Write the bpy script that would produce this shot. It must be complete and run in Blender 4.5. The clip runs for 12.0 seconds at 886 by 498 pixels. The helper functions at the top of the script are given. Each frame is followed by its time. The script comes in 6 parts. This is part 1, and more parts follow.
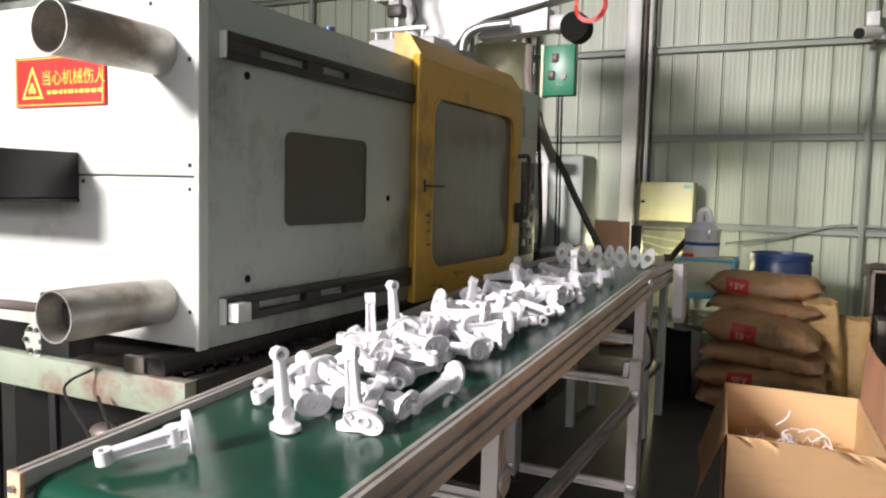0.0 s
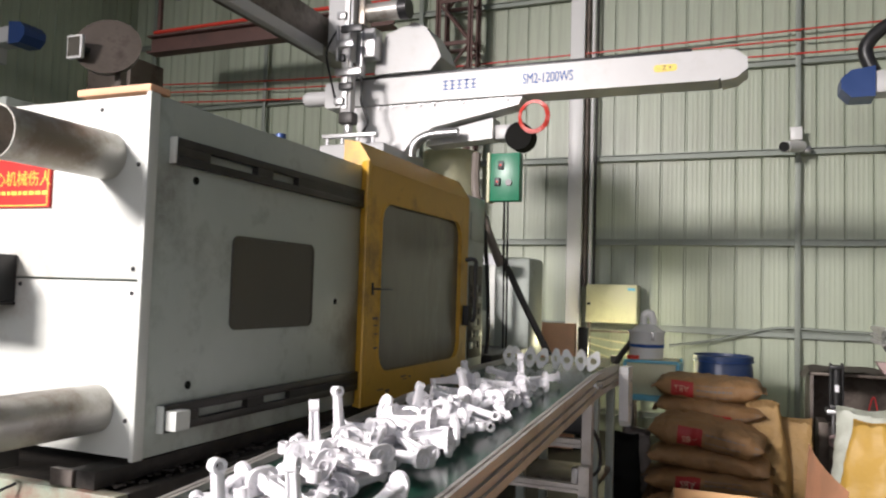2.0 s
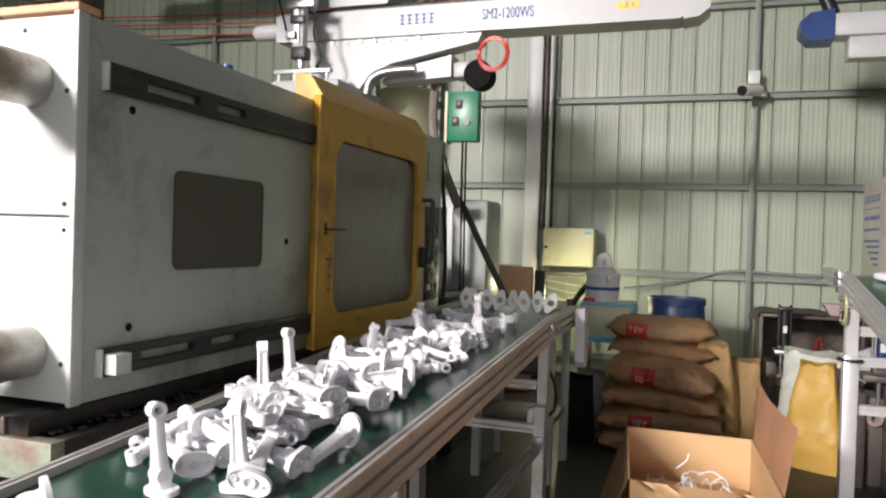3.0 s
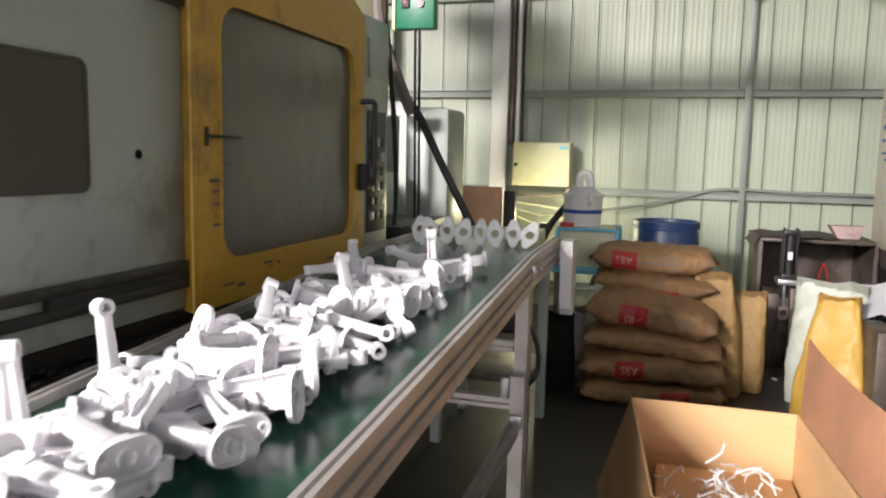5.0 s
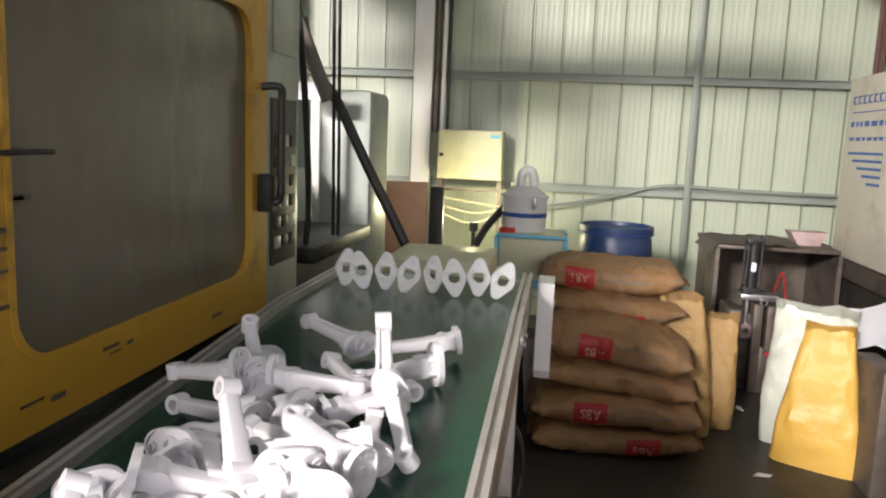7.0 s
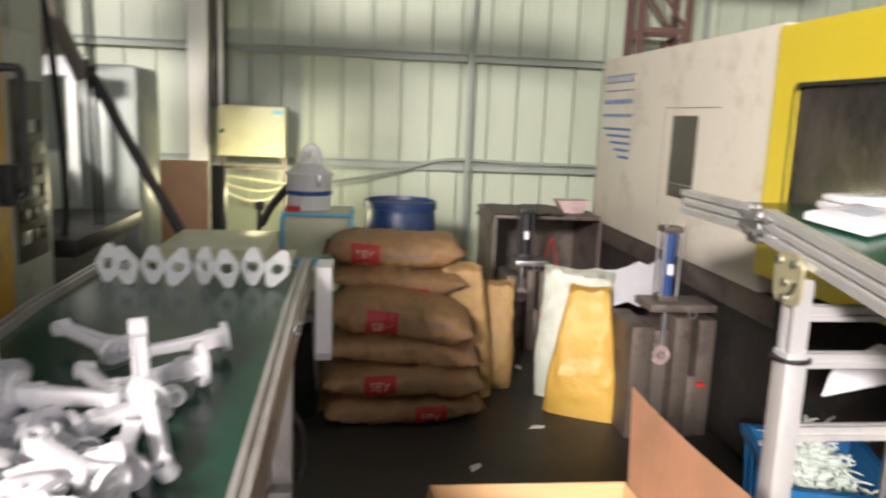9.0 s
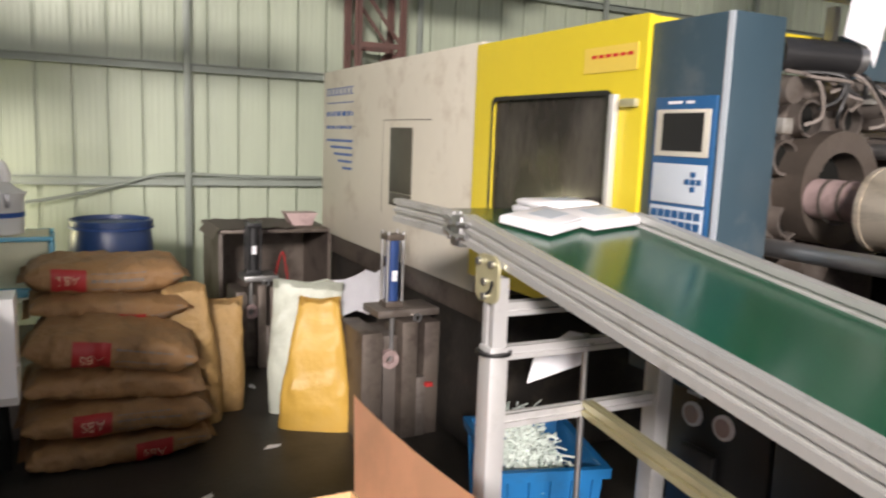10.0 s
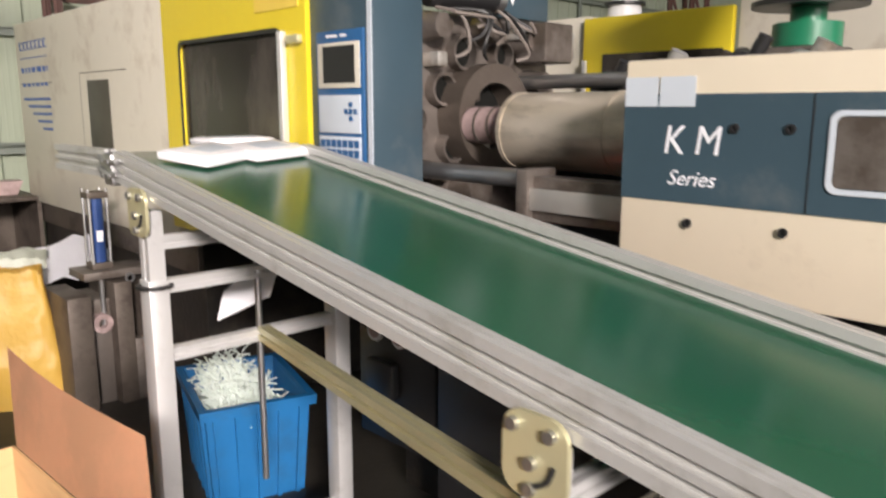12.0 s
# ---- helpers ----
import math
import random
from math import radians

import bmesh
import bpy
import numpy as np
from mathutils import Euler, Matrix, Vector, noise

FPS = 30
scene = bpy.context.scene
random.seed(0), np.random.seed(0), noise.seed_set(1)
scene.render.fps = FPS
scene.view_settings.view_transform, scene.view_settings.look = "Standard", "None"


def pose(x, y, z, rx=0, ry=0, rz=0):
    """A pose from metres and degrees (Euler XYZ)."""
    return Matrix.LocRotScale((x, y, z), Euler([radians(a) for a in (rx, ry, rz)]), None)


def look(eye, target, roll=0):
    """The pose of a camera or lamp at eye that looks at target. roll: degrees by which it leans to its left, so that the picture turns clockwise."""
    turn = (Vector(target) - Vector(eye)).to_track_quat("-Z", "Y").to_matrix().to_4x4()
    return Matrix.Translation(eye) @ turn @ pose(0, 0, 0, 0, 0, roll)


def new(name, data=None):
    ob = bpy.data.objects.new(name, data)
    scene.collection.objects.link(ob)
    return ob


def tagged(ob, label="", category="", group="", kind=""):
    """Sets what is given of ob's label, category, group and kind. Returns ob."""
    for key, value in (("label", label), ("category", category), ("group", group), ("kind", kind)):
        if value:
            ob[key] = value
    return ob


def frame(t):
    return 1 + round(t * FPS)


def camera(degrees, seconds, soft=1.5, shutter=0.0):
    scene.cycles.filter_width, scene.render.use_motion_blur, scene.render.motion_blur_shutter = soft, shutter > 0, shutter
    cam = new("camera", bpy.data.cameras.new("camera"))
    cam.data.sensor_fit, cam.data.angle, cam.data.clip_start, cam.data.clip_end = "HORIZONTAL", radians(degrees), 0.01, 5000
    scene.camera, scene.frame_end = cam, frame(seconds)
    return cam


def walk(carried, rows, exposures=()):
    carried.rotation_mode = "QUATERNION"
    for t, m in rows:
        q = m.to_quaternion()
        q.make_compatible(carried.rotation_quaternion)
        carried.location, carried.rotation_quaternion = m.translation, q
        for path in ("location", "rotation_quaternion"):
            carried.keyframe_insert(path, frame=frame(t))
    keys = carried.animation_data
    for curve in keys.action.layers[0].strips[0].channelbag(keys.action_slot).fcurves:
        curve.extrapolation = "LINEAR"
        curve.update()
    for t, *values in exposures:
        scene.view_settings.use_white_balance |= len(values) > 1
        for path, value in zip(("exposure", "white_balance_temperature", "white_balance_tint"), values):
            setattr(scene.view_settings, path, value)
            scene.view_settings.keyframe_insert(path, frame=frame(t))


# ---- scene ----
cam = camera(60.9, 12.0, soft=2.1, shutter=0.4)
PATH = [
    (0, (0.589, 2.874, 1.314), (-0.28, 4.668, 1.158), 1.4),
    (0.5, (0.593, 2.869, 1.314), (-0.247, 4.682, 1.245), 1.5),
    (1, (0.594, 2.855, 1.331), (-0.236, 4.674, 1.393), 1.5),
    (1.5, (0.601, 2.853, 1.33), (-0.214, 4.676, 1.448), 1.6),
    (2, (0.602, 2.863, 1.328), (-0.153, 4.712, 1.44), 1.7),
    (2.5, (0.598, 2.885, 1.32), (-0.097, 4.76, 1.377), 1.8),
    (3, (0.582, 2.938, 1.31), (-0.066, 4.83, 1.28), 1.8),
    (3.5, (0.574, 3.087, 1.319), (-0.045, 4.985, 1.189), 2.2),
    (3.7, (0.57, 3.167, 1.31), (-0.046, 5.062, 1.141), 2.6),
    (5.3, (0.327, 3.934, 1.285), (-0.215, 5.844, 1.047), 1.2),
    (5.5, (0.304, 4.054, 1.285), (-0.241, 5.965, 1.059), 1.5),
    (6, (0.226, 4.266, 1.273), (-0.283, 6.185, 1.031), 1.5),
    (6.5, (0.101, 4.465, 1.332), (-0.269, 6.412, 1.064), 1.3),
    (6.7, (0.072, 4.507, 1.36), (-0.262, 6.46, 1.085), 1.7),
    (8.3, (0.055, 4.468, 1.401), (-0.182, 6.418, 1.029), 3.3),
    (8.5, (0.059, 4.489, 1.416), (-0.119, 6.448, 1.058), 2.4),
    (8.9, (0.075, 4.479, 1.423), (0.249, 6.436, 1.047), 3.9),
    (9, (0.123, 4.485, 1.419), (0.36, 6.44, 1.072), 2.3),
    (9.5, (0.167, 4.498, 1.415), (0.809, 6.363, 1.082), 2.4),
    (10, (0.193, 4.489, 1.42), (1.081, 6.258, 1.13), 2.2),
    (10.5, (0.229, 4.472, 1.42), (1.316, 6.134, 1.183), 1.7),
    (11, (0.279, 4.429, 1.41), (1.492, 6.003, 1.185), 0.8),
    (11.5, (0.341, 4.35, 1.383), (1.651, 5.84, 1.128), 0.3),
    (12, (0.392, 4.237, 1.341), (1.742, 5.665, 0.971), 0.1),
]
walk(cam, [(t, look(eye, target, roll)) for t, eye, target, roll in PATH], [(0, -0.24, 6300, 18), (2.5, -0.38, 6300, 18), (3.5, -0.30, 6300, 18), (5.5, 0.18, 6350, 18), (8.5, 0.30, 6500, 18), (9.0, 0.20, 6500, 18), (9.5, -0.03, 6500, 18), (10.5, 0.13, 6550, 18), (12, 0.07, 6600, 18)])

# ---- world, light ----
world = bpy.data.worlds.new("sky")
scene.world = world
world.use_nodes = True
wt = world.node_tree
sky = wt.nodes.new("ShaderNodeTexSky")
sky.sky_type = 'NISHITA'
sky.sun_disc = False
sky.sun_elevation, sky.sun_rotation = radians(48), radians(200)
wt.nodes["Background"].inputs["Strength"].default_value = 0.12
wt.links.new(sky.outputs[0], wt.nodes["Background"].inputs[0])

X0, X1, Y0, Y1, ZC = -7.0, 11.0, -5.0, 10.45, 6.0   # the hall
DOOR_X = (-3.6, 5.6)                                 # gate behind the camera
SKYLIGHTS = [(-5.6, -4.4), (-1.2, 0.0), (3.4, 4.6), (7.8, 9.0)]


def area_lamp(name, m, sx, sy, watts, colour):
    li = bpy.data.lights.new(name, 'AREA')
    li.shape, li.size, li.size_y, li.energy, li.color = 'RECTANGLE', sx, sy, watts, colour
    ob = new(name, li)
    ob.matrix_world = m
    return ob


# the bright sky outside the gate, cut off by its lintel
area_lamp("gate_daylight", pose((DOOR_X[0] + DOOR_X[1]) / 2, Y0 - 4.0, 3.55, 90), DOOR_X[1] - DOOR_X[0] + 1.0, 1.9, 720, (1.0, 0.97, 0.94))
for a, b in SKYLIGHTS:
    area_lamp("skylight_daylight", pose((a + b) / 2, 3.0, ZC - 0.02), b - a, 9.0, 5, (0.97, 1.0, 1.0))
# bright clerestory window high in the south wall
CLER = (-6.4, -2.9, 4.3, 5.8)
area_lamp("clerestory_daylight", look(((CLER[0] + CLER[1]) / 2, Y0 + 0.02, (CLER[2] + CLER[3]) / 2), (0.0, 5.2, 1.1)), CLER[1] - CLER[0] - 1.3, 1.15, 560, (1.0, 0.95, 0.87)).data.spread = radians(80)
# work lamp below the switch box
wl = bpy.data.lights.new("work_lamp_light", 'POINT')
wl.energy, wl.color, wl.shadow_soft_size = 15, (1.0, 0.95, 0.55), 0.05
new("work_lamp_light", wl).location = (-0.52, 9.72, 0.86)

# ---- materials ----


def mat(name, base, rough=0.5, metal=0.0, var=0.12, scale=6.0, dirt=None, dirt_amt=0.0, dirt_scale=2.0, bump=0.0,
        bump_scale=60.0, stretch=(1, 1, 1), coat=0.0, rand=0.0, trans=0.0, rough_var=0.12, dirt_lo=0.5, bump_dist=0.004, spec=0.5):
    """A painted or bare surface: grain, blotches, worn stains and fine relief in object space."""
    m = bpy.data.materials.new(name)
    m.use_nodes = True
    nt = m.node_tree
    N, L = nt.nodes, nt.links
    p = N["Principled BSDF"]
    tc = N.new("ShaderNodeTexCoord")
    mp = N.new("ShaderNodeMapping")
    mp.inputs["Scale"].default_value = stretch
    L.new(tc.outputs["Object"], mp.inputs[0])
    n1 = N.new("ShaderNodeTexNoise")
    n1.inputs["Scale"].default_value, n1.inputs["Detail"].default_value = scale, 6.0
    L.new(mp.outputs[0], n1.inputs["Vector"])
    n2 = N.new("ShaderNodeTexNoise")
    n2.inputs["Scale"].default_value, n2.inputs["Detail"].default_value = scale * 9, 3.0
    L.new(mp.outputs[0], n2.inputs["Vector"])
    hsv = N.new("ShaderNodeHueSaturation")
    hsv.inputs["Color"].default_value = (*base, 1)
    mix = N.new("ShaderNodeMath")
    mix.operation = 'MULTIPLY_ADD'
    L.new(n1.outputs[0], mix.inputs[0])
    mix.inputs[1].default_value, mix.inputs[2].default_value = var * 2.4, 1 - var * 1.2
    mix2 = N.new("ShaderNodeMath")
    mix2.operation = 'MULTIPLY_ADD'
    L.new(n2.outputs[0], mix2.inputs[0])
    mix2.inputs[1].default_value = var * 0.8
    L.new(mix.outputs[0], mix2.inputs[2])
    val = mix2.outputs[0]
    if rand:
        oi = N.new("ShaderNodeObjectInfo")
        r = N.new("ShaderNodeMath")
        r.operation = 'MULTIPLY_ADD'
        L.new(oi.outputs["Random"], r.inputs[0])
        r.inputs[1].default_value, r.inputs[2].default_value = rand, 1 - rand / 2
        r2 = N.new("ShaderNodeMath")
        r2.operation = 'MULTIPLY'
        L.new(val, r2.inputs[0])
        L.new(r.outputs[0], r2.inputs[1])
        val = r2.outputs[0]
    L.new(val, hsv.inputs["Value"])
    col = hsv.outputs[0]
    if dirt:
        n3 = N.new("ShaderNodeTexNoise")
        n3.inputs["Scale"].default_value, n3.inputs["Detail"].default_value = dirt_scale, 9.0
        n3.inputs["Roughness"].default_value = 0.68
        L.new(mp.outputs[0], n3.inputs["Vector"])
        ramp = N.new("ShaderNodeMapRange")
        ramp.inputs[1].default_value, ramp.inputs[2].default_value = dirt_lo, dirt_lo + 0.13
        ramp.inputs[3].default_value, ramp.inputs[4].default_value = 0.0, dirt_amt
        L.new(n3.outputs[0], ramp.inputs[0])
        mc = N.new("ShaderNodeMix")
        mc.data_type = 'RGBA'
        L.new(ramp.outputs[0], mc.inputs[0])
        L.new(col, mc.inputs[6])
        mc.inputs[7].default_value = (*dirt, 1)
        col = mc.outputs[2]
    L.new(col, p.inputs["Base Color"])
    rr = N.new("ShaderNodeMath")
    rr.operation = 'MULTIPLY_ADD'
    L.new(n1.outputs[0], rr.inputs[0])
    rr.inputs[1].default_value, rr.inputs[2].default_value = rough_var * 2, rough - rough_var
    L.new(rr.outputs[0], p.inputs["Roughness"])
    p.inputs["Metallic"].default_value = metal
    p.inputs["Specular IOR Level"].default_value = spec
    p.inputs["Coat Weight"].default_value = coat
    p.inputs["Transmission Weight"].default_value = trans
    if bump:
        nb = N.new("ShaderNodeTexNoise")
        nb.inputs["Scale"].default_value, nb.inputs["Detail"].default_value = bump_scale, 4.0
        L.new(mp.outputs[0], nb.inputs["Vector"])
        b = N.new("ShaderNodeBump")
        b.inputs["Strength"].default_value, b.inputs["Distance"].default_value = bump, bump_dist
        L.new(nb.outputs[0], b.inputs["Height"])
        L.new(b.outputs[0], p.inputs["Normal"])
    return m


M_WALL = mat("green_sheet", (0.41, 0.46, 0.355), 0.36, 0.0, 0.12, 1.2, (0.29, 0.30, 0.235), 0.6, 0.9, 0.05, 8, (3, 3, 0.25), rand=0.10)
M_GIRT = mat("galvanised_girt", (0.25, 0.28, 0.245), 0.5, 0.2, 0.15, 5)
M_FLOOR = mat("oily_concrete", (0.036, 0.032, 0.027), 0.5, 0.0, 0.3, 0.8, (0.024, 0.022, 0.019), 0.8, 1.6, 0.25, 40, rough_var=0.2, spec=0.35)
M_CEIL = mat("roof_sheet", (0.55, 0.58, 0.54), 0.5, 0.0, 0.1, 2, (0.3, 0.3, 0.28), 0.4)
M_M1 = mat("grey_green_paint", (0.42, 0.465, 0.42), 0.36, 0.0, 0.10, 2.2, (0.13, 0.11, 0.085), 0.6, 2.2, 0.05, 30, dirt_lo=0.52)
# lighter copy of the flank paint: strong light on the end put into the colour
M_M1END = mat("lit_end_paint", (0.62, 0.64, 0.60), 0.42, 0.0, 0.06, 2.5, (0.34, 0.25, 0.19), 0.5, 2.6, 0.04, 30, dirt_lo=0.56)
M_BASE = mat("worn_green_base", (0.27, 0.32, 0.24), 0.5, 0.0, 0.2, 5, (0.22, 0.085, 0.06), 0.8, 3.5, 0.2, 30, dirt_lo=0.47)
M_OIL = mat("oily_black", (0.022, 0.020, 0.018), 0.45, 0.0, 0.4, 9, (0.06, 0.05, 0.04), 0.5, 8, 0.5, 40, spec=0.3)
# near-black, hardly reflecting: stands in for shade in voids, also for black parts
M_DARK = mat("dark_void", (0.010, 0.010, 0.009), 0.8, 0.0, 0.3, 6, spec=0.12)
M_BLACK = mat("black_plastic", (0.018, 0.018, 0.019), 0.4, 0.0, 0.2, 10)
M_RAIL = mat("blackened_rail", (0.030, 0.028, 0.026), 0.48, 0.2, 0.3, 6, (0.08, 0.07, 0.06), 0.4, 8, 0.1, 60)
M_YEL = mat("worn_yellow_paint", (0.57, 0.33, 0.033), 0.45, 0.0, 0.14, 3, (0.13, 0.075, 0.025), 0.7, 3.0, 0.05, 40, dirt_lo=0.53)
M_KYEL = mat("bright_yellow_paint", (0.80, 0.63, 0.03), 0.38, 0.0, 0.06, 3, (0.45, 0.33, 0.06), 0.3, 3, dirt_lo=0.6)
M_KBEI = mat("beige_paint", (0.64, 0.60, 0.51), 0.45, 0.0, 0.07, 2, (0.33, 0.25, 0.18), 0.5, 2.2, 0.03, 30, dirt_lo=0.54)
M_KMBEI = mat("cream_paint", (0.84, 0.74, 0.58), 0.42, 0.0, 0.05, 2, (0.45, 0.36, 0.26), 0.3, 3, dirt_lo=0.62)
M_KBLU = mat("slate_blue_paint", (0.040, 0.072, 0.095), 0.42, 0.0, 0.12, 4, (0.16, 0.17, 0.17), 0.35, 4, 0.03, 30, dirt_lo=0.55)
M_PANEL = mat("panel_blue", (0.02, 0.10, 0.25), 0.4, 0.0, 0.05, 4)
M_PGREY = mat("membrane_grey", (0.55, 0.60, 0.66), 0.45, 0.0, 0.05, 4)
M_WHITE = mat("white_paint", (0.78, 0.78, 0.77), 0.35, 0.0, 0.04, 4, (0.5, 0.48, 0.42), 0.2, 5, dirt_lo=0.6)
M_ROBOT = mat("robot_paint", (0.53, 0.53, 0.525), 0.35, 0.0, 0.05, 4, (0.42, 0.40, 0.36), 0.3, 5, dirt_lo=0.56)
M_PART = mat("white_plastic", (0.85, 0.835, 0.86), 0.32, 0.0, 0.03, 20, rand=0.07, rough_var=0.05)
M_PART2 = mat("translucent_plastic", (0.95, 0.96, 0.95), 0.28, 0.0, 0.03, 20, rand=0.03, trans=0.03, rough_var=0.05)
M_ALU = mat("aluminium_profile", (0.66, 0.655, 0.65), 0.36, 0.4, 0.06, 4, (0.34, 0.33, 0.30), 0.4, 6, dirt_lo=0.56)
M_ALU1 = mat("dull_aluminium_profile", (0.52, 0.49, 0.46), 0.36, 0.4, 0.08, 4, (0.25, 0.21, 0.17), 0.45, 5, dirt_lo=0.5)
M_ALU2 = mat("matt_aluminium_rail", (0.56, 0.558, 0.54), 0.36, 0.4, 0.07, 4, (0.30, 0.29, 0.24), 0.45, 5, dirt_lo=0.54)
M_STEEL = mat("steel", (0.42, 0.42, 0.42), 0.35, 0.9, 0.1, 8)
M_PIPE = mat("dull_steel_tube", (0.50, 0.49, 0.46), 0.40, 0.55, 0.16, 4, (0.20, 0.15, 0.10), 0.75, 3.2, 0.05, 40, dirt_lo=0.49)
M_RUSTY = mat("dirty_iron", (0.125, 0.103, 0.086), 0.5, 0.45, 0.3, 5, (0.06, 0.045, 0.04), 0.7, 5, 0.3, 30)
M_IRON = mat("worn_cast_iron", (0.19, 0.165, 0.147), 0.45, 0.5, 0.25, 4, (0.09, 0.07, 0.055), 0.8, 4, 0.2, 30, dirt_lo=0.47)
M_BARREL = mat("barrel_cover", (0.60, 0.53, 0.43), 0.34, 0.5, 0.2, 3, (0.15, 0.125, 0.09), 0.7, 2.4, 0.05, 20, (1, 0.45, 1.3), dirt_lo=0.49)
M_PINK = mat("primer_band", (0.46, 0.34, 0.33), 0.5, 0.2, 0.12, 6, (0.18, 0.13, 0.12), 0.5, 7)
M_REDOX = mat("red_oxide_steel", (0.11, 0.055, 0.045), 0.6, 0.0, 0.2, 6, (0.07, 0.045, 0.04), 0.5, 5)
M_BELT = mat("green_belt", (0.006, 0.082, 0.040), 0.22, 0.0, 0.10, 2.5, (0.03, 0.085, 0.055), 0.45, 1.7, 0.02, 200, dirt_lo=0.52, rough_var=0.06)
M_BELT1 = mat("dark_green_belt", (0.009, 0.058, 0.034), 0.22, 0.0, 0.12, 2.5, (0.022, 0.032, 0.026), 0.45, 1.7, 0.02, 200, dirt_lo=0.5, rough_var=0.06, spec=0.36)
M_SACK = mat("kraft_paper", (0.31, 0.172, 0.072), 0.62, 0.0, 0.10, 4, (0.22, 0.14, 0.075), 0.6, 4, 0.9, 13, rand=0.14, bump_dist=0.03)
M_TAN = mat("tan_woven_sack", (0.42, 0.265, 0.10), 0.6, 0.0, 0.12, 5, (0.26, 0.16, 0.07), 0.5, 4, 0.8, 14, rand=0.1, bump_dist=0.03)
M_YBAG = mat("yellow_woven_bag", (0.54, 0.33, 0.06), 0.5, 0.0, 0.10, 5, (0.5, 0.32, 0.08), 0.5, 4, 0.7, 9, bump_dist=0.014)
M_GBAG = mat("pale_woven_bag", (0.52, 0.55, 0.47), 0.5, 0.0, 0.08, 5, (0.36, 0.37, 0.3), 0.5, 4, 0.7, 9, bump_dist=0.014)
M_RED = mat("red_print", (0.38, 0.022, 0.022), 0.5, 0.0, 0.1, 20)
M_SIGN = mat("sign_red", (0.66, 0.03, 0.025), 0.35, 0.0, 0.05, 10)
M_SIGNY = mat("sign_yellow", (0.85, 0.62, 0.10), 0.35, 0.0, 0.05, 10)
M_PALELET = mat("pale_print", (0.62, 0.42, 0.30), 0.5, 0.0, 0.05, 20)
M_BLUELET = mat("blue_print", (0.02, 0.09, 0.34), 0.45, 0.0, 0.05, 20)
M_DRUM = mat("blue_drum_plastic", (0.016, 0.042, 0.13), 0.38, 0.0, 0.12, 4, (0.06, 0.08, 0.13), 0.4, 4)
M_CRATE = mat("blue_crate_plastic", (0.010, 0.14, 0.36), 0.42, 0.0, 0.10, 4, (0.02, 0.10, 0.22), 0.5, 5)
M_CARD = mat("cardboard", (0.62, 0.40, 0.20), 0.7, 0.0, 0.06, 4, (0.42, 0.26, 0.14), 0.35, 3, 0.12, 60, (1, 1, 5))
M_CARDOUT = mat("cardboard_print_side", (0.80, 0.46, 0.28), 0.65, 0.0, 0.05, 4, (0.5, 0.3, 0.18), 0.3, 3, 0.1, 60)
M_GREEN = mat("green_box_paint", (0.01, 0.18, 0.09), 0.35, 0.0, 0.06, 6)
M_CREAM = mat("cream_enamel", (0.66, 0.65, 0.44), 0.42, 0.0, 0.05, 4, (0.4, 0.38, 0.26), 0.25, 4)
M_PLATE = mat("zinc_yellow_plate", (0.62, 0.58, 0.36), 0.35, 0.5, 0.08, 8)
M_RUBBER = mat("dark_rubber", (0.02, 0.02, 0.02), 0.6, 0.0, 0.2, 12)
M_HOSE = mat("grey_hose", (0.20, 0.17, 0.15), 0.55, 0.0, 0.15, 12)
M_REDTUBE = mat("red_tube", (0.62, 0.05, 0.03), 0.4, 0.0, 0.05, 12)
M_BLUECYL = mat("blue_cylinder", (0.03, 0.07, 0.22), 0.35, 0.2, 0.08, 10)
M_AQUA = mat("aqua_plastic", (0.16, 0.52, 0.70), 0.35, 0.0, 0.06, 10)
M_PAPER = mat("paper", (0.80, 0.80, 0.84), 0.7, 0.0, 0.04, 10)
M_SPRUE = mat("runner_scrap", (0.72, 0.80, 0.74), 0.35, 0.0, 0.06, 20, rand=0.1)
M_CABLE = mat("cable_black", (0.016, 0.016, 0.016), 0.5, 0.0, 0.1, 20)


def glass_mat(name, tint, rough, alpha, worn=1.9):
    """Dusty safety pane: mostly a smoky sheet, with a clear gloss and painted-in reflections."""
    # upright streaks and paler blotches (worn) imitate reflections as well as dust
    m = mat(name, tint, rough, 0.0, 0.4, 2.2, (tint[0] * worn, tint[1] * worn, tint[2] * worn), 0.6, 2.4, 0, stretch=(1, 1, 0.35), rough_var=0.08)
    m.node_tree.nodes["Principled BSDF"].inputs["Transmission Weight"].default_value = alpha
    return m


M_PANE = glass_mat("smoky_pane", (0.165, 0.148, 0.115), 0.2, 0.1)
M_PANE2 = glass_mat("dark_pane", (0.028, 0.024, 0.021), 0.16, 0.1, 4.5)
M_BLANK = mat("grey_hatch", (0.070, 0.064, 0.050), 0.5, 0.0, 0.06, 8)
M_CLEAR = mat("clear_plastic", (0.75, 0.85, 0.85), 0.15, 0.0, 0.02, 8, trans=0.8)

# ---- mesh helpers ----


def box(bm, x0, x1, y0, y1, z0, z1, bev=0.0, seg=2):
    m = Matrix.LocRotScale(((x0 + x1) / 2, (y0 + y1) / 2, (z0 + z1) / 2), None, (x1 - x0, y1 - y0, z1 - z0))
    vs = bmesh.ops.create_cube(bm, size=1, matrix=m)["verts"]
    if bev:
        es = list({e for v in vs for e in v.link_edges})
        bmesh.ops.bevel(bm, geom=es, offset=bev, segments=seg, affect='EDGES', profile=0.5)
    return bm


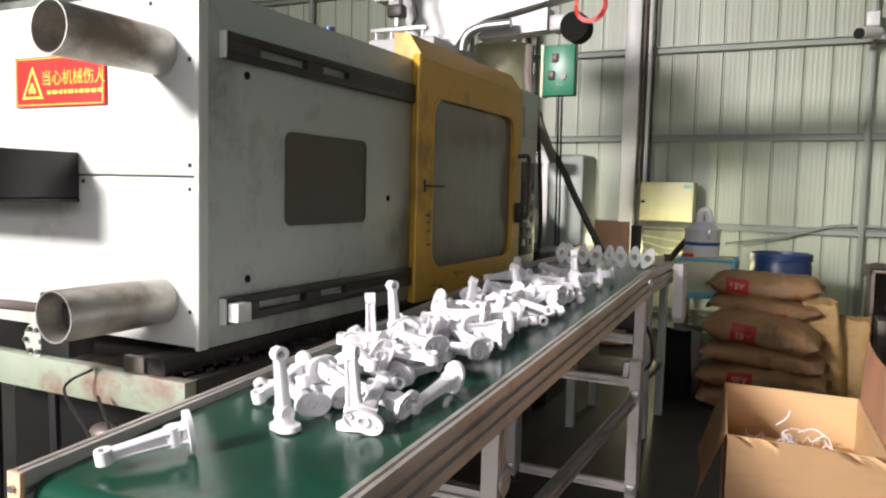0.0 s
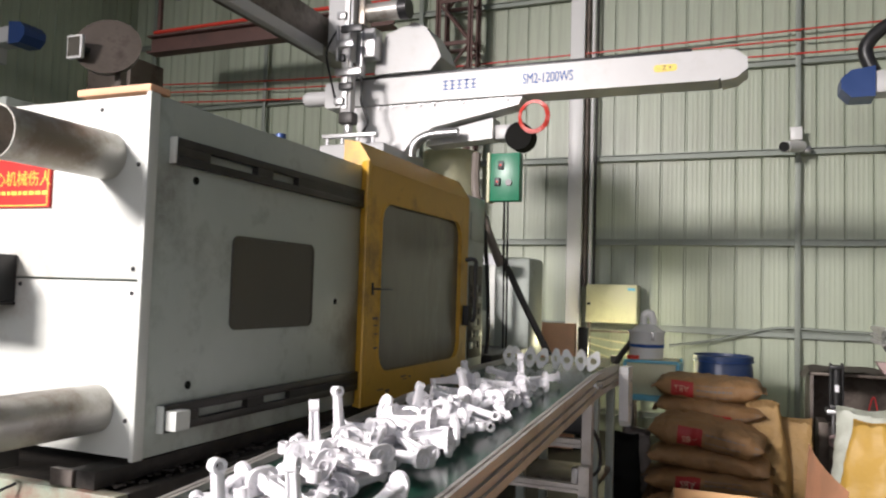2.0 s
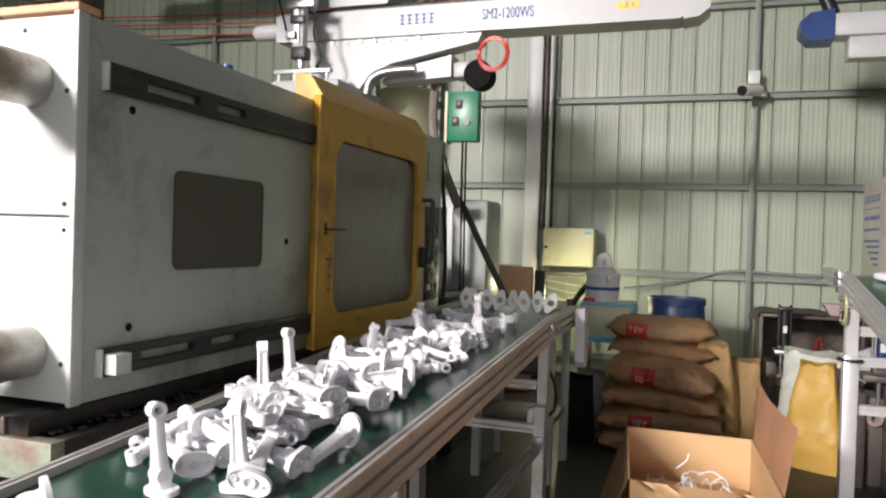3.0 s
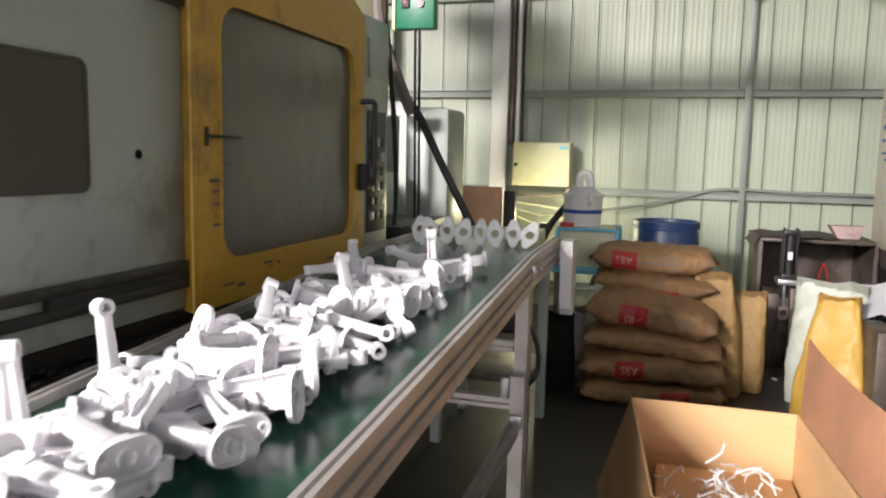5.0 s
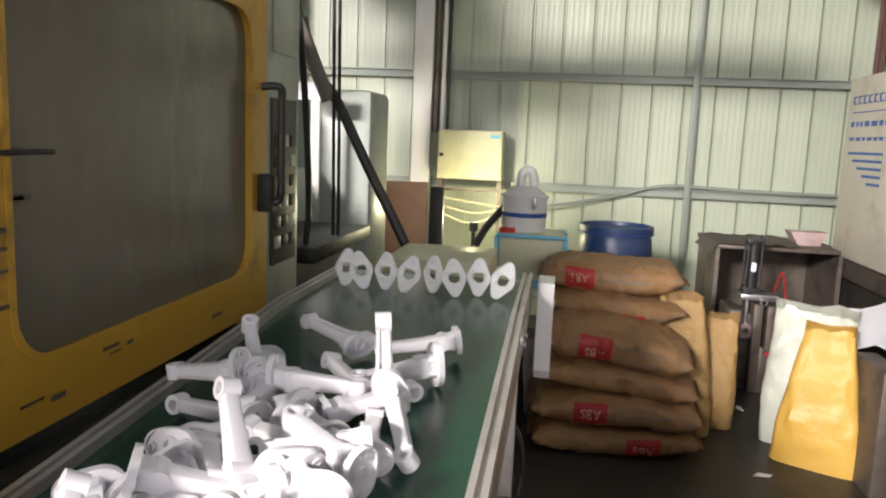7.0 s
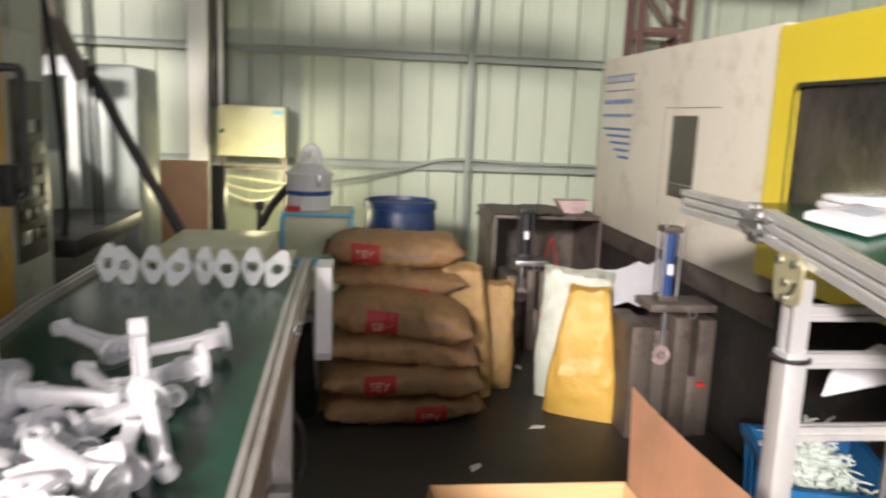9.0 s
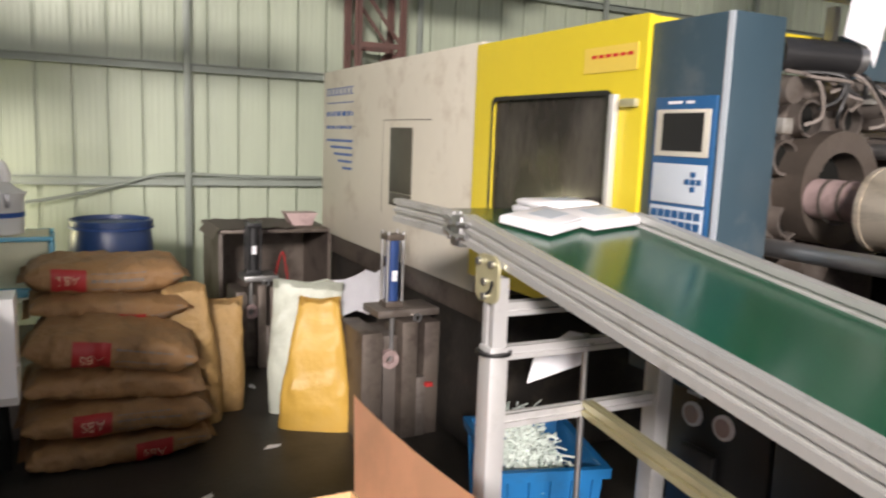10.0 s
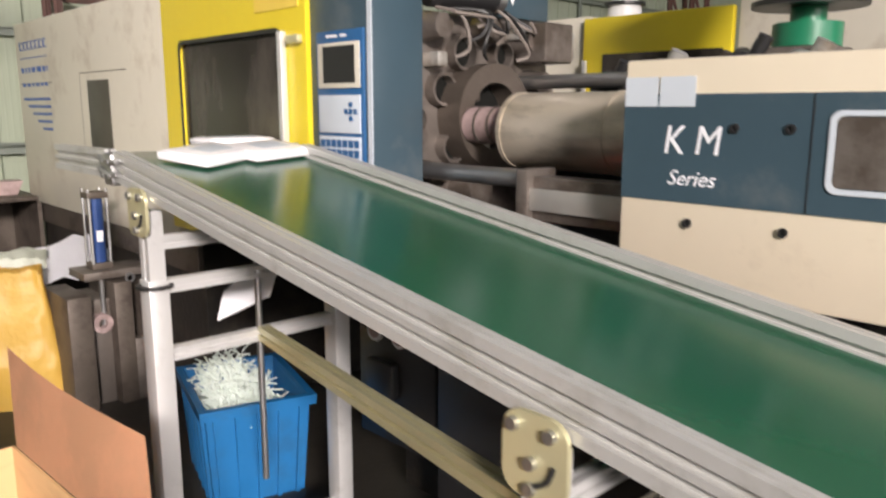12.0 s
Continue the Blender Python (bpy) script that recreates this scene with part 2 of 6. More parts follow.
def cyl(bm, a, b, r, r2=None, seg=20, caps=True):
    a, b = Vector(a), Vector(b)
    d = b - a
    m = Matrix.Translation((a + b) / 2) @ d.to_track_quat('Z', 'Y').to_matrix().to_4x4()
    bmesh.ops.create_cone(bm, cap_ends=caps, segments=seg, radius1=r, radius2=r if r2 is None else r2, depth=d.length, matrix=m)
    return bm


def ring(bm, a, b, r_out, r_in, seg=28):
    """A tube with wall thickness from a to b."""
    a, b = Vector(a), Vector(b)
    q = (b - a).to_track_quat('Z', 'Y')
    rows = []
    for c, r in ((a, r_out), (b, r_out), (b, r_in), (a, r_in)):
        rows.append([bm.verts.new(c + q @ Vector((r * math.cos(2 * math.pi * i / seg), r * math.sin(2 * math.pi * i / seg), 0))) for i in range(seg)])
    for k in range(4):
        for i in range(seg):
            bm.faces.new((rows[k][i], rows[k][(i + 1) % seg], rows[(k + 1) % 4][(i + 1) % seg], rows[(k + 1) % 4][i]))
    return bm


def tube(bm, pts, r, seg=8):
    """A bent round tube through the points, smoothed."""
    P = [Vector(p) for p in pts]
    out = []
    for i in range(len(P) - 1):
        p0, p1, p2, p3 = P[max(i - 1, 0)], P[i], P[i + 1], P[min(i + 2, len(P) - 1)]
        for k in range(6):
            t = k / 6
            out.append(0.5 * (2 * p1 + (p2 - p0) * t + (2 * p0 - 5 * p1 + 4 * p2 - p3) * t * t + (3 * p1 - p0 - 3 * p2 + p3) * t ** 3))
    out.append(P[-1])
    prev = None
    up = Vector((0.123, 0.456, 0.88)).normalized()
    for i, c in enumerate(out):
        d = (out[min(i + 1, len(out) - 1)] - out[max(i - 1, 0)]).normalized()
        s = d.cross(up)
        s = s.normalized() if s.length > 1e-4 else d.orthogonal().normalized()
        u = s.cross(d).normalized()
        row = [bm.verts.new(c + r * (math.cos(2 * math.pi * j / seg) * s + math.sin(2 * math.pi * j / seg) * u)) for j in range(seg)]
        if prev:
            for j in range(seg):
                bm.faces.new((prev[j], prev[(j + 1) % seg], row[(j + 1) % seg], row[j]))
        else:
            bm.faces.new(row[::-1])
        prev = row
    bm.faces.new(prev)
    return bm


def prism(bm, poly, m, depth):
    """A polygon in its own xy plane, pushed out by depth along its z, then moved by m."""
    lo = [bm.verts.new(m @ Vector((x, y, 0))) for x, y in poly]
    hi = [bm.verts.new(m @ Vector((x, y, depth))) for x, y in poly]
    n = len(poly)
    bm.faces.new(lo[::-1])
    bm.faces.new(hi)
    for i in range(n):
        bm.faces.new((lo[i], lo[(i + 1) % n], hi[(i + 1) % n], hi[i]))
    return bm


def rrect(x0, x1, y0, y1, r, n=5):
    pts = []
    for cx, cy, a0 in ((x1 - r, y1 - r, 0), (x0 + r, y1 - r, 90), (x0 + r, y0 + r, 180), (x1 - r, y0 + r, 270)):
        for k in range(n + 1):
            a = radians(a0 + 90 * k / n)
            pts.append((cx + r * math.cos(a), cy + r * math.sin(a)))
    return pts


def frame_mesh(bm, outer, inner, m, depth):
    """A plate with one opening: outer and inner outlines of equal count."""
    n = len(outer)
    rows = []
    for poly, z in ((outer, 0), (outer, depth), (inner, depth), (inner, 0)):
        rows.append([bm.verts.new(m @ Vector((x, y, z))) for x, y in poly])
    for k in range(4):
        for i in range(n):
            bm.faces.new((rows[k][i], rows[k][(i + 1) % n], rows[(k + 1) % 4][(i + 1) % n], rows[(k + 1) % 4][i]))
    return bm


def mesh_of(name, bm, material, smooth=True):
    bmesh.ops.recalc_face_normals(bm, faces=bm.faces[:])
    me = bpy.data.meshes.new(name)
    bm.to_mesh(me)
    bm.free()
    me.materials.append(material)
    if smooth:
        me.shade_smooth()
        me.set_sharp_from_angle(angle=radians(38))
    return me


def part(name, bm, material, parent, label="", kind=""):
    ob = new(name, mesh_of(name, bm, material))
    ob.parent = parent
    return tagged(ob, label, kind=kind)


def solid(name, bm, material, label="", category="", group="", kind=""):
    return tagged(new(name, mesh_of(name, bm, material)), label, category, group, kind)


def thing(name, label, category, group="", at=(0, 0, 0)):
    ob = tagged(new(name), label, category, group)
    ob.location = at
    ob.empty_display_size = 0.05
    return ob


def B():
    return bmesh.new()


def bx(*a, **k):
    return box(bmesh.new(), *a, **k)


def lettering(name, text, size, m, material, parent, depth=0.0015, shear=0.0, squeeze=1.0, label=""):
    cu = bpy.data.curves.new(name, 'FONT')
    cu.body, cu.size, cu.extrude, cu.align_x, cu.align_y, cu.shear = text, size, depth, 'CENTER', 'CENTER', shear
    tmp = new(name, cu)
    bpy.context.view_layer.update()
    me = bpy.data.meshes.new_from_object(tmp.evaluated_get(bpy.context.evaluated_depsgraph_get()))
    bpy.data.objects.remove(tmp)
    me.materials.clear()
    me.materials.append(material)
    me.transform(m @ Matrix.Diagonal((squeeze, 1, 1, 1)))
    ob = new(name, me)
    ob.parent = parent
    return tagged(ob, label)


FACE_MX = pose(0, 0, 0, 90, 0, -90)    # lettering that reads from -x (facing the aisle from the right)
FACE_PX = pose(0, 0, 0, 90, 0, 90)     # reads from +x
FACE_MY = pose(0, 0, 0, 90, 0, 0)      # reads from -y


def bolt_head(parent, p, axis, r=0.008, h=0.006, material=None, name="bolt"):
    bm = B()
    a = Vector(p)
    cyl(bm, a, a + Vector(axis) * h, r, seg=10)
    return part(name, bm, material or M_BLACK, parent)


def profile_rail(bm, a, b, w, h, up=(0, 0, 1), grooves=2):
    """A slotted aluminium rail from a to b: outline w wide and h high with grooves down both sides."""
    a, b, up = Vector(a), Vector(b), Vector(up)
    d = (b - a).normalized()
    s = d.cross(up).normalized()
    u = s.cross(d).normalized()
    g, gd = min(0.007, h / 8), min(0.010, w / 3)
    side = []
    zs = [-h / 2 + h * (k + 1) / (grooves + 1) for k in range(grooves)]
    for z in zs:
        side += [(w / 2, z - g), (w / 2 - gd, z - g), (w / 2 - gd, z + g), (w / 2, z + g)]
    tg = [(0.004, h / 2), (0.004, h / 2 - gd), (-0.004, h / 2 - gd), (-0.004, h / 2)]
    poly = [(w / 2, -h / 2)] + side + [(w / 2, h / 2)] + tg + [(-w / 2, h / 2)] + [(-x, y) for x, y in side[::-1]] + [(-w / 2, -h / 2)]
    lo = [bm.verts.new(a + x * s + y * u) for x, y in poly]
    hi = [bm.verts.new(b + x * s + y * u) for x, y in poly]
    n = len(poly)
    for i in range(n):
        bm.faces.new((lo[i], lo[(i + 1) % n], hi[(i + 1) % n], hi[i]))
    bm.faces.new(lo[::-1])
    bm.faces.new(hi)
    return bm


# ---- the hall ----
solid("floor", bx(X0 - 0.2, X1 + 0.2, Y0 - 3, Y1 + 0.2, -0.15, 0.0), M_FLOOR, "dark oily concrete workshop floor", "floor", kind="structure")
bm = B()
edges = [X0 - 0.2]
for a, b in SKYLIGHTS:
    box(bm, edges[-1], a, Y0 - 0.2, Y1 + 0.2, ZC, ZC + 0.1)
    box(bm, a, b, Y0 - 0.2, -1.5, ZC, ZC + 0.1)
    box(bm, a, b, 7.5, Y1 + 0.2, ZC, ZC + 0.1)
    edges.append(b)
box(bm, edges[-1], X1 + 0.2, Y0 - 0.2, Y1 + 0.2, ZC, ZC + 0.1)
solid("ceiling", bm, M_CEIL, "pale sheet roof with long skylight strips", "ceiling", kind="structure")

wall_n = solid("wall_north", bx(X0 - 0.1, X1 + 0.1, Y1 + 0.06, Y1 + 0.14, 0, ZC), M_CEIL, "pale green corrugated sheet wall of the workshop", "wall", kind="structure")
wall_w = solid("wall_west", bx(X0 - 0.14, X0 - 0.06, Y0, Y1, 0, ZC), M_CEIL, "dark green corrugated sheet side wall", "wall", kind="structure")
solid("wall_east", bx(X1 + 0.06, X1 + 0.14, Y0, Y1, 0, ZC), M_WALL, "pale green sheet side wall", "wall", kind="structure")
bm = B()
box(bm, X0 - 0.1, DOOR_X[0], Y0 - 0.1, Y0, 0, CLER[2])
box(bm, X0 - 0.1, CLER[0], Y0 - 0.1, Y0, CLER[2], ZC)
box(bm, CLER[0], CLER[1], Y0 - 0.1, Y0, CLER[3], ZC)
box(bm, DOOR_X[1], X1 + 0.1, Y0 - 0.1, Y0, 0, ZC)
box(bm, DOOR_X[0], CLER[1], Y0 - 0.1, Y0, 3.2, CLER[2])
box(bm, CLER[1], DOOR_X[1], Y0 - 0.1, Y0, 3.2, ZC)
solid("wall_south", bm, M_WALL, "sheet wall with an open gate", "wall", kind="structure")


def sheet_panel(width, height):
    """One cladding sheet: a flat pan with four shallow swages and a deep dark lap joint at its edge."""
    bm = B()
    prof = [(0, 0), (0.001, 0.028), (0.010, 0.028), (0.012, -0.006), (0.022, -0.006), (0.026, 0)]
    for k in range(1, 5):
        c = 0.026 + (width - 0.026) * k / 5
        prof += [(c - 0.010, 0), (c - 0.004, -0.0009), (c + 0.004, -0.0009), (c + 0.010, 0)]
    prof.append((width, 0))
    lo = [bm.verts.new((x, y, 0)) for x, y in prof]
    hi = [bm.verts.new((x, y, height)) for x, y in prof]
    for i in range(len(prof) - 1):
        bm.faces.new((lo[i], lo[i + 1], hi[i + 1], hi[i]))
    return mesh_of("panel", bm, M_WALL, smooth=False)


# girts and posts of the north wall
GIRTS = [0.2, 1.03, 1.865, 2.70, 3.54, 4.4, 5.2]
for z in GIRTS:
    bm = B()
    box(bm, X0, X1, Y1 - 0.045, Y1 - 0.028, z - 0.03, z + 0.03)
    box(bm, X0, X1, Y1 - 0.075, Y1 - 0.045, z + 0.022, z + 0.03)
    box(bm, X0, X1, Y1 - 0.075, Y1 - 0.045, z - 0.03, z - 0.022)
    solid("girt", bm, M_GIRT, "galvanised steel girt along the sheet wall", "girt", "girts on the wall", kind="structure")
for x in (-6.6, -4.85, -2.8, 1.0, 2.85, 4.75, 6.7, 8.6):
    solid("post", bx(x - 0.024, x + 0.024, Y1 - 0.10, Y1 - 0.0775, 0, ZC, bev=0.003), M_GIRT, "slim galvanised wall post", "post", "posts of the wall", kind="structure")
solid("post", bx(-1.10, -0.955, Y1 - 0.16, Y1 - 0.078, 0, ZC, bev=0.004), M_WHITE, "wide white painted wall post", "post", "posts of the wall", kind="structure")


def lattice_column(x, y, w, d, h):
    t = thing("lattice_column", "red-brown lattice steel column beside the wall", "column", "lattice columns")
    for sx in (-1, 1):
        for sy in (-1, 1):
            bm = B()
            cx, cy = x + sx * w / 2, y + sy * d / 2
            box(bm, cx - 0.03, cx + 0.03, cy - 0.006, cy + 0.006, 0, h)
            box(bm, cx - 0.006, cx + 0.006, cy - 0.03, cy + 0.03, 0, h)
            part("chord", bm, M_REDOX, t)
    k, z = 0, 0.3
    while z < h - 0.5:
        for sy in (-1, 1):
            bm = B()
            a, b = (-1, 1) if k % 2 else (1, -1)
            cyl(bm, (x + a * w / 2, y + sy * d / 2, z), (x + b * w / 2, y + sy * d / 2, z + 0.45), 0.016, seg=6)
            part("brace", bm, M_REDOX, t)
            bm = B()
            box(bm, x - w / 2, x + w / 2, y + sy * d / 2 - 0.01, y + sy * d / 2 + 0.01, z - 0.02, z + 0.02)
            part("batten", bm, M_REDOX, t)
        z += 0.45
        k += 1


lattice_column(2.36, 10.12, 0.36, 0.25, ZC)
lattice_column(-2.26, 10.12, 0.36, 0.25, ZC)
lattice_column(7.9, 8.45, 0.30, 0.25, ZC)
for x, ma, r in ((-0.925, M_RUSTY, 0.024), (-0.873, M_WHITE, 0.018), (-0.835, M_RAIL, 0.013)):
    bm = B()
    cyl(bm, (x, Y1 - 0.1, 1.42), (x, Y1 - 0.1, ZC), r, seg=10)
    solid("conduit", bm, ma, "vertical cable conduit down the sheet wall", "conduit", "conduits on the wall")
for k, (z, s) in enumerate(((3.80, -0.06), (3.70, 0.03), (3.57, 0.05))):
    bm = B()
    tube(bm, [(X0, Y1 - 0.12, z + 0.1), (-4, Y1 - 0.12, z - 0.03), (-1, Y1 - 0.12, z + s / 2), (2, Y1 - 0.12, z + 0.02), (6, Y1 - 0.12, z + s), (X1, Y1 - 0.12, z + 0.08)], 0.009, 6)
    solid("wall_cable", bm, M_REDTUBE, "thin red cable strung along the sheet wall", "cable", "cables on the wall")
bm = B()
tube(bm, [(-0.1, 10.3, 0.88), (0.2, 10.33, 0.93), (0.5, 10.35, 1.0), (0.85, 10.36, 1.085), (1.4, 10.36, 1.075), (2.2, 10.36, 1.07)], 0.012, 6)
solid("wall_pipe", bm, M_GIRT, "thin grey pipe fixed along the wall girt", "pipe")

# ---- the grey-green moulding machine with the yellow door ----
MX = -0.775      # its long side, towards the aisle
machine = thing("moulding_machine", "grey-green plastic injection moulding machine with a worn yellow door", "machine", at=(0, 0, 0))
bm = B()
box(bm, -2.0, MX, 4.32, 5.40, 0.895, 1.80, bev=0.004)
part("clamp_housing", bm, M_M1, machine)
bm = B()
box(bm, -2.0, MX - 0.012, 4.295, 4.318, 1.334, 1.795, bev=0.003)
part("end_cover", bm, M_M1END, machine, "upper end cover with the strong light on it put into the paint")
bm = B()
box(bm, -2.0, MX - 0.012, 4.295, 4.318, 0.90, 1.329, bev=0.003)
part("end_cover", bm, M_M1END, machine, "lower end cover stained at the foot, strong light put into the paint")
bm = B()
box(bm, MX - 0.012, MX + 0.003, 4.290, 4.325, 0.893, 1.803, bev=0.003)
part("corner_strip", bm, M_M1END, machine)
bm = B()
box(bm, -1.02, MX + 0.001, 4.29, 4.36, 1.803, 1.822, bev=0.003)
part("top_strip", bm, M_CARDOUT, machine, "faded pink top strip")
for z in (1.62, 1.36, 1.30, 0.99):
    bolt_head(machine, (MX - 0.03, 4.296, z), (0, -1, 0), 0.006, 0.003, name="screw")
bolt_head(machine, (MX - 0.16, 4.296, 1.765), (0, -1, 0), 0.006, 0.003, name="screw")
bolt_head(machine, (-1.19, 4.296, 1.315), (0, -1, 0), 0.006, 0.003, name="screw")
for y, z in ((4.47, 1.604), (4.475, 1.06), (4.478, 1.005), (4.47, 1.655), (5.225, 1.28)):
    bolt_head(machine, (MX, y, z), (1, 0, 0), 0.011, 0.002, M_DARK, name="hole_plug")
# tie-bar covers
for z in (1.645, 1.012):
    bm = B()
    ring(bm, (-0.905, 3.985, z), (-0.905, 4.296, z), 0.060, 0.056, 36)
    cyl(bm, (-0.905, 4.15, z), (-0.905, 4.16, z), 0.0565, seg=36)
    part("tie_bar_tube", bm, M_PIPE, machine, "dull steel tie-bar tube smeared with grease")
# slide rails on the flank
for z in (1.668, 0.985):
    rail = part("slide_rail", bx(MX + 0.001, MX + 0.022, 4.37, 5.38, z + 0.012, z + 0.034, bev=0.002), M_RAIL, machine, "flat black slide rail with two slots")
    part("rail_lip", bx(MX + 0.001, MX + 0.022, 4.37, 5.38, z - 0.034, z - 0.012, bev=0.002), M_RAIL, rail)
    for y0, y1 in ((4.37, 4.50), (4.71, 4.79), (4.93, 5.38)):
        part("slot_web", bx(MX + 0.001, MX + 0.0215, y0 + 0.001, y1 - 0.001, z - 0.0119, z + 0.0119), M_RAIL, rail)
    part("rail_end", bx(MX + 0.001, MX + 0.023, 4.364, 4.3695, z - 0.034, z + 0.034, bev=0.001), M_M1END, rail, "pale rail end")
part("end_block", bx(MX + 0.023, MX + 0.058, 4.372, 4.425, 0.958, 1.008, bev=0.003), M_M1END, machine, "pale worn end block")
# the inspection hatch
bm = B()
prism(bm, rrect(4.64, 5.06, 1.205, 1.465, 0.022), FACE_PX @ pose(0, 0, MX), 0.004)
hatch = part("hatch", bm, M_BLANK, machine, "flat dark grey hatch plate")
bm = B()
frame_mesh(bm, rrect(4.634, 5.066, 1.199, 1.471, 0.026), rrect(4.641, 5.059, 1.206, 1.464, 0.021), FACE_PX @ pose(0, 0, MX), 0.007)
part("hatch_rim", bm, M_BLANK, hatch)
# the yellow sliding door
DX = -0.735
door = part("sliding_door", bx(DX - 0.05, DX - 0.028, 5.40, 6.48, 0.885, 1.80), M_YEL, machine, "worn ochre-yellow sliding door with a dusty window")
bm = B()
g_out = rrect(5.40, 6.48, 0.885, 1.80, 0.012)
g_in = rrect(5.495, 6.38, 1.0, 1.676, 0.085)
frame_mesh(bm, g_out, g_in, FACE_PX @ pose(0, 0, DX - 0.026), 0.026)
part("door_skin", bm, M_YEL, door)
bm = B()
frame_mesh(bm, rrect(5.488, 6.387, 0.993, 1.683, 0.09), rrect(5.501, 6.374, 1.006, 1.670, 0.08), FACE_PX @ pose(0, 0, DX - 0.001), 0.004)
part("window_gasket", bm, M_YEL, door)
bm = B()
prism(bm, rrect(5.494, 6.381, 0.999, 1.677, 0.084), FACE_PX @ pose(0, 0, DX - 0.024), 0.006)
part("window_pane", bm, M_PANE, door, "dusty smoke-grey window pane with painted-in streaky reflections")
bm = B()
prism(bm, [(-0.735, 1.801), (-0.736, 1.808), (-0.795, 1.895), (-0.86, 1.905), (-0.86, 1.801)], pose(0, 6.48, 0, 90, 0, 0), 1.08)
part("door_hood", bm, M_YEL, door, "sloping yellow hood")
bm = B()
prism(bm, [(-0.774, 5.399), (-0.774, 5.392), (-0.742, 5.372), (-0.736, 5.374), (-0.736, 5.399)], pose(0, 0, 0.885), 0.93)
part("door_edge", bm, M_YEL, door)
part("latch_bar", bx(DX + 0.001, DX + 0.012, 5.43, 5.59, 1.325, 1.333, bev=0.002), M_OIL, door, "rusty latch bar")
part("latch_plate", bx(DX + 0.001, DX + 0.006, 5.425, 5.437, 1.305, 1.352, bev=0.001), M_OIL, door)
bm = B()
tube(bm, [(DX, 6.44, 1.49), (DX + 0.045, 6.46, 1.49), (DX + 0.05, 6.46, 1.44), (DX + 0.05, 6.46, 1.28), (DX + 0.045, 6.46, 1.19), (DX, 6.44, 1.19)], 0.011)
handle = part("door_handle", bm, M_BLACK, door, "bent black bar handle")
part("latch_box", bx(DX + 0.001, DX + 0.035, 6.41, 6.47, 1.16, 1.26, bev=0.005), M_RUBBER, door)
for k in range(14):
    y = 5.42 + 0.08 * random.random() if k < 8 else 5.5 + random.random() * 0.9
    z = 1.08 + 0.18 * random.random() if k < 8 else 0.9 + 0.07 * random.random()
    part("scratch", bx(DX + 0.0005, DX + 0.0015, y, y + random.uniform(0.01, 0.06), z, z + random.uniform(0.003, 0.01)), M_RUSTY, door)
# control column behind the door
part("control_column", bx(-1.1, -0.77, 6.485, 6.83, 0.55, 1.84, bev=0.006), M_M1, machine)
cc = part("control_face", bx(-0.769, -0.763, 6.59, 6.79, 0.98, 1.47, bev=0.002), M_BLANK, machine, "grey control keypad")
for i in range(3):
    for j in range(6):
        part("key", bx(-0.762, -0.757, 6.605 + i * 0.06, 6.65 + i * 0.06, 1.03 + j * 0.06, 1.065 + j * 0.06, bev=0.001), M_RAIL if (i + j) % 3 else M_M1, cc)
part("name_plate", bx(-0.769, -0.765, 6.60, 6.80, 1.60, 1.755, bev=0.002), M_M1, machine)
# bed under the clamp
part("bed_beam", bx(-2.0, -0.72, 4.19, 4.23, 0.752, 0.842, bev=0.004), M_BASE, machine, "chipped green bed beam with rust and red primer")
part("bed_side", bx(-0.76, -0.72, 4.232, 7.0, 0.752, 0.842, bev=0.004), M_OIL, machine)
part("bed_top", bx(-2.0, -0.761, 4.232, 7.0, 0.79, 0.826), M_OIL, machine, "bed top black with oil")
part("slide_way", bx(-0.88, -0.80, 4.205, 6.9, 0.843, 0.885, bev=0.003), M_OIL, machine, "greasy slide way")
part("way_end", bx(-0.93, -0.86, 4.195, 4.215, 0.845, 0.884, bev=0.002), M_IRON, machine)
# near-black boxes added to stand in for the deep shade under the bed
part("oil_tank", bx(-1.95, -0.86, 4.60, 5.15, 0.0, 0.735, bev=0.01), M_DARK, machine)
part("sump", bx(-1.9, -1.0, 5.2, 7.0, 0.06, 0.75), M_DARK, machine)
for y in (6.8,):
    part("bed_leg", bx(-1.0, -0.80, y, y + 0.18, 0.0, 0.752, bev=0.005), M_OIL, machine)
bm = B()
for k in range(160):
    y = random.uniform(4.21, 5.4)
    x = random.choice((random.uniform(-0.80, -0.74), random.uniform(-0.95, -0.9)))
    r = random.uniform(0.004, 0.012)
    bmesh.ops.create_icosphere(bm, subdivisions=1, radius=r, matrix=Matrix.LocRotScale((x, y, 0.846), None, (1, 1, 0.6)))
part("grease", bm, M_OIL, machine, kind="stuff")
# ejector block, flange and hoses at the end
part("black_bar", bx(-2.0, -1.205, 4.02, 4.294, 1.268, 1.392, bev=0.004), M_BLACK, machine, "long black ejector bar")
part("bar_lip", bx(-2.0, -1.203, 4.018, 4.294, 1.258, 1.267, bev=0.002), M_RAIL, machine)
bm = B()
cyl(bm, (-1.07, 4.06, 0.93), (-1.07, 4.10, 0.93), 0.042, seg=20)
fl = part("pipe_flange", bm, M_M1, machine, "pale green bolted pipe flange")
for k in range(6):
    a = radians(60 * k)
    bolt_head(fl, (-1.07 + 0.03 * math.cos(a), 4.058, 0.93 + 0.03 * math.sin(a)), (0, -1, 0), 0.006, 0.008, M_RUSTY)
part("block", bx(-1.04, -0.94, 4.05, 4.12, 0.90, 1.05, bev=0.004), M_BLACK, machine)
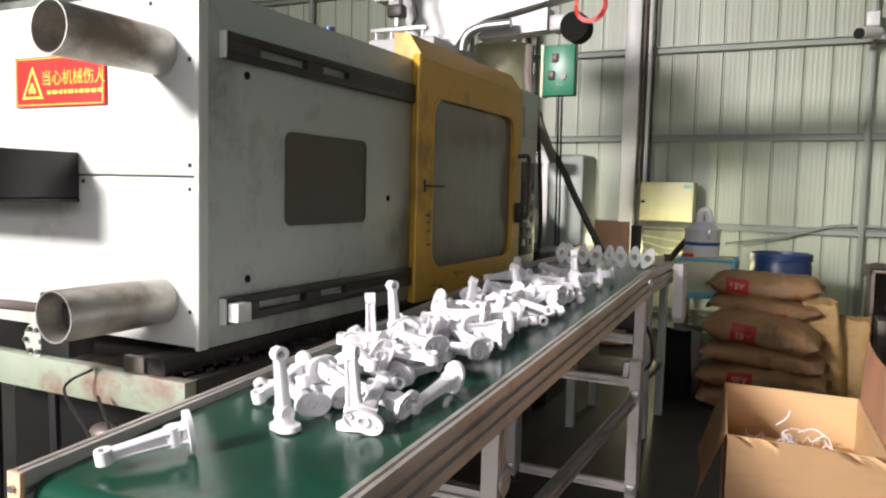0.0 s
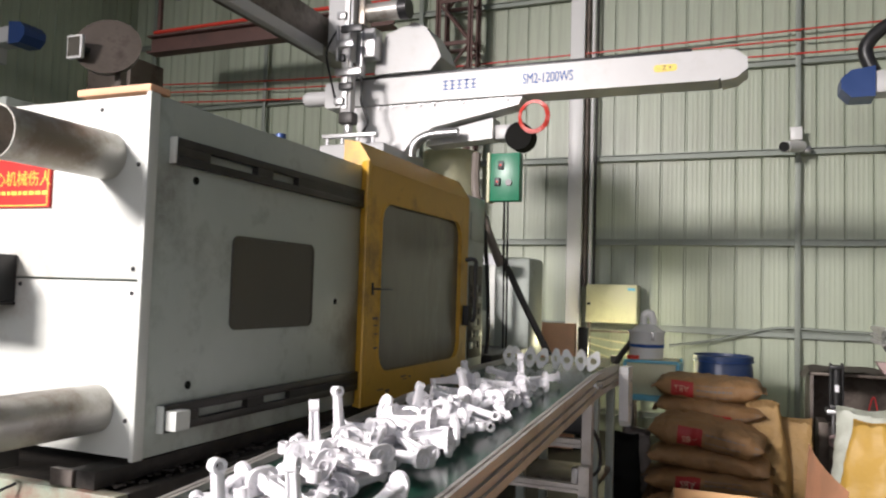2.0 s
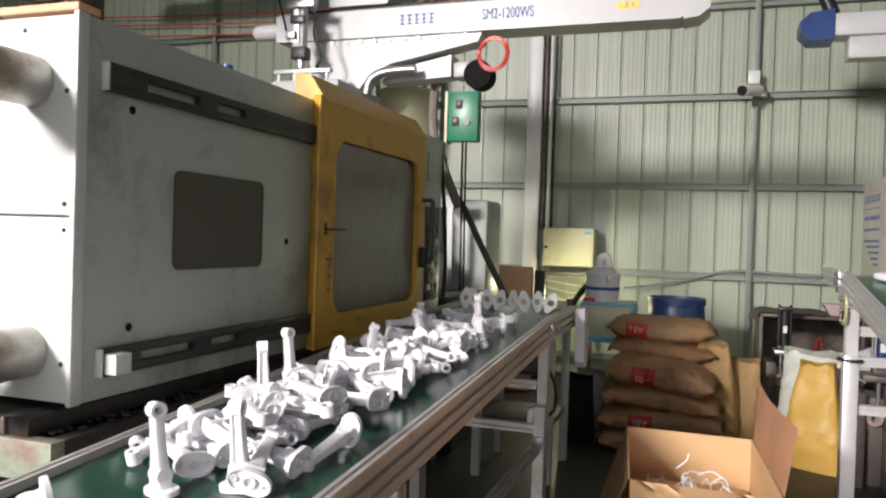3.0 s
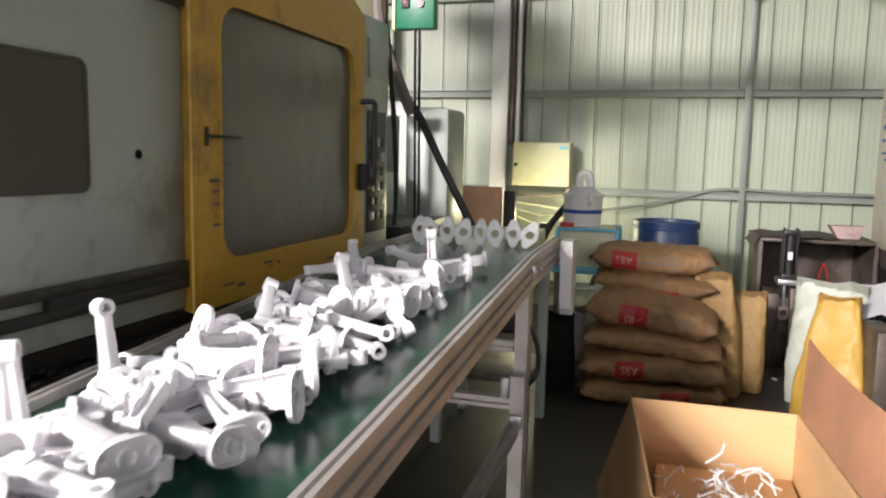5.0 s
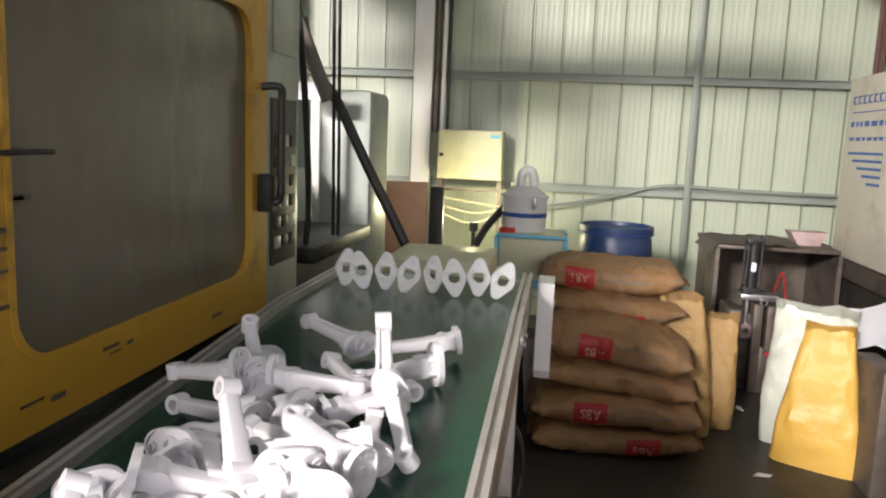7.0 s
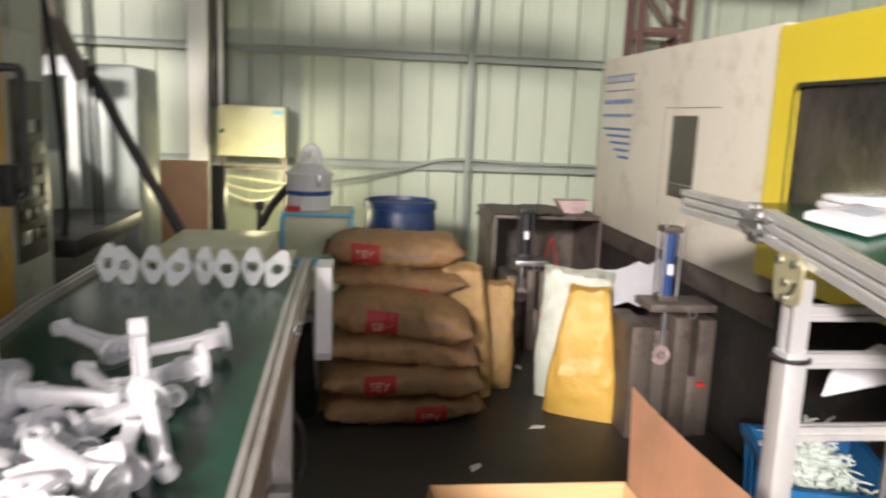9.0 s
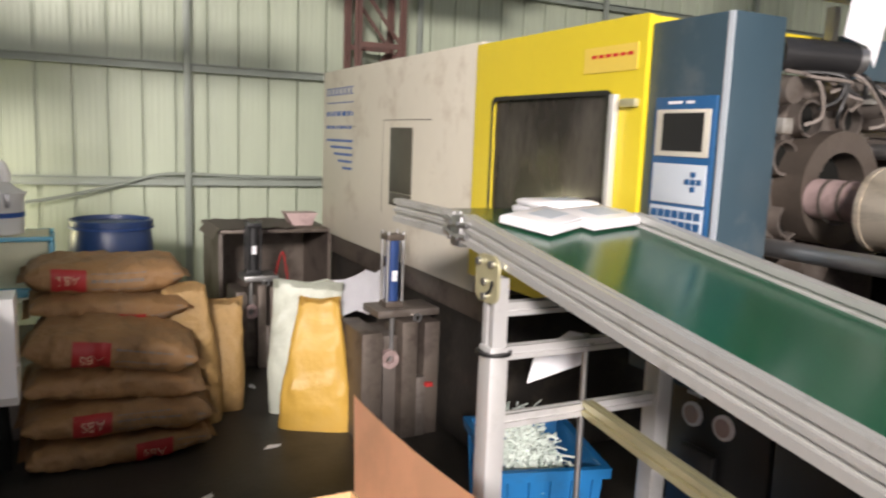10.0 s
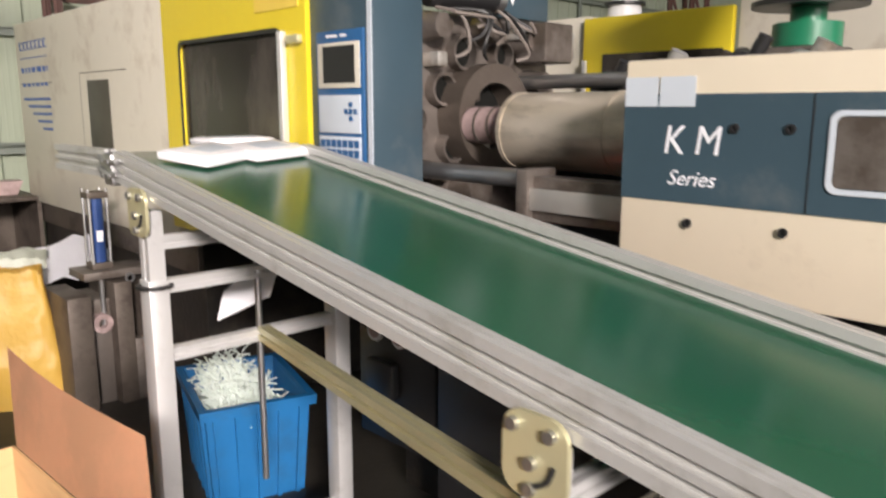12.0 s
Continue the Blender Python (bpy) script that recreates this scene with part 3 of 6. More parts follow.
for pts, r in (([(-1.6, 4.0, 0.92), (-1.35, 3.98, 1.0), (-1.15, 4.0, 1.02), (-1.05, 4.1, 1.0)], 0.012),):
    bm = B()
    tube(bm, pts, r)
    part("hose", bm, M_HOSE, machine)
bm = B()
tube(bm, [(-1.02, 4.18, 0.84), (-1.05, 4.12, 0.80), (-0.95, 4.10, 0.72), (-0.82, 4.05, 0.66), (-0.72, 4.02, 0.66)], 0.004, 6)
part("thin_cable", bm, M_CABLE, machine)
bm = B()
tube(bm, [(-0.98, 4.16, 0.78), (-0.9, 4.12, 0.74), (-0.84, 4.1, 0.68), (-0.80, 4.1, 0.6)], 0.004, 6)
part("thin_cable", bm, M_CABLE, machine)
for x in (-1.25, -1.5):
    bm = B()
    tube(bm, [(x, 4.24, 0.74), (x + 0.02, 4.23, 0.5), (x, 4.24, 0.2)], 0.014)
    part("hose", bm, M_BLACK, machine)
# warning sign
sign = part("warning_sign", bx(-1.43, -1.115, 4.286, 4.2945, 1.527, 1.643), M_SIGN, machine, "red warning sign with yellow lettering")
bm = B()
for a in ((-1.426, -1.119, 1.5300, 1.5325), (-1.426, -1.119, 1.6375, 1.6400), (-1.426, -1.4235, 1.53, 1.64), (-1.1215, -1.119, 1.53, 1.64)):
    box(bm, a[0], a[1], 4.2848, 4.2858, a[2], a[3])
part("sign_border", bm, M_SIGNY, sign)
bm = B()
tri = [(-1.405, 1.545), (-1.325, 1.545), (-1.365, 1.622)]
prism(bm, tri, pose(0, 4.2858, 0, 90, 0, 0), 0.001)
part("sign_triangle", bm, M_SIGNY, sign)
bm = B()
prism(bm, [(-1.393, 1.551), (-1.337, 1.551), (-1.365, 1.606)], pose(0, 4.2846, 0, 90, 0, 0), 0.001)
part("triangle_field", bm, M_SIGN, sign)
bm = B()
for k in range(3):
    a = radians(90 + 120 * k)
    c = Vector((-1.365 + 0.008 * math.cos(a), 4.2835, 1.568 + 0.008 * math.sin(a)))
    bmesh.ops.create_cone(bm, cap_ends=True, segments=9, radius1=0.007, radius2=0.007, depth=0.001, matrix=Matrix.Translation(c) @ pose(0, 0, 0, 90))
part("hazard_symbol", bm, M_SIGNY, sign)
lettering("sign_text", "当心机械伤人", 0.037, pose(-1.222, 4.2852, 1.590, 90), M_SIGNY, sign, 0.0006)
bm = B()
xx = -1.312
while xx < -1.135:
    w = random.uniform(0.006, 0.02)
    box(bm, xx, xx + w, 4.2848, 4.2856, 1.555, 1.564)
    xx += w + 0.005
part("small_print", bm, M_SIGNY, sign)
bm = B()
bmesh.ops.create_uvsphere(bm, u_segments=16, v_segments=10, radius=0.035, matrix=Matrix.LocRotScale((-1.02, 4.22, 0.66), None, (1.6, 1, 0.9)))
part("accumulator", bm, M_IRON, machine)
sc = Vector((-1.272, 4.29, 1.583))
sign.matrix_world = Matrix.Translation(sc) @ Matrix.Diagonal((1.13, 1, 1.17, 1)) @ Matrix.Translation(-sc)
# top fittings
bm = B()
for k in range(3):
    cyl(bm, (-1.12 - 0.05 * k, 5.35, 1.80), (-1.12 - 0.05 * k, 5.35, 1.93), 0.02, seg=14)
part("top_valve", bm, M_BLUECYL, machine, "small dark valve block")
part("valve_block", bx(-1.26, -1.08, 5.31, 5.39, 1.80, 1.86, bev=0.004), M_STEEL, machine)
# injection side behind the door
part("injection_frame", bx(-1.9, -1.15, 7.05, 9.3, 0.3, 1.2, bev=0.01), M_M1, machine)
part("rear_cabinet", bx(-1.38, -0.885, 8.2, 8.6, 0.62, 1.595, bev=0.035), M_M1, machine, "grey-green switch cabinet")
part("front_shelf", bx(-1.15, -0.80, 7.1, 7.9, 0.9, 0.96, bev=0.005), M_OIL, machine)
# solid near-black block in place of the recess, its shade put into the colour
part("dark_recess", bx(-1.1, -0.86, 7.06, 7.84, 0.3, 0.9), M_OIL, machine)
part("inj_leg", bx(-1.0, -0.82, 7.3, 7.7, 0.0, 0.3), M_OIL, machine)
part("notice", bx(-1.185, -1.01, 7.9, 7.904, 1.525, 1.605), M_PAPER, machine, "white notice")
part("light_strip", bx(-1.10, -1.055, 7.906, 7.92, 1.0, 1.56, bev=0.003), M_M1END, machine)
for pts, r, ma in (([(-0.93, 7.3, 1.80), (-0.90, 7.35, 1.62), (-0.82, 7.4, 1.50), (-0.70, 7.4, 1.27), (-0.575, 7.4, 1.04), (-0.48, 7.4, 0.86)], 0.021, M_RAIL),
                   ([(-1.0, 7.3, 2.2), (-0.98, 7.25, 1.95), (-0.93, 7.3, 1.75), (-0.84, 7.36, 1.5)], 0.028, M_HOSE),
                   ([(-0.9, 7.15, 1.9), (-0.88, 7.2, 1.5), (-0.86, 7.2, 1.1), (-0.88, 7.2, 0.9)], 0.012, M_CABLE)):
    bm = B()
    tube(bm, pts, r)
    part("feed_hose", bm, ma, machine)
# material hopper over the barrel
bm = B()
cyl(bm, (-1.35, 7.75, 1.95), (-1.35, 7.75, 2.3), 0.2, seg=32)
cyl(bm, (-1.35, 7.75, 1.55), (-1.35, 7.75, 1.95), 0.07, 0.2, seg=32)
part("hopper", bm, M_CREAM, machine, "cream material hopper")
part("hopper_neck", bx(-1.45, -1.25, 7.65, 7.85, 1.2, 1.56, bev=0.01), M_IRON, machine)

# ---- the take-out robot on the machine ----
robot = thing("takeout_robot", "white take-out robot beam standing on the moulding machine", "robot", at=(0, 0, 0))
bm = B()
prism(bm, rrect(-2.0, 0.45, 2.505, 2.672, 0.02), pose(0, 7.30, 0, 90, 0, 0), 0.20)
beam = part("beam", bm, M_ROBOT, robot)
bm = B()
prism(bm, [(0.45, 2.50), (0.53, 2.512), (0.585, 2.555), (0.585, 2.615), (0.53, 2.66), (0.45, 2.675)], pose(0, 7.30, 0, 90, 0, 0), 0.20)
part("beam_nose", bm, M_ROBOT, beam)
bm = B()
cyl(bm, (-2.18, 7.2, 2.6), (-2.0, 7.2, 2.6), 0.05, seg=20)
bmesh.ops.create_uvsphere(bm, u_segments=16, v_segments=8, radius=0.05, matrix=pose(-2.18, 7.2, 2.6))
part("beam_tail", bm, M_ROBOT, beam)
part("guide_rail", bx(-1.9, 0.3, 7.13, 7.27, 2.674, 2.70, bev=0.003), M_BLACK, beam)
lettering("model_text", "SM2-1200WS", 0.088, pose(-0.50, 7.0975, 2.592, 90), M_BLUELET, beam, 0.002, squeeze=0.62)
bm = B()
for k in range(5):
    x = -1.16 + k * 0.046
    for a in ((0, 0.034, 0.052, 0.060), (0, 0.034, 0.026, 0.032), (0.012, 0.02, 0.0, 0.06), (0, 0.034, 0.0, 0.008)):
        box(bm, x + a[0], x + a[1], 7.0975, 7.0995, 2.565 + a[2], 2.565 + a[3])
part("maker_mark", bm, M_BLUELET, beam)
bm = B()
prism(bm, rrect(0.10, 0.225, 2.572, 2.612, 0.018), pose(0, 7.0995, 0, 90, 0, 0), 0.002)
ax = part("axis_label", bm, M_SIGNY, beam, "small yellow axis label")
lettering("axis_text", "- Z +", 0.036, pose(0.162, 7.0972, 2.592, 90), M_BLACK, ax, 0.0006)
bm = B()
prism(bm, [(-1.80, 2.50), (-1.72, 2.20), (-1.42, 2.20), (-1.36, 2.28), (-1.22, 2.345), (-0.68, 2.45), (-0.655, 2.50)], pose(0, 7.27, 0, 90, 0, 0), 0.15)
br = part("bracket", bm, M_ROBOT, robot, "white cast bracket under the beam")
bm = B()
prism(bm, [(-1.30, 2.31), (-0.86, 2.40), (-0.86, 2.27), (-1.30, 2.24)], pose(0, 7.33, 0, 90, 0, 0), 0.14)
part("bracket_web", bm, M_ROBOT, br)
part("pedestal", bx(-1.85, -1.40, 6.8, 7.4, 1.86, 2.20, bev=0.02), M_ROBOT, robot)
bm = B()
tube(bm, [(-1.36, 7.1, 2.16), (-1.34, 7.1, 2.24), (-1.25, 7.1, 2.29), (-1.05, 7.1, 2.30)], 0.028, 10)
part("cable_duct", bm, M_STEEL, robot)
for k in range(11):
    bolt_head(br, (-1.7 + k * 0.095, 7.1, 2.485), (0, -1, 0), 0.007, 0.006, M_STEEL)
part("motor", bx(-0.86, -0.74, 7.22, 7.36, 2.27, 2.36, bev=0.01), M_ROBOT, robot)
bm = B()
cyl(bm, (-0.70, 7.2, 2.28), (-0.70, 7.32, 2.28), 0.085, seg=24)
part("cooling_fan", bm, M_DARK, robot, "black cooling fan")
bm = B()
for k in range(4):
    R = 0.078 + 0.005 * k
    tube(bm, [(-0.585 + R * math.cos(2 * math.pi * j / 12), 7.12 + 0.004 * k, 2.375 + R * 1.05 * math.sin(2 * math.pi * j / 12)) for j in range(13)], 0.005, 6)
part("tube_coil", bm, M_REDTUBE, robot, "coil of red air tube")
gb = part("pendant_box", bx(-0.85, -0.665, 7.13, 7.20, 1.875, 2.165, bev=0.006), M_GREEN, robot, "green switch box with red lamps")
part("box_side", bx(-0.87, -0.852, 7.13, 7.22, 1.87, 2.17, bev=0.003), M_CREAM, gb)
for x, z in ((-0.78, 2.09), (-0.80, 1.99)):
    part("switch", bx(x - 0.018, x + 0.018, 7.118, 7.129, z - 0.025, z + 0.025, bev=0.003), M_BLACK, gb)
    part("switch_cap", bx(x - 0.006, x + 0.006, 7.11, 7.117, z - 0.006, z + 0.006, bev=0.001), M_SIGN, gb)
bm = B()
cyl(bm, (-0.73, 7.12, 1.985), (-0.73, 7.129, 1.985), 0.02, seg=14)
part("knob", bm, M_BLACK, gb)
for dx in (0, 0.02):
    bm = B()
    tube(bm, [(-0.76 + dx, 7.15, 1.875), (-0.755 + dx, 7.15, 1.5), (-0.76 + dx, 7.18, 1.2), (-0.765 + dx, 7.2, 1.0)], 0.007, 6)
    part("drop_cable", bm, M_CABLE, gb)
# carriage and arm parked over the mould
car = part("carriage", bx(-1.95, -1.78, 7.02, 7.28, 2.86, 3.21, bev=0.012), M_ROBOT, robot)
bm = B()
prism(bm, [(-1.64, 2.702), (-1.62, 2.84), (-1.56, 2.96), (-1.36, 3.02), (-1.29, 2.98), (-1.22, 2.88), (-1.18, 2.78), (-1.25, 2.702)], pose(0, 7.36, 0, 90, 0, 0), 0.26)
part("carriage_cover", bm, M_ROBOT, car)
bm = B()
cyl(bm, (-1.64, 7.0, 3.07), (-1.42, 7.0, 3.07), 0.058, seg=18)
motor = part("servo_motor", bm, M_PIPE, car)
bm = B()
cyl(bm, (-1.418, 7.0, 3.07), (-1.36, 7.0, 3.07), 0.066, seg=18)
part("motor_cap", bm, M_BLACK, motor)
part("motor_mount", bx(-1.70, -1.645, 6.95, 7.05, 2.98, 3.16, bev=0.006), M_PIPE, car)
part("gearbox", bx(-1.70, -1.58, 6.98, 7.09, 2.78, 2.97, bev=0.012), M_STEEL, car)
arm = part("arm", bx(-1.765, -1.695, 6.90, 6.96, 2.42, 3.6, bev=0.004), M_ROBOT, robot)
part("arm_rail", bx(-1.745, -1.715, 6.885, 6.899, 2.44, 3.6), M_STEEL, arm)
part("arm_plate", bx(-1.80, -1.66, 6.965, 7.02, 2.66, 2.98, bev=0.005), M_STEEL, arm)
for k in range(7):
    part("arm_fitting", bx(-1.79 + 0.03 * (k % 2), -1.73 + 0.06 * (k % 3), 6.86, 6.884, 2.46 + k * 0.09, 2.505 + k * 0.09, bev=0.003), M_BLACK if k % 2 else M_STEEL, arm)
for x in (-1.785, -1.70):
    bm = B()
    cyl(bm, (x, 6.875, 2.74), (x, 6.875, 2.96), 0.011, seg=8)
    part("air_cylinder", bm, M_STEEL, arm)
part("wrist", bx(-1.77, -1.67, 6.885, 6.965, 2.345, 2.419, bev=0.01), M_RAIL, arm)
part("wrist_link", bx(-1.735, -1.70, 6.90, 6.95, 2.286, 2.344, bev=0.004), M_STEEL, arm)
grip = part("gripper_bar", bx(-1.89, -1.51, 6.9, 6.94, 2.262, 2.285, bev=0.003), M_ALU, arm, "pale gripper bar")
for k in range(4):
    x = -1.86 + 0.107 * k
    bm = B()
    cyl(bm, (x, 6.92, 2.225), (x, 6.92, 2.2615), 0.010, seg=10)
    cyl(bm, (x, 6.92, 2.20), (x, 6.92, 2.226), 0.026, 0.012, seg=14)
    part("suction_cup", bm, M_PART, grip)
bm = B()
tube(bm, [(-1.68, 6.9, 2.72), (-1.61, 6.88, 2.6), (-1.62, 6.9, 2.48), (-1.57, 6.9, 2.35), (-1.6, 6.9, 2.29)], 0.008, 6)
part("air_tube", bm, M_CABLE, arm)
bm = B()
tube(bm, [(-1.80, 6.9, 2.95), (-1.86, 6.87, 2.8), (-1.82, 6.88, 2.6), (-1.79, 6.9, 2.46)], 0.007, 6)
part("air_tube", bm, M_CABLE, arm)
cross = part("cross_beam", bx(-2.18, -1.98, 5.95, 7.6, 2.90, 3.10, bev=0.01), M_IRON, robot, "grey cross beam of the robot")
part("beam_flange", bx(-2.02, -1.965, 5.93, 7.0, 2.83, 2.90, bev=0.004), M_ROBOT, cross)
part("end_plate", bx(-2.22, -1.955, 5.91, 5.945, 2.82, 3.12, bev=0.004), M_ROBOT, cross)

# ---- beams and robots of the neighbouring machines ----
bm = B()
for a in ((3.86, 3.88), (4.04, 4.06)):
    box(bm, -5.6, -2.6, 9.2, 9.36, a[0], a[1])
box(bm, -5.6, -2.6, 9.27, 9.29, 3.88, 4.04)
cb = solid("crane_beam", bm, M_REDOX, "red-brown steel runway beam under the roof", "beam", kind="structure")
bm = B()
tube(bm, [(-5.5, 9.2, 4.08), (-4.5, 9.18, 4.08), (-3.3, 9.18, 4.09), (-2.6, 9.18, 4.08)], 0.02, 8)
solid("red_pipe", bm, M_REDTUBE, "red pipe along the runway beam", "pipe")
for x in (-5.5, -2.7):
    solid("hanger", bx(x - 0.02, x + 0.02, 9.26, 9.30, 4.062, ZC), M_REDOX, "steel hanger of the runway beam", "hanger", kind="structure")


def far_robot(x0, x1, y, z, nose, hose):
    t = thing("robot_beam", "white robot beam with a blue end cap", "robot", "robots of other machines")
    part("beam", bx(x0, x1, y - 0.1, y + 0.1, z, z + 0.16, bev=0.01), M_ROBOT, t)
    a, b = (x1, x1 + 0.22) if nose > 0 else (x0 - 0.22, x0)
    bm = B()
    c = (a + b) / 2
    w = (b - a) / 2 * nose
    prism(bm, [(c - w, z - 0.03), (c + 0.4 * w, z - 0.03), (c + w, z + 0.04), (c + w, z + 0.11), (c + 0.4 * w, z + 0.17), (c - w, z + 0.19)], pose(0, y + 0.12, 0, 90, 0, 0), 0.24)
    part("end_cap", bm, M_BLUECYL, t, "blue plastic end cap")
    part("under_box", bx(min(x0, x1) + 0.1, max(x0, x1) - 0.25, y - 0.08, y + 0.08, z - 0.16, z - 0.002, bev=0.01), M_ROBOT, t)
    part("hanger", bx((x0 + x1) / 2 - 0.03, (x0 + x1) / 2 + 0.03, y - 0.03, y + 0.03, z + 0.16, ZC), M_GIRT, t)
    part("tag", bx(x0 + 0.5, x0 + 0.62, y - 0.104, y - 0.101, z + 0.04, z + 0.12), M_SIGN, t)
    if hose:
        bm = B()
        tube(bm, [(x0 + 0.0, y - 0.02, z + 0.17), (x0 - 0.05, y - 0.02, z + 0.36), (x0 + 0.12, y - 0.02, z + 0.52), (x0 + 0.4, y - 0.02, z + 0.56), (x0 + 0.8, y, z + 0.5), (x0 + 1.0, y, z + 0.17)], 0.05, 10)
        part("cable_chain", bm, M_BLACK, t, "black cable chain")
    return t

far_robot(1.42, 3.2, 9.0, 2.83, -1, True)
far_robot(-6.9, -6.05, 8.0, 3.62, 1, False)

# ---- the conveyor beside the machine ----
CX0, CX1, CY0, CYK, CY1, SL = -0.575, 0.0, 3.66, 6.15, 6.72, 0.062


def rail1(y):
    return 0.988 - SL * max(0.0, CYK - y)


conv = thing("belt_conveyor", "aluminium belt conveyor with a glossy dark green belt", "conveyor")
bm = B()
xs = (CX0 + 0.028, CX1 - 0.028)
prof = [(CY0 + 0.05, rail1(CY0) - 0.085)]
for k in range(9):
    a = radians(-90 - 180 * k / 8)
    prof.append((CY0 + 0.05 + 0.034 * math.cos(a), rail1(CY0) - 0.051 + 0.034 * math.sin(a)))
for y in (4.0, 4.5, 5.0, 5.5, 6.0, CYK):
    prof.append((y, rail1(y) - 0.015))
prof.append((CY1 - 0.05, rail1(CY1) - 0.015))
for k in range(9):
    a = radians(90 - 180 * k / 8)
    prof.append((CY1 - 0.04 + 0.034 * math.cos(a), rail1(CY1) - 0.049 + 0.034 * math.sin(a)))
lo = [bm.verts.new((xs[0], y, z)) for y, z in prof]
hi = [bm.verts.new((xs[1], y, z)) for y, z in prof]
for i in range(len(prof)):
    j = (i + 1) % len(prof)
    bm.faces.new((lo[i], lo[j], hi[j], hi[i]))
part("belt", bm, M_BELT1, conv, "glossy green belt scuffed dark")
for x in (CX0 + 0.014, CX1 - 0.014):
    bm = B()
    profile_rail(bm, (x, CY0, rail1(CY0) - 0.048), (x, CYK, rail1(CYK) - 0.048), 0.028, 0.10)
    side = part("side_rail", bm, M_ALU1, conv)
    bm = B()
    profile_rail(bm, (x, CYK + 0.001, rail1(CYK) - 0.048), (x, CY1, rail1(CY1) - 0.048), 0.028, 0.10)
    part("end_rail", bm, M_ALU1, conv)
    part("joint_plate", bx(x - 0.018, x + 0.018, CYK - 0.06, CYK + 0.06, rail1(CYK) - 0.075, rail1(CYK) - 0.03, bev=0.002), M_STEEL, conv)
    for y in (CYK - 0.04, CYK + 0.04):
        bolt_head(conv, (x + 0.018, y, rail1(CYK) - 0.052), (1, 0, 0), 0.008, 0.007, M_STEEL)
    part("end_plate", bx(x - 0.016, x + 0.016, CY0 - 0.008, CY0 + 0.001, rail1(CY0) - 0.10, rail1(CY0) + 0.002, bev=0.001), M_CARDOUT, conv, "rusty pink end plate")
    for dz in (0.025, 0.055, 0.08):
        bolt_head(conv, (x, CY0 - 0.008, rail1(CY0) - dz), (0, -1, 0), 0.007, 0.006, M_STEEL)
for y, bars, sleeve in ((4.42, (0.62, 0.30), 0.0), (6.04, (0.71, 0.525, 0.07), 0.63)):
    for x in (CX0 + 0.02, CX1 - 0.02):
        bm = B()
        profile_rail(bm, (x, y, 0.06), (x, y, rail1(y) - 0.1), 0.04, 0.05, up=(0, 1, 0), grooves=1)
        leg = part("leg", bm, M_ALU1, conv)
        bm = B()
        cyl(bm, (x, y, 0.0), (x, y, 0.012), 0.03, seg=14)
        cyl(bm, (x, y, 0.01), (x, y, 0.06), 0.008, seg=8)
        part("levelling_foot", bm, M_RUBBER, leg)
        if sleeve:
            bm = B()
            profile_rail(bm, (x, y - 0.047, 0.05), (x, y - 0.047, sleeve), 0.045, 0.04, up=(0, 1, 0), grooves=1)
            part("lower_profile", bm, M_ALU1, leg)
            part("clamp_block", bx(x - 0.05, x - 0.024, y - 0.075, y - 0.03, sleeve - 0.07, sleeve - 0.005, bev=0.003), M_STEEL, leg)
            for z in (sleeve - 0.14, 0.09):
                part("corner_bracket", bx(x - 0.018, x + 0.018, y - 0.078, y - 0.068, z - 0.02, z + 0.02, bev=0.003), M_STEEL, leg)
                bolt_head(leg, (x, y - 0.078, z), (0, -1, 0), 0.007, 0.006, M_STEEL)
        else:
            bm = B()
            cyl(bm, (x + 0.021, y + 0.01, 0.66), (x + 0.027, y + 0.01, 0.66), 0.03, seg=20)
            part("cable_guard", bm, M_ALU1, leg)
    for z in bars:
        bm = B()
        profile_rail(bm, (CX0 + 0.045, y, z), (CX1 - 0.045, y, z), 0.03, 0.036, grooves=1)
        part("crossbar", bm, M_ALU1, conv)
for x in (CX0 + 0.03, CX1 - 0.03):
    bm = B()
    profile_rail(bm, (x, 4.45, 0.462), (x, 5.97, 0.462), 0.035, 0.038, grooves=1)
    part("brace", bm, M_ALU1, conv)
bm = B()
prism(bm, [(6.57, 0.99), (6.72, 0.985), (6.72, 0.73), (6.69, 0.70), (6.63, 0.70), (6.60, 0.73)], FACE_PX @ pose(0, 0, 0.02), 0.045)
cov = part("drive_cover", bm, M_WHITE, conv, "cream sheet drive cover")
for y, z in ((6.66, 0.92), (6.66, 0.80)):
    bolt_head(cov, (0.065, y, z), (1, 0, 0), 0.006, 0.004, M_STEEL)
part("gear_motor", bx(-0.30, -0.02, 6.05, 6.2, 0.74, 0.86, bev=0.02), M_BLACK, conv)
bm = B()
tube(bm, [(-0.03, 6.12, 0.78), (0.01, 6.14, 0.7), (0.015, 6.13, 0.6), (-0.02, 6.1, 0.56)], 0.008, 6)
part("motor_cable", bm, M_CABLE, conv)

# ---- the second, rising conveyor ----
RX0, RX1, RY0, RYK, RY1, RS = 1.09, 1.665, 3.2, 6.2, 6.63, 0.152


def rail2(y):
    return 1.235 - RS * max(0.0, RYK - y)


conv2 = thing("inclined_conveyor", "rising aluminium belt conveyor with a clean green belt", "conveyor")
bm = B()
xs = (RX0 + 0.03, RX1 - 0.03)
prof = [(RY0, rail2(RY0) - 0.064)] + [(RY0, rail2(RY0) - 0.034)] + [(y, rail2(y) - 0.032) for y in (3.6, 4.2, 4.8, 5.4, 6.0, RYK, RY1 - 0.03)] + [(RY1 - 0.005, rail2(RY1) - 0.048), (RY1 - 0.03, rail2(RY1) - 0.064), (RYK, rail2(RYK) - 0.064)]
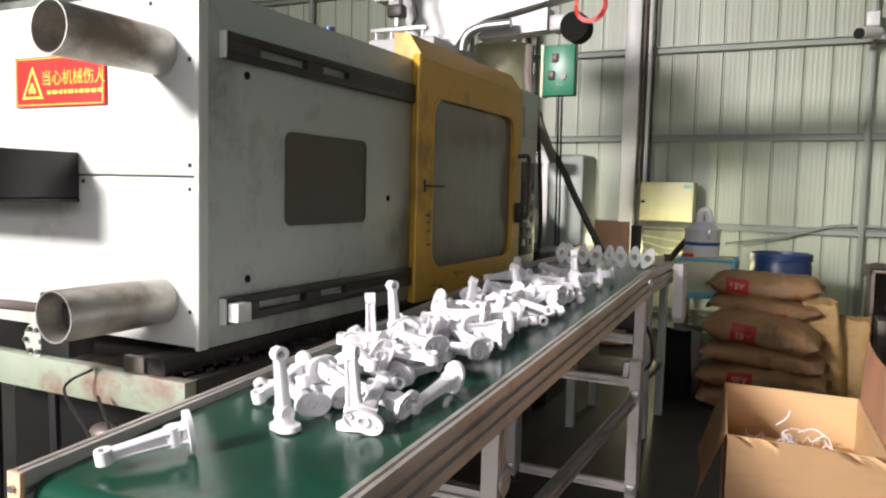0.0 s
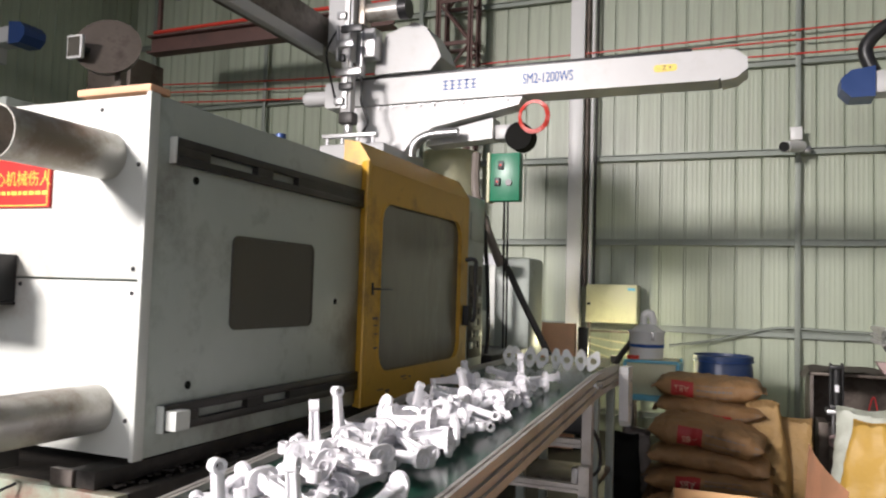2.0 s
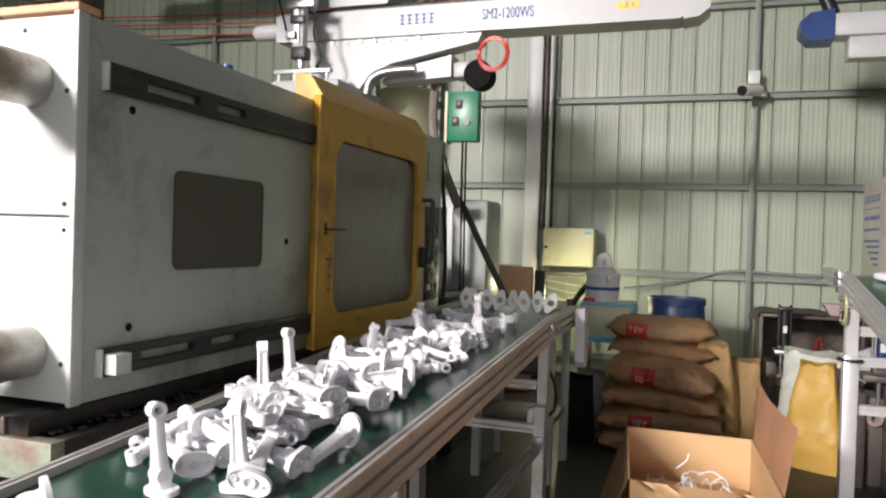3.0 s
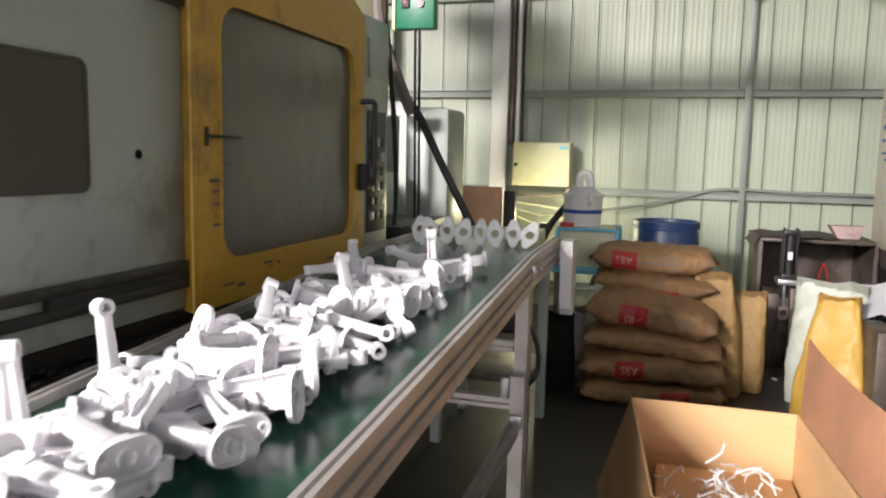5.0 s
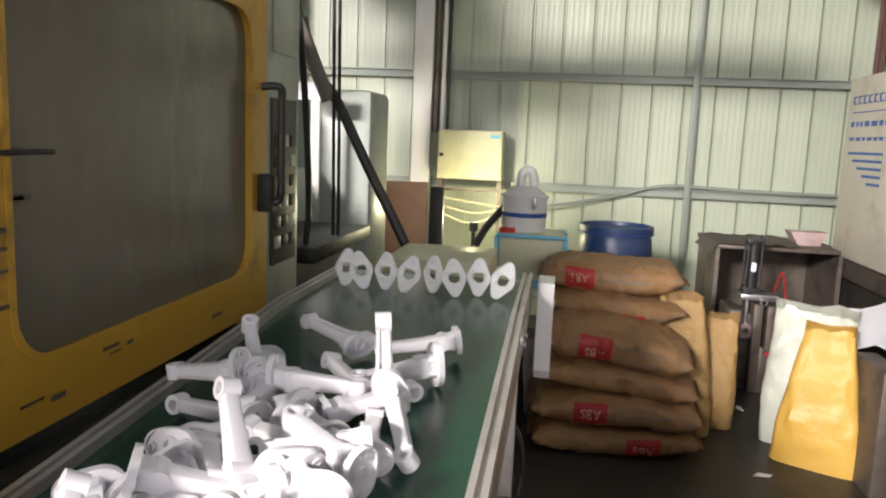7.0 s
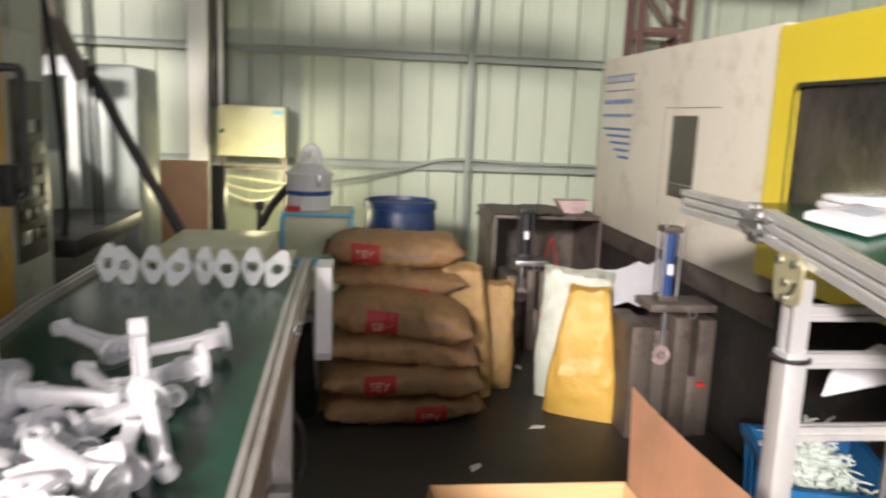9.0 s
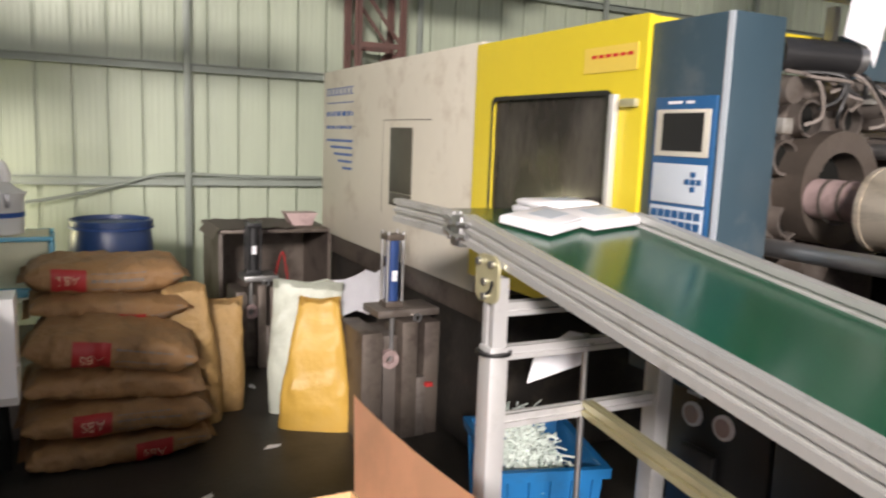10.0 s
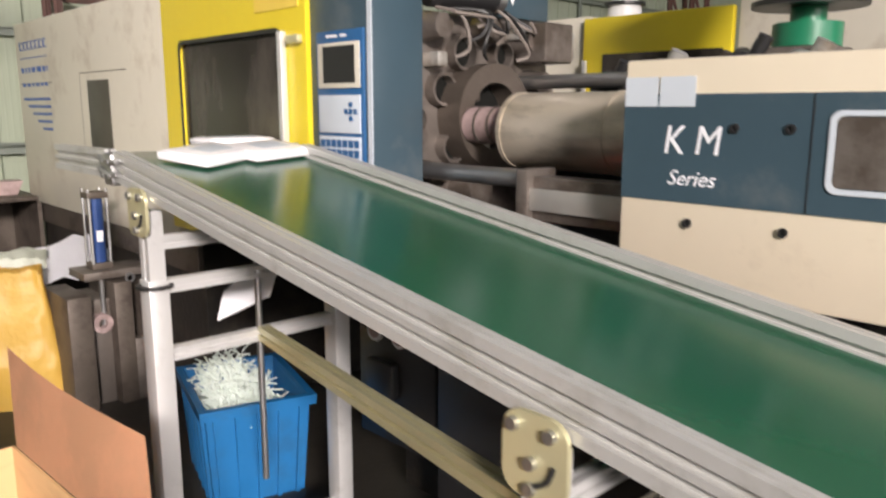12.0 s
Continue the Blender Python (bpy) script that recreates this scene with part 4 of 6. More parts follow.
lo = [bm.verts.new((xs[0], y, z)) for y, z in prof]
hi = [bm.verts.new((xs[1], y, z)) for y, z in prof]
for i in range(len(prof)):
    j = (i + 1) % len(prof)
    bm.faces.new((lo[i], lo[j], hi[j], hi[i]))
part("belt", bm, M_BELT, conv2, "glossy bright green belt")
for x, s in ((RX0 + 0.015, -1), (RX1 - 0.015, 1)):
    bm = B()
    profile_rail(bm, (x, RY0, rail2(RY0) - 0.035), (x, RYK - 0.03, rail2(RYK - 0.03) - 0.035), 0.03, 0.075)
    part("side_rail", bm, M_ALU2, conv2)
    bm = B()
    profile_rail(bm, (x, RYK + 0.03, rail2(RY1) - 0.037), (x, RY1, rail2(RY1) - 0.037), 0.03, 0.07)
    part("end_rail", bm, M_ALU2, conv2)
    for dz in (-0.02, -0.05):
        bm = B()
        tube(bm, [(x - 0.018 * 1, RYK - 0.06, rail2(RYK - 0.06) + dz), (x - 0.02, RYK, rail2(RYK) + dz - 0.012), (x - 0.018, RYK + 0.06, rail2(RYK) + dz)], 0.008, 6)
        part("joint_link", bm, M_STEEL, conv2)
    part("joint_block", bx(x - 0.022, x + 0.018, RYK - 0.028, RYK + 0.028, rail2(RYK) - 0.09, rail2(RYK) - 0.008, bev=0.008), M_STEEL, conv2)
    for k in range(4):
        bolt_head(conv2, (x + (0.018 if s > 0 else -0.022), RYK - 0.02 + 0.04 * (k % 2), rail2(RYK) - 0.03 - 0.035 * (k // 2)), (s, 0, 0), 0.007, 0.008, M_STEEL)
for y in (6.02, 4.80):
    zt = rail2(y)
    bm = B()
    prism(bm, rrect(y - 0.055, y + 0.05, zt - 0.17, zt - 0.055, 0.03), FACE_PX @ pose(0, 0, RX0 - 0.012), 0.008)
    pl = part("pivot_plate", bm, M_PLATE, conv2, "zinc-yellow pivot plate")
    for dy, dz in ((-0.03, -0.075), (0.03, -0.075), (0, -0.12), (0, -0.155)):
        bolt_head(pl, (RX0 - 0.012, y + dy, zt + dz), (-1, 0, 0), 0.009, 0.009, M_STEEL)
    bm = B()
    tube(bm, [(RX0 - 0.0135, y - 0.035, zt - 0.115), (RX0 - 0.0135, y - 0.025, zt - 0.138), (RX0 - 0.0135, y - 0.005, zt - 0.15)], 0.004, 6)
    part("arc_slot", bm, M_BLACK, pl)
    for x in (RX0 + 0.02, RX1 - 0.02):
        bm = B()
        profile_rail(bm, (x, y, 0.05), (x, y, zt - 0.11), 0.04, 0.05, up=(0, 1, 0), grooves=1)
        leg = part("leg", bm, M_ALU, conv2)
        part("leg_sleeve", bx(x - 0.025, x + 0.025, y - 0.03, y + 0.03, 0.05, zt - 0.28, bev=0.003), M_ALU, leg)
        bm = B()
        cyl(bm, (x, y, 0.0), (x, y, 0.05), 0.028, seg=14)
        part("foot", bm, M_RUBBER, leg)
        bm = B()
        ring(bm, (x, y, zt - 0.30), (x, y, zt - 0.292), 0.045, 0.03, 12)
        part("tie", bm, M_CABLE, leg)
    for z in (zt - 0.19, zt - 0.30, zt - 0.475, 0.14):
        bm = B()
        profile_rail(bm, (RX0 + 0.04, y, z), (RX1 - 0.04, y, z), 0.028, 0.034, grooves=1)
        part("crossbar", bm, M_ALU, conv2)
bm = B()
cyl(bm, (1.395, 6.03, 0.30), (1.395, 6.03, 0.93), 0.009, seg=10)
cyl(bm, (1.395, 6.03, 0.90), (1.395, 6.03, 0.915), 0.022, seg=14)
part("adjusting_rod", bm, M_STEEL, conv2)
bm = B()
profile_rail(bm, (1.39, 6.0, 0.74), (1.13, 4.83, 0.80), 0.03, 0.04, grooves=1)
part("stay_bar", bm, M_PLATE, conv2, "yellowish diagonal stay bar")

# white product cases on the second belt


def product_case(x, y, dz, rx, rz, w=0.115, d=0.08, h=0.022):
    t = thing("product_case", "flat glossy white moulded case lying on the green belt", "case", "cases on the belt")
    part("case_shell", bx(-w, w, -d, d, 0, h, bev=0.005), M_PART, t)
    part("rim_step", bx(-w + 0.01, w - 0.01, -d + 0.01, d - 0.01, h + 0.0005, h + 0.003, bev=0.001), M_PART, t)
    part("inset", bx(-0.04, 0.07, -0.03, 0.04, h + 0.0032, h + 0.004), M_PGREY, t)
    t.matrix_world = pose(x, y, rail2(y) - 0.031 + dz, rx, 0, 0) @ pose(0, 0, 0, 0, 0, rz)


product_case(1.345, 6.17, 0.004, 8, 27)
product_case(1.53, 6.19, 0.004, 8, 15)
product_case(1.54, 6.40, 0.026, 2, 3, 0.115, 0.06, 0.016)
product_case(1.54, 6.40, 0.001, 0, 5)

# ---- the beige, yellow and blue moulding machine ----
KX = 1.745
km = thing("beige_machine", "beige moulding machine with bright yellow door and blue control post", "machine")
bm = B()
box(bm, KX, 2.9, 7.29, 9.45, 0.765, 1.825, bev=0.012)
part("clamp_housing", bm, M_KBEI, km)
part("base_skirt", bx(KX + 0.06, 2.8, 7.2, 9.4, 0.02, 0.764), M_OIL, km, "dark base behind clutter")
part("skirt_rail", bx(KX + 0.03, KX + 0.058, 7.2, 9.42, 0.64, 0.764, bev=0.004), M_RUSTY, km)
part("slot_window", bx(KX - 0.004, KX, 7.965, 8.25, 1.13, 1.468, bev=0.001), M_BLANK, km, "narrow dark window")
part("slot_window_low", bx(KX - 0.004, KX, 7.965, 8.25, 1.06, 1.127, bev=0.001), M_BLANK, km)
for a in ((7.75, 8.36, 1.505, 1.509), (8.80, 9.40, 1.47, 1.473), (8.36, 8.362, 1.0, 1.5)):
    part("panel_seam", bx(KX - 0.001, KX + 0.001, a[0], a[1], a[2], a[3]), M_RUSTY, km)
bm = B()
for k in range(7):
    y = 9.36 - k * 0.075
    box(bm, KX - 0.0015, KX, y - 0.055, y, 1.665, 1.672)
    box(bm, KX - 0.0015, KX, y - 0.055, y, 1.705, 1.712)
    box(bm, KX - 0.0015, KX, y - 0.018, y, 1.665, 1.712)
part("maker_mark", bm, M_BLUELET, km)
bm = B()
for z, h, gaps in ((1.615, 0.006, 0), (1.535, 0.03, 1), (1.455, 0.02, 1)):
    y = 9.36
    while y > 8.87:
        w = 0.5 if not gaps else random.uniform(0.03, 0.08)
        box(bm, KX - 0.0015, KX, max(y - w, 8.86), y, z, z + h)
        y -= w + 0.03
for k in range(5):
    box(bm, KX - 0.0015, KX, 8.86, 9.36 - 0.08 * k, 1.375 - k * 0.042, 1.39 - k * 0.042)
part("printed_block", bm, M_BLUELET, km)
kd = part("yellow_door", bx(KX - 0.001, KX + 0.02, 6.255, 7.285, 0.85, 1.80, bev=0.003), M_KYEL, km, "bright yellow sliding door")
bm = B()
frame_mesh(bm, rrect(6.255, 7.285, 0.85, 1.805, 0.01), rrect(6.40, 7.14, 1.0, 1.585, 0.03), pose(KX - 0.002, 0, 0) @ Matrix(((0, 0, -1, 0), (1, 0, 0, 0), (0, 1, 0, 0), (0, 0, 0, 1))), 0.022)
part("door_skin", bm, M_KYEL, kd)
part("door_pane", bx(KX - 0.010, KX - 0.003, 6.399, 7.141, 0.999, 1.586), M_PANE2, kd, "dark dusty window pane with painted-in pale reflections")
bm = B()
frame_mesh(bm, rrect(6.395, 7.145, 0.995, 1.59, 0.032), rrect(6.41, 7.13, 1.01, 1.575, 0.03), pose(KX - 0.0245, 0, 0) @ Matrix(((0, 0, -1, 0), (1, 0, 0, 0), (0, 1, 0, 0), (0, 0, 0, 1))), 0.003)
part("pane_gasket", bm, M_BLACK, kd)
part("door_bar", bx(KX - 0.05, KX - 0.026, 6.36, 6.385, 1.10, 1.575, bev=0.004), M_ALU, kd, "bright vertical grab bar")
part("door_bolt", bx(KX - 0.045, KX - 0.025, 6.27, 6.34, 1.535, 1.56, bev=0.004), M_PLATE, kd)
part("rating_plate", bx(KX - 0.0275, KX - 0.0245, 6.29, 6.55, 1.645, 1.725), M_SIGNY, kd, "small orange rating label")
bm = B()
for k in range(6):
    box(bm, KX - 0.0285, KX - 0.0276, 6.31 + 0.035 * k, 6.335 + 0.035 * k, 1.69, 1.70)
part("label_print", bm, M_SIGN, kd)
part("door_hood", bx(KX + 0.022, 2.5, 6.255, 7.285, 1.76, 1.80, bev=0.004), M_KYEL, km)
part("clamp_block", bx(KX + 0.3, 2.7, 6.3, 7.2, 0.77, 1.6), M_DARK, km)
bm = B()
box(bm, KX - 0.012, 1.925, 5.945, 6.25, 0.75, 1.775, bev=0.006)
part("control_post", bm, M_KBLU, km, "slate-blue control post")
part("post_edge", bx(KX - 0.016, KX - 0.0125, 5.943, 5.962, 0.75, 1.772), M_PGREY, km)
part("upper_bridge", bx(2.46, 2.78, 6.17, 6.3, 1.665, 1.80, bev=0.006), M_KBLU, km)
cp = part("control_panel", bx(KX - 0.022, KX - 0.0125, 5.972, 6.205, 1.12, 1.56, bev=0.003), M_PANEL, km, "blue operator panel with keypad")
part("screen_frame", bx(KX - 0.027, KX - 0.0225, 5.985, 6.19, 1.395, 1.525, bev=0.002), M_KBEI, cp)
part("screen", bx(KX - 0.029, KX - 0.0275, 6.005, 6.16, 1.41, 1.515), M_BLACK, cp)
part("key_field", bx(KX - 0.0265, KX - 0.0225, 5.985, 6.19, 1.265, 1.375, bev=0.001), M_PGREY, cp)
part("key_field", bx(KX - 0.0265, KX - 0.0225, 5.985, 6.19, 1.13, 1.255, bev=0.001), M_PGREY, cp)
for i in range(7):
    for j in range(4):
        part("key", bx(KX - 0.029, KX - 0.027, 5.992 + i * 0.028, 6.013 + i * 0.028, 1.137 + j * 0.029, 1.158 + j * 0.029), M_PANEL, cp)
for dy, dz in ((0, 0.02), (0, -0.02), (0.022, 0), (-0.022, 0), (0, 0)):
    part("arrow_key", bx(KX - 0.029, KX - 0.027, 6.02 + dy, 6.036 + dy, 1.32 + dz, 1.335 + dz), M_PANEL, cp)
part("alarm_key", bx(KX - 0.029, KX - 0.027, 6.05, 6.09, 1.122, 1.135), M_SIGNY, cp)
bm = B()
for y0, y1 in ((6.05, 6.08), (6.095, 6.15)):
    box(bm, KX - 0.0235, KX - 0.0225, y0, y1, 1.54, 1.548)
part("panel_mark", bm, M_PAPER, cp)
# platen, barrel and tie rods
plt = part("fixed_platen", bx(1.93, 2.78, 6.16, 6.26, 0.85, 1.66, bev=0.03), M_IRON, km, "worn cast platen with round pockets")
for x, z, r in ((2.276, 1.525, 0.06), (2.472, 1.524, 0.05), (2.177, 1.40, 0.055), (2.225, 1.205, 0.055), (2.05, 1.3, 0.05), (2.62, 1.2, 0.05)):
    bm = B()
    cyl(bm, (x, 6.150, z), (x, 6.158, z), r * 0.86, seg=20)
    part("pocket", bm, M_DARK, plt)
    bm = B()
    ring(bm, (x, 6.115, z), (x, 6.159, z), r, r * 0.84, 20)
    part("pocket_rim", bm, M_IRON, plt)
for x, z, r in ((2.37, 1.60, 0.05), (2.58, 1.58, 0.055), (2.64, 1.42, 0.06), (2.3, 1.06, 0.07), (2.12, 1.60, 0.05), (2.1, 1.12, 0.05)):
    bm = B()
    cyl(bm, (x, 6.06, z), (x, 6.158, z), r * 0.8, r, seg=12)
    part("casting_boss", bm, M_IRON, plt)
bm = B()
ring(bm, (2.36, 6.05, 1.31), (2.36, 6.158, 1.31), 0.18, 0.115, 36)
part("nozzle_ring", bm, M_RUSTY, plt)
bm = B()
cyl(bm, (2.36, 6.14, 1.31), (2.36, 6.157, 1.31), 0.114, seg=32)
part("nozzle_well", bm, M_DARK, plt)
bm = B()
cyl(bm, (2.25, 5.84, 1.282), (2.25, 6.13, 1.282), 0.06, seg=28)
nb = part("nozzle", bm, M_PINK, km, "pinkish heater band")
for k in range(4):
    bm = B()
    ring(bm, (2.25, 5.87 + 0.06 * k, 1.282), (2.25, 5.88 + 0.06 * k, 1.282), 0.0625, 0.059, 28)
    part("heater_band", bm, M_IRON, nb)
bm = B()
cyl(bm, (2.25, 5.05, 1.268), (2.25, 5.84, 1.268), 0.118, seg=44)
brl = part("barrel_cover", bm, M_BARREL, km, "scorched sheet barrel cover")
for y in (5.05, 5.45, 5.825):
    bm = B()
    ring(bm, (2.25, y, 1.268), (2.25, y + 0.016, 1.268), 0.1205, 0.08, 44)
    part("cover_rim", bm, M_BARREL, brl)
for x, z, r, y0 in ((2.55, 1.43, 0.025, 5.5), (2.0, 1.145, 0.026, 5.61)):
    bm = B()
    cyl(bm, (x, y0, z), (x, 6.17, z), r, seg=16)
    part("guide_rod", bm, M_STEEL, km)
part("carriage_rail", bx(1.98, 2.06, 4.9, 5.58, 1.035, 1.155, bev=0.006), M_IRON, km)
part("carriage_channel", bx(1.965, 1.979, 4.9, 5.56, 1.065, 1.125, bev=0.002), M_PIPE, km)
part("carriage_foot", bx(1.955, 2.08, 5.56, 5.60, 1.02, 1.175, bev=0.003), M_IRON, km)
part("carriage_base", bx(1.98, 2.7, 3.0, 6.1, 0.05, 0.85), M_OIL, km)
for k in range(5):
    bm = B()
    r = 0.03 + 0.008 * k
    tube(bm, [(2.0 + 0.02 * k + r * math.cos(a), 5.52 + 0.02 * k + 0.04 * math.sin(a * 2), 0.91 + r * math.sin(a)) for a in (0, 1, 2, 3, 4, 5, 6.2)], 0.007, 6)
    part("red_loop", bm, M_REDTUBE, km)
# added black backing and slab: paint in the shade below the barrel
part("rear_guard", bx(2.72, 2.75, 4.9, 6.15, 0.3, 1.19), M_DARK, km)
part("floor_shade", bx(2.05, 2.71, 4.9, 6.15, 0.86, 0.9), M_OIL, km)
part("valve_body", bx(2.56, 2.72, 6.0, 6.15, 1.50, 1.64, bev=0.01), M_IRON, km)
part("valve_body", bx(2.62, 2.80, 6.05, 6.14, 1.52, 1.62, bev=0.01), M_PIPE, km)
bm = B()
cyl(bm, (2.10, 6.12, 1.71), (2.34, 6.05, 1.705), 0.05, seg=18)
part("hydraulic_cylinder", bm, M_BLACK, km)
bm = B()
cyl(bm, (2.34, 6.05, 1.705), (2.37, 6.04, 1.705), 0.045, seg=18)
part("cylinder_cap", bm, M_STEEL, km)
rr = random.Random(5)
for k in range(10):
    bm = B()
    a, b = Vector((2.12 + 0.04 * k, 6.10, 1.66)), Vector((2.15 + 0.05 * k, 6.04, 1.50 + 0.05 * (k % 3)))
    tube(bm, [a, a * 0.6 + b * 0.4 + Vector((rr.uniform(-.1, .1), -0.06, rr.uniform(-.05, .06))), b + Vector((rr.uniform(-.06, .06), -0.03, 0.03)), b], 0.006, 6)
    part("hydraulic_hose", bm, M_CABLE if k % 2 else M_HOSE, km)
for k in range(9):
    bm = B()
    x, z = rr.uniform(2.1, 2.7), rr.uniform(1.0, 1.6)
    box(bm, x, x + rr.uniform(0.03, 0.07), 6.08, 6.157, z, z + rr.uniform(0.03, 0.06), bev=0.005)
    part("lug", bm, (M_IRON, M_RUSTY, M_PIPE)[k % 3], plt)
part("tray", bx(2.25, 2.50, 6.0, 6.14, 1.885, 1.905, bev=0.003), M_PAPER, km, "white sheet metal tray")
part("tray_stem", bx(2.4, 2.43, 6.17, 6.2, 1.62, 1.884), M_STEEL, km)
bm = B()
prism(bm, [(2.26, 1.884), (2.45, 1.884), (2.42, 1.80), (2.39, 1.68), (2.35, 1.74), (2.24, 1.76)], pose(0, 6.01, 0, 90, 0, 0), 0.003)
part("hung_paper", bm, M_PAPER, km, "crumpled white paper hanging down")
# barrel-end cabinet
KMX = 1.857
cab = part("end_cabinet", bx(KMX, 2.8, 2.6, 5.20, 0.955, 1.442, bev=0.008), M_KMBEI, km, "cream end cabinet with a blue band")
part("blue_band", bx(KMX - 0.003, KMX, 2.6, 5.197, 1.143, 1.369), M_KBLU, cab)
part("band_seam", bx(KMX - 0.004, KMX - 0.001, 4.79, 4.793, 1.143, 1.369), M_BLACK, cab)
bm = B()
frame_mesh(bm, rrect(4.3, 4.76, 1.185, 1.337, 0.02), rrect(4.31, 4.75, 1.195, 1.327, 0.016), pose(KMX - 0.003, 0, 0) @ Matrix(((0, 0, -1, 0), (1, 0, 0, 0), (0, 1, 0, 0), (0, 0, 0, 1))), 0.004)
part("window_rim", bm, M_PGREY, cab)
part("cabinet_window", bx(KMX - 0.005, KMX - 0.001, 4.312, 4.748, 1.197, 1.325), M_IRON, cab, "dim sight window")
for y0, y1 in ((5.115, 5.195), (5.028, 5.11)):
    part("taped_paper", bx(KMX - 0.005, KMX - 0.0035, y0, y1, 1.343, 1.405), M_PGREY, cab)
for y, z in ((4.94, 1.30), (4.83, 1.301), (5.03, 1.10), (4.829, 1.103)):
    bm = B()
    ring(bm, (KMX - 0.008, y, z), (KMX - 0.003, y, z), 0.010, 0.005, 12)
    cyl(bm, (KMX - 0.004, y, z), (KMX - 0.003, y, z), 0.005, seg=8)
    part("cabinet_lock", bm, M_BLACK, cab)
R_MX = pose(KMX - 0.0032, 0, 0) @ Matrix(((0, 0, -1, 0), (-1, 0, 0, 0), (0, 1, 0, 0), (0, 0, 0, 1)))
lettering("series_text", "K M", 0.085, pose(0, 5.033, 1.271) @ R_MX, M_PAPER, cab, 0.001, shear=0.14, squeeze=0.9)
lettering("series_text", "Series", 0.045, pose(0, 5.03, 1.193) @ R_MX, M_PAPER, cab, 0.001, shear=0.3)
part("lower_box", bx(1.80, 1.94, 4.9, 5.75, 0.15, 0.74, bev=0.008), M_BLACK, km)
part("gauge_panel", bx(1.802, 1.84, 5.76, 6.12, 0.30, 0.75, bev=0.006), M_BLACK, km)
for y in (6.031, 5.914):
    bm = B()
    cyl(bm, (1.792, y, 0.658), (1.801, y, 0.658), 0.036, seg=18)
    gd = part("gauge", bm, M_PAPER, km, "round white pressure gauge")
    bm = B()
    cyl(bm, (1.7895, y, 0.658), (1.7915, y, 0.658), 0.026, seg=14)
    part("gauge_dial", bm, M_PINK, gd)
    part("gauge_tag", bx(1.799, 1.8015, y - 0.03, y + 0.03, 0.712, 0.722), M_PGREY, km)
part("junction_box", bx(1.77, 1.8015, 5.92, 6.05, 0.46, 0.57, bev=0.006), M_BLACK, km)
for k, (x, y, z, r) in enumerate(((2.62, 5.75, 1.40, 0.05), (2.7, 5.6, 1.43, 0.06), (2.75, 5.45, 1.42, 0.055), (2.66, 5.3, 1.46, 0.045), (2.72, 5.15, 1.44, 0.06))):
    bm = B()
    cyl(bm, (x - 0.05, y, z), (x + 0.06, y + 0.05, z + 0.03), r, r * 0.8, seg=14)
    cyl(bm, (x, y, z), (x, y - 0.05, z + 0.09), r * 0.5, seg=10)
    part("pump_fitting", bm, (M_BLACK, M_PIPE, M_RUSTY)[k % 3], km)

# ---- white moulded brackets ----


BL = 0.145    # length of a bracket


def lever_arm():
    """A tapered bar with rounded edges and a long sunk channel down one side."""
    bm = B()
    sec = []
    for cx, cy, a0 in ((0.0085, 0.0055, 0), (-0.0085, 0.0055, 90), (-0.0085, -0.0065, 180)):
        for k in range(4):
            a = radians(a0 + 30 * k)
            sec.append((cx + 0.005 * math.cos(a), cy + 0.005 * math.sin(a)))
    sec += [(-0.0078, -0.0115), (-0.0068, -0.0058), (0.0068, -0.0058), (0.0078, -0.0115)]
    for k in range(4):
        a = radians(270 + 30 * k)
        sec.append((0.0085 + 0.005 * math.cos(a), -0.0065 + 0.005 * math.sin(a)))
    rows = []
    for z, sx, sy in ((0.006, 1.42, 1.5), (0.022, 1.28, 1.32), (0.042, 1.16, 1.15), (0.07, 1.02, 1.02), (0.11, 0.90, 0.95), (BL - 0.006, 0.86, 0.92)):
        rows.append([bm.verts.new((x * sx, y * sy, z)) for x, y in sec])
    n = len(sec)
    for a, b in zip(rows, rows[1:]):
        for k in range(n):
            bm.faces.new((a[k], a[(k + 1) % n], b[(k + 1) % n], b[k]))
    bm.faces.new(rows[0][::-1])
    bm.faces.new(rows[-1])
    return mesh_of("bracket", bm, M_PART)


def foot_plate():
    """The diamond foot with its rim, a sunk well and two screw eyes."""
    bm = B()
    out, mid, well = [], [], []
    for k in range(28):
        a = 2 * math.pi * k / 28
        r = 0.024 + 0.016 * abs(math.cos(a)) ** 2.2
        out.append((r * math.cos(a), r * math.sin(a)))
        mid.append(((r - 0.003) * math.cos(a), (r - 0.003) * math.sin(a)))
        well.append((0.0105 * math.cos(a), 0.0105 * math.sin(a)))
    frame_mesh(bm, out, well, pose(0, 0, 0.003), 0.004)
    frame_mesh(bm, out, mid, pose(0, 0, -0.003), 0.006)
    ring(bm, (0, 0, -0.002), (0, 0, 0.016), 0.0125, 0.0095, 14)
    cyl(bm, (0, 0, 0.008), (0, 0, 0.012), 0.0096, seg=14)
    for s in (-1, 1):
        ring(bm, (s * 0.029, 0, -0.002), (s * 0.029, 0, 0.0085), 0.0065, 0.0036, 12)
    return mesh_of("foot_plate", bm, M_PART)


def boss(z, half, r):
    bm = B()
    ring(bm, (-half, 0, z), (half, 0, z), r, 0.0085, 16)
    return mesh_of("boss", bm, M_PART)


ARM = lever_arm()
BR_PARTS = (("foot_plate", foot_plate()), ("boss", boss(BL, 0.0125, 0.0150)), ("foot_boss", boss(0.030, 0.0175, 0.0150)))
BR_POINTS = [v.co.copy() for me in (ARM, *(p[1] for p in BR_PARTS)) for v in me.vertices]


def belt_z(y):
    return rail1(y) - 0.0145


n_br = 0


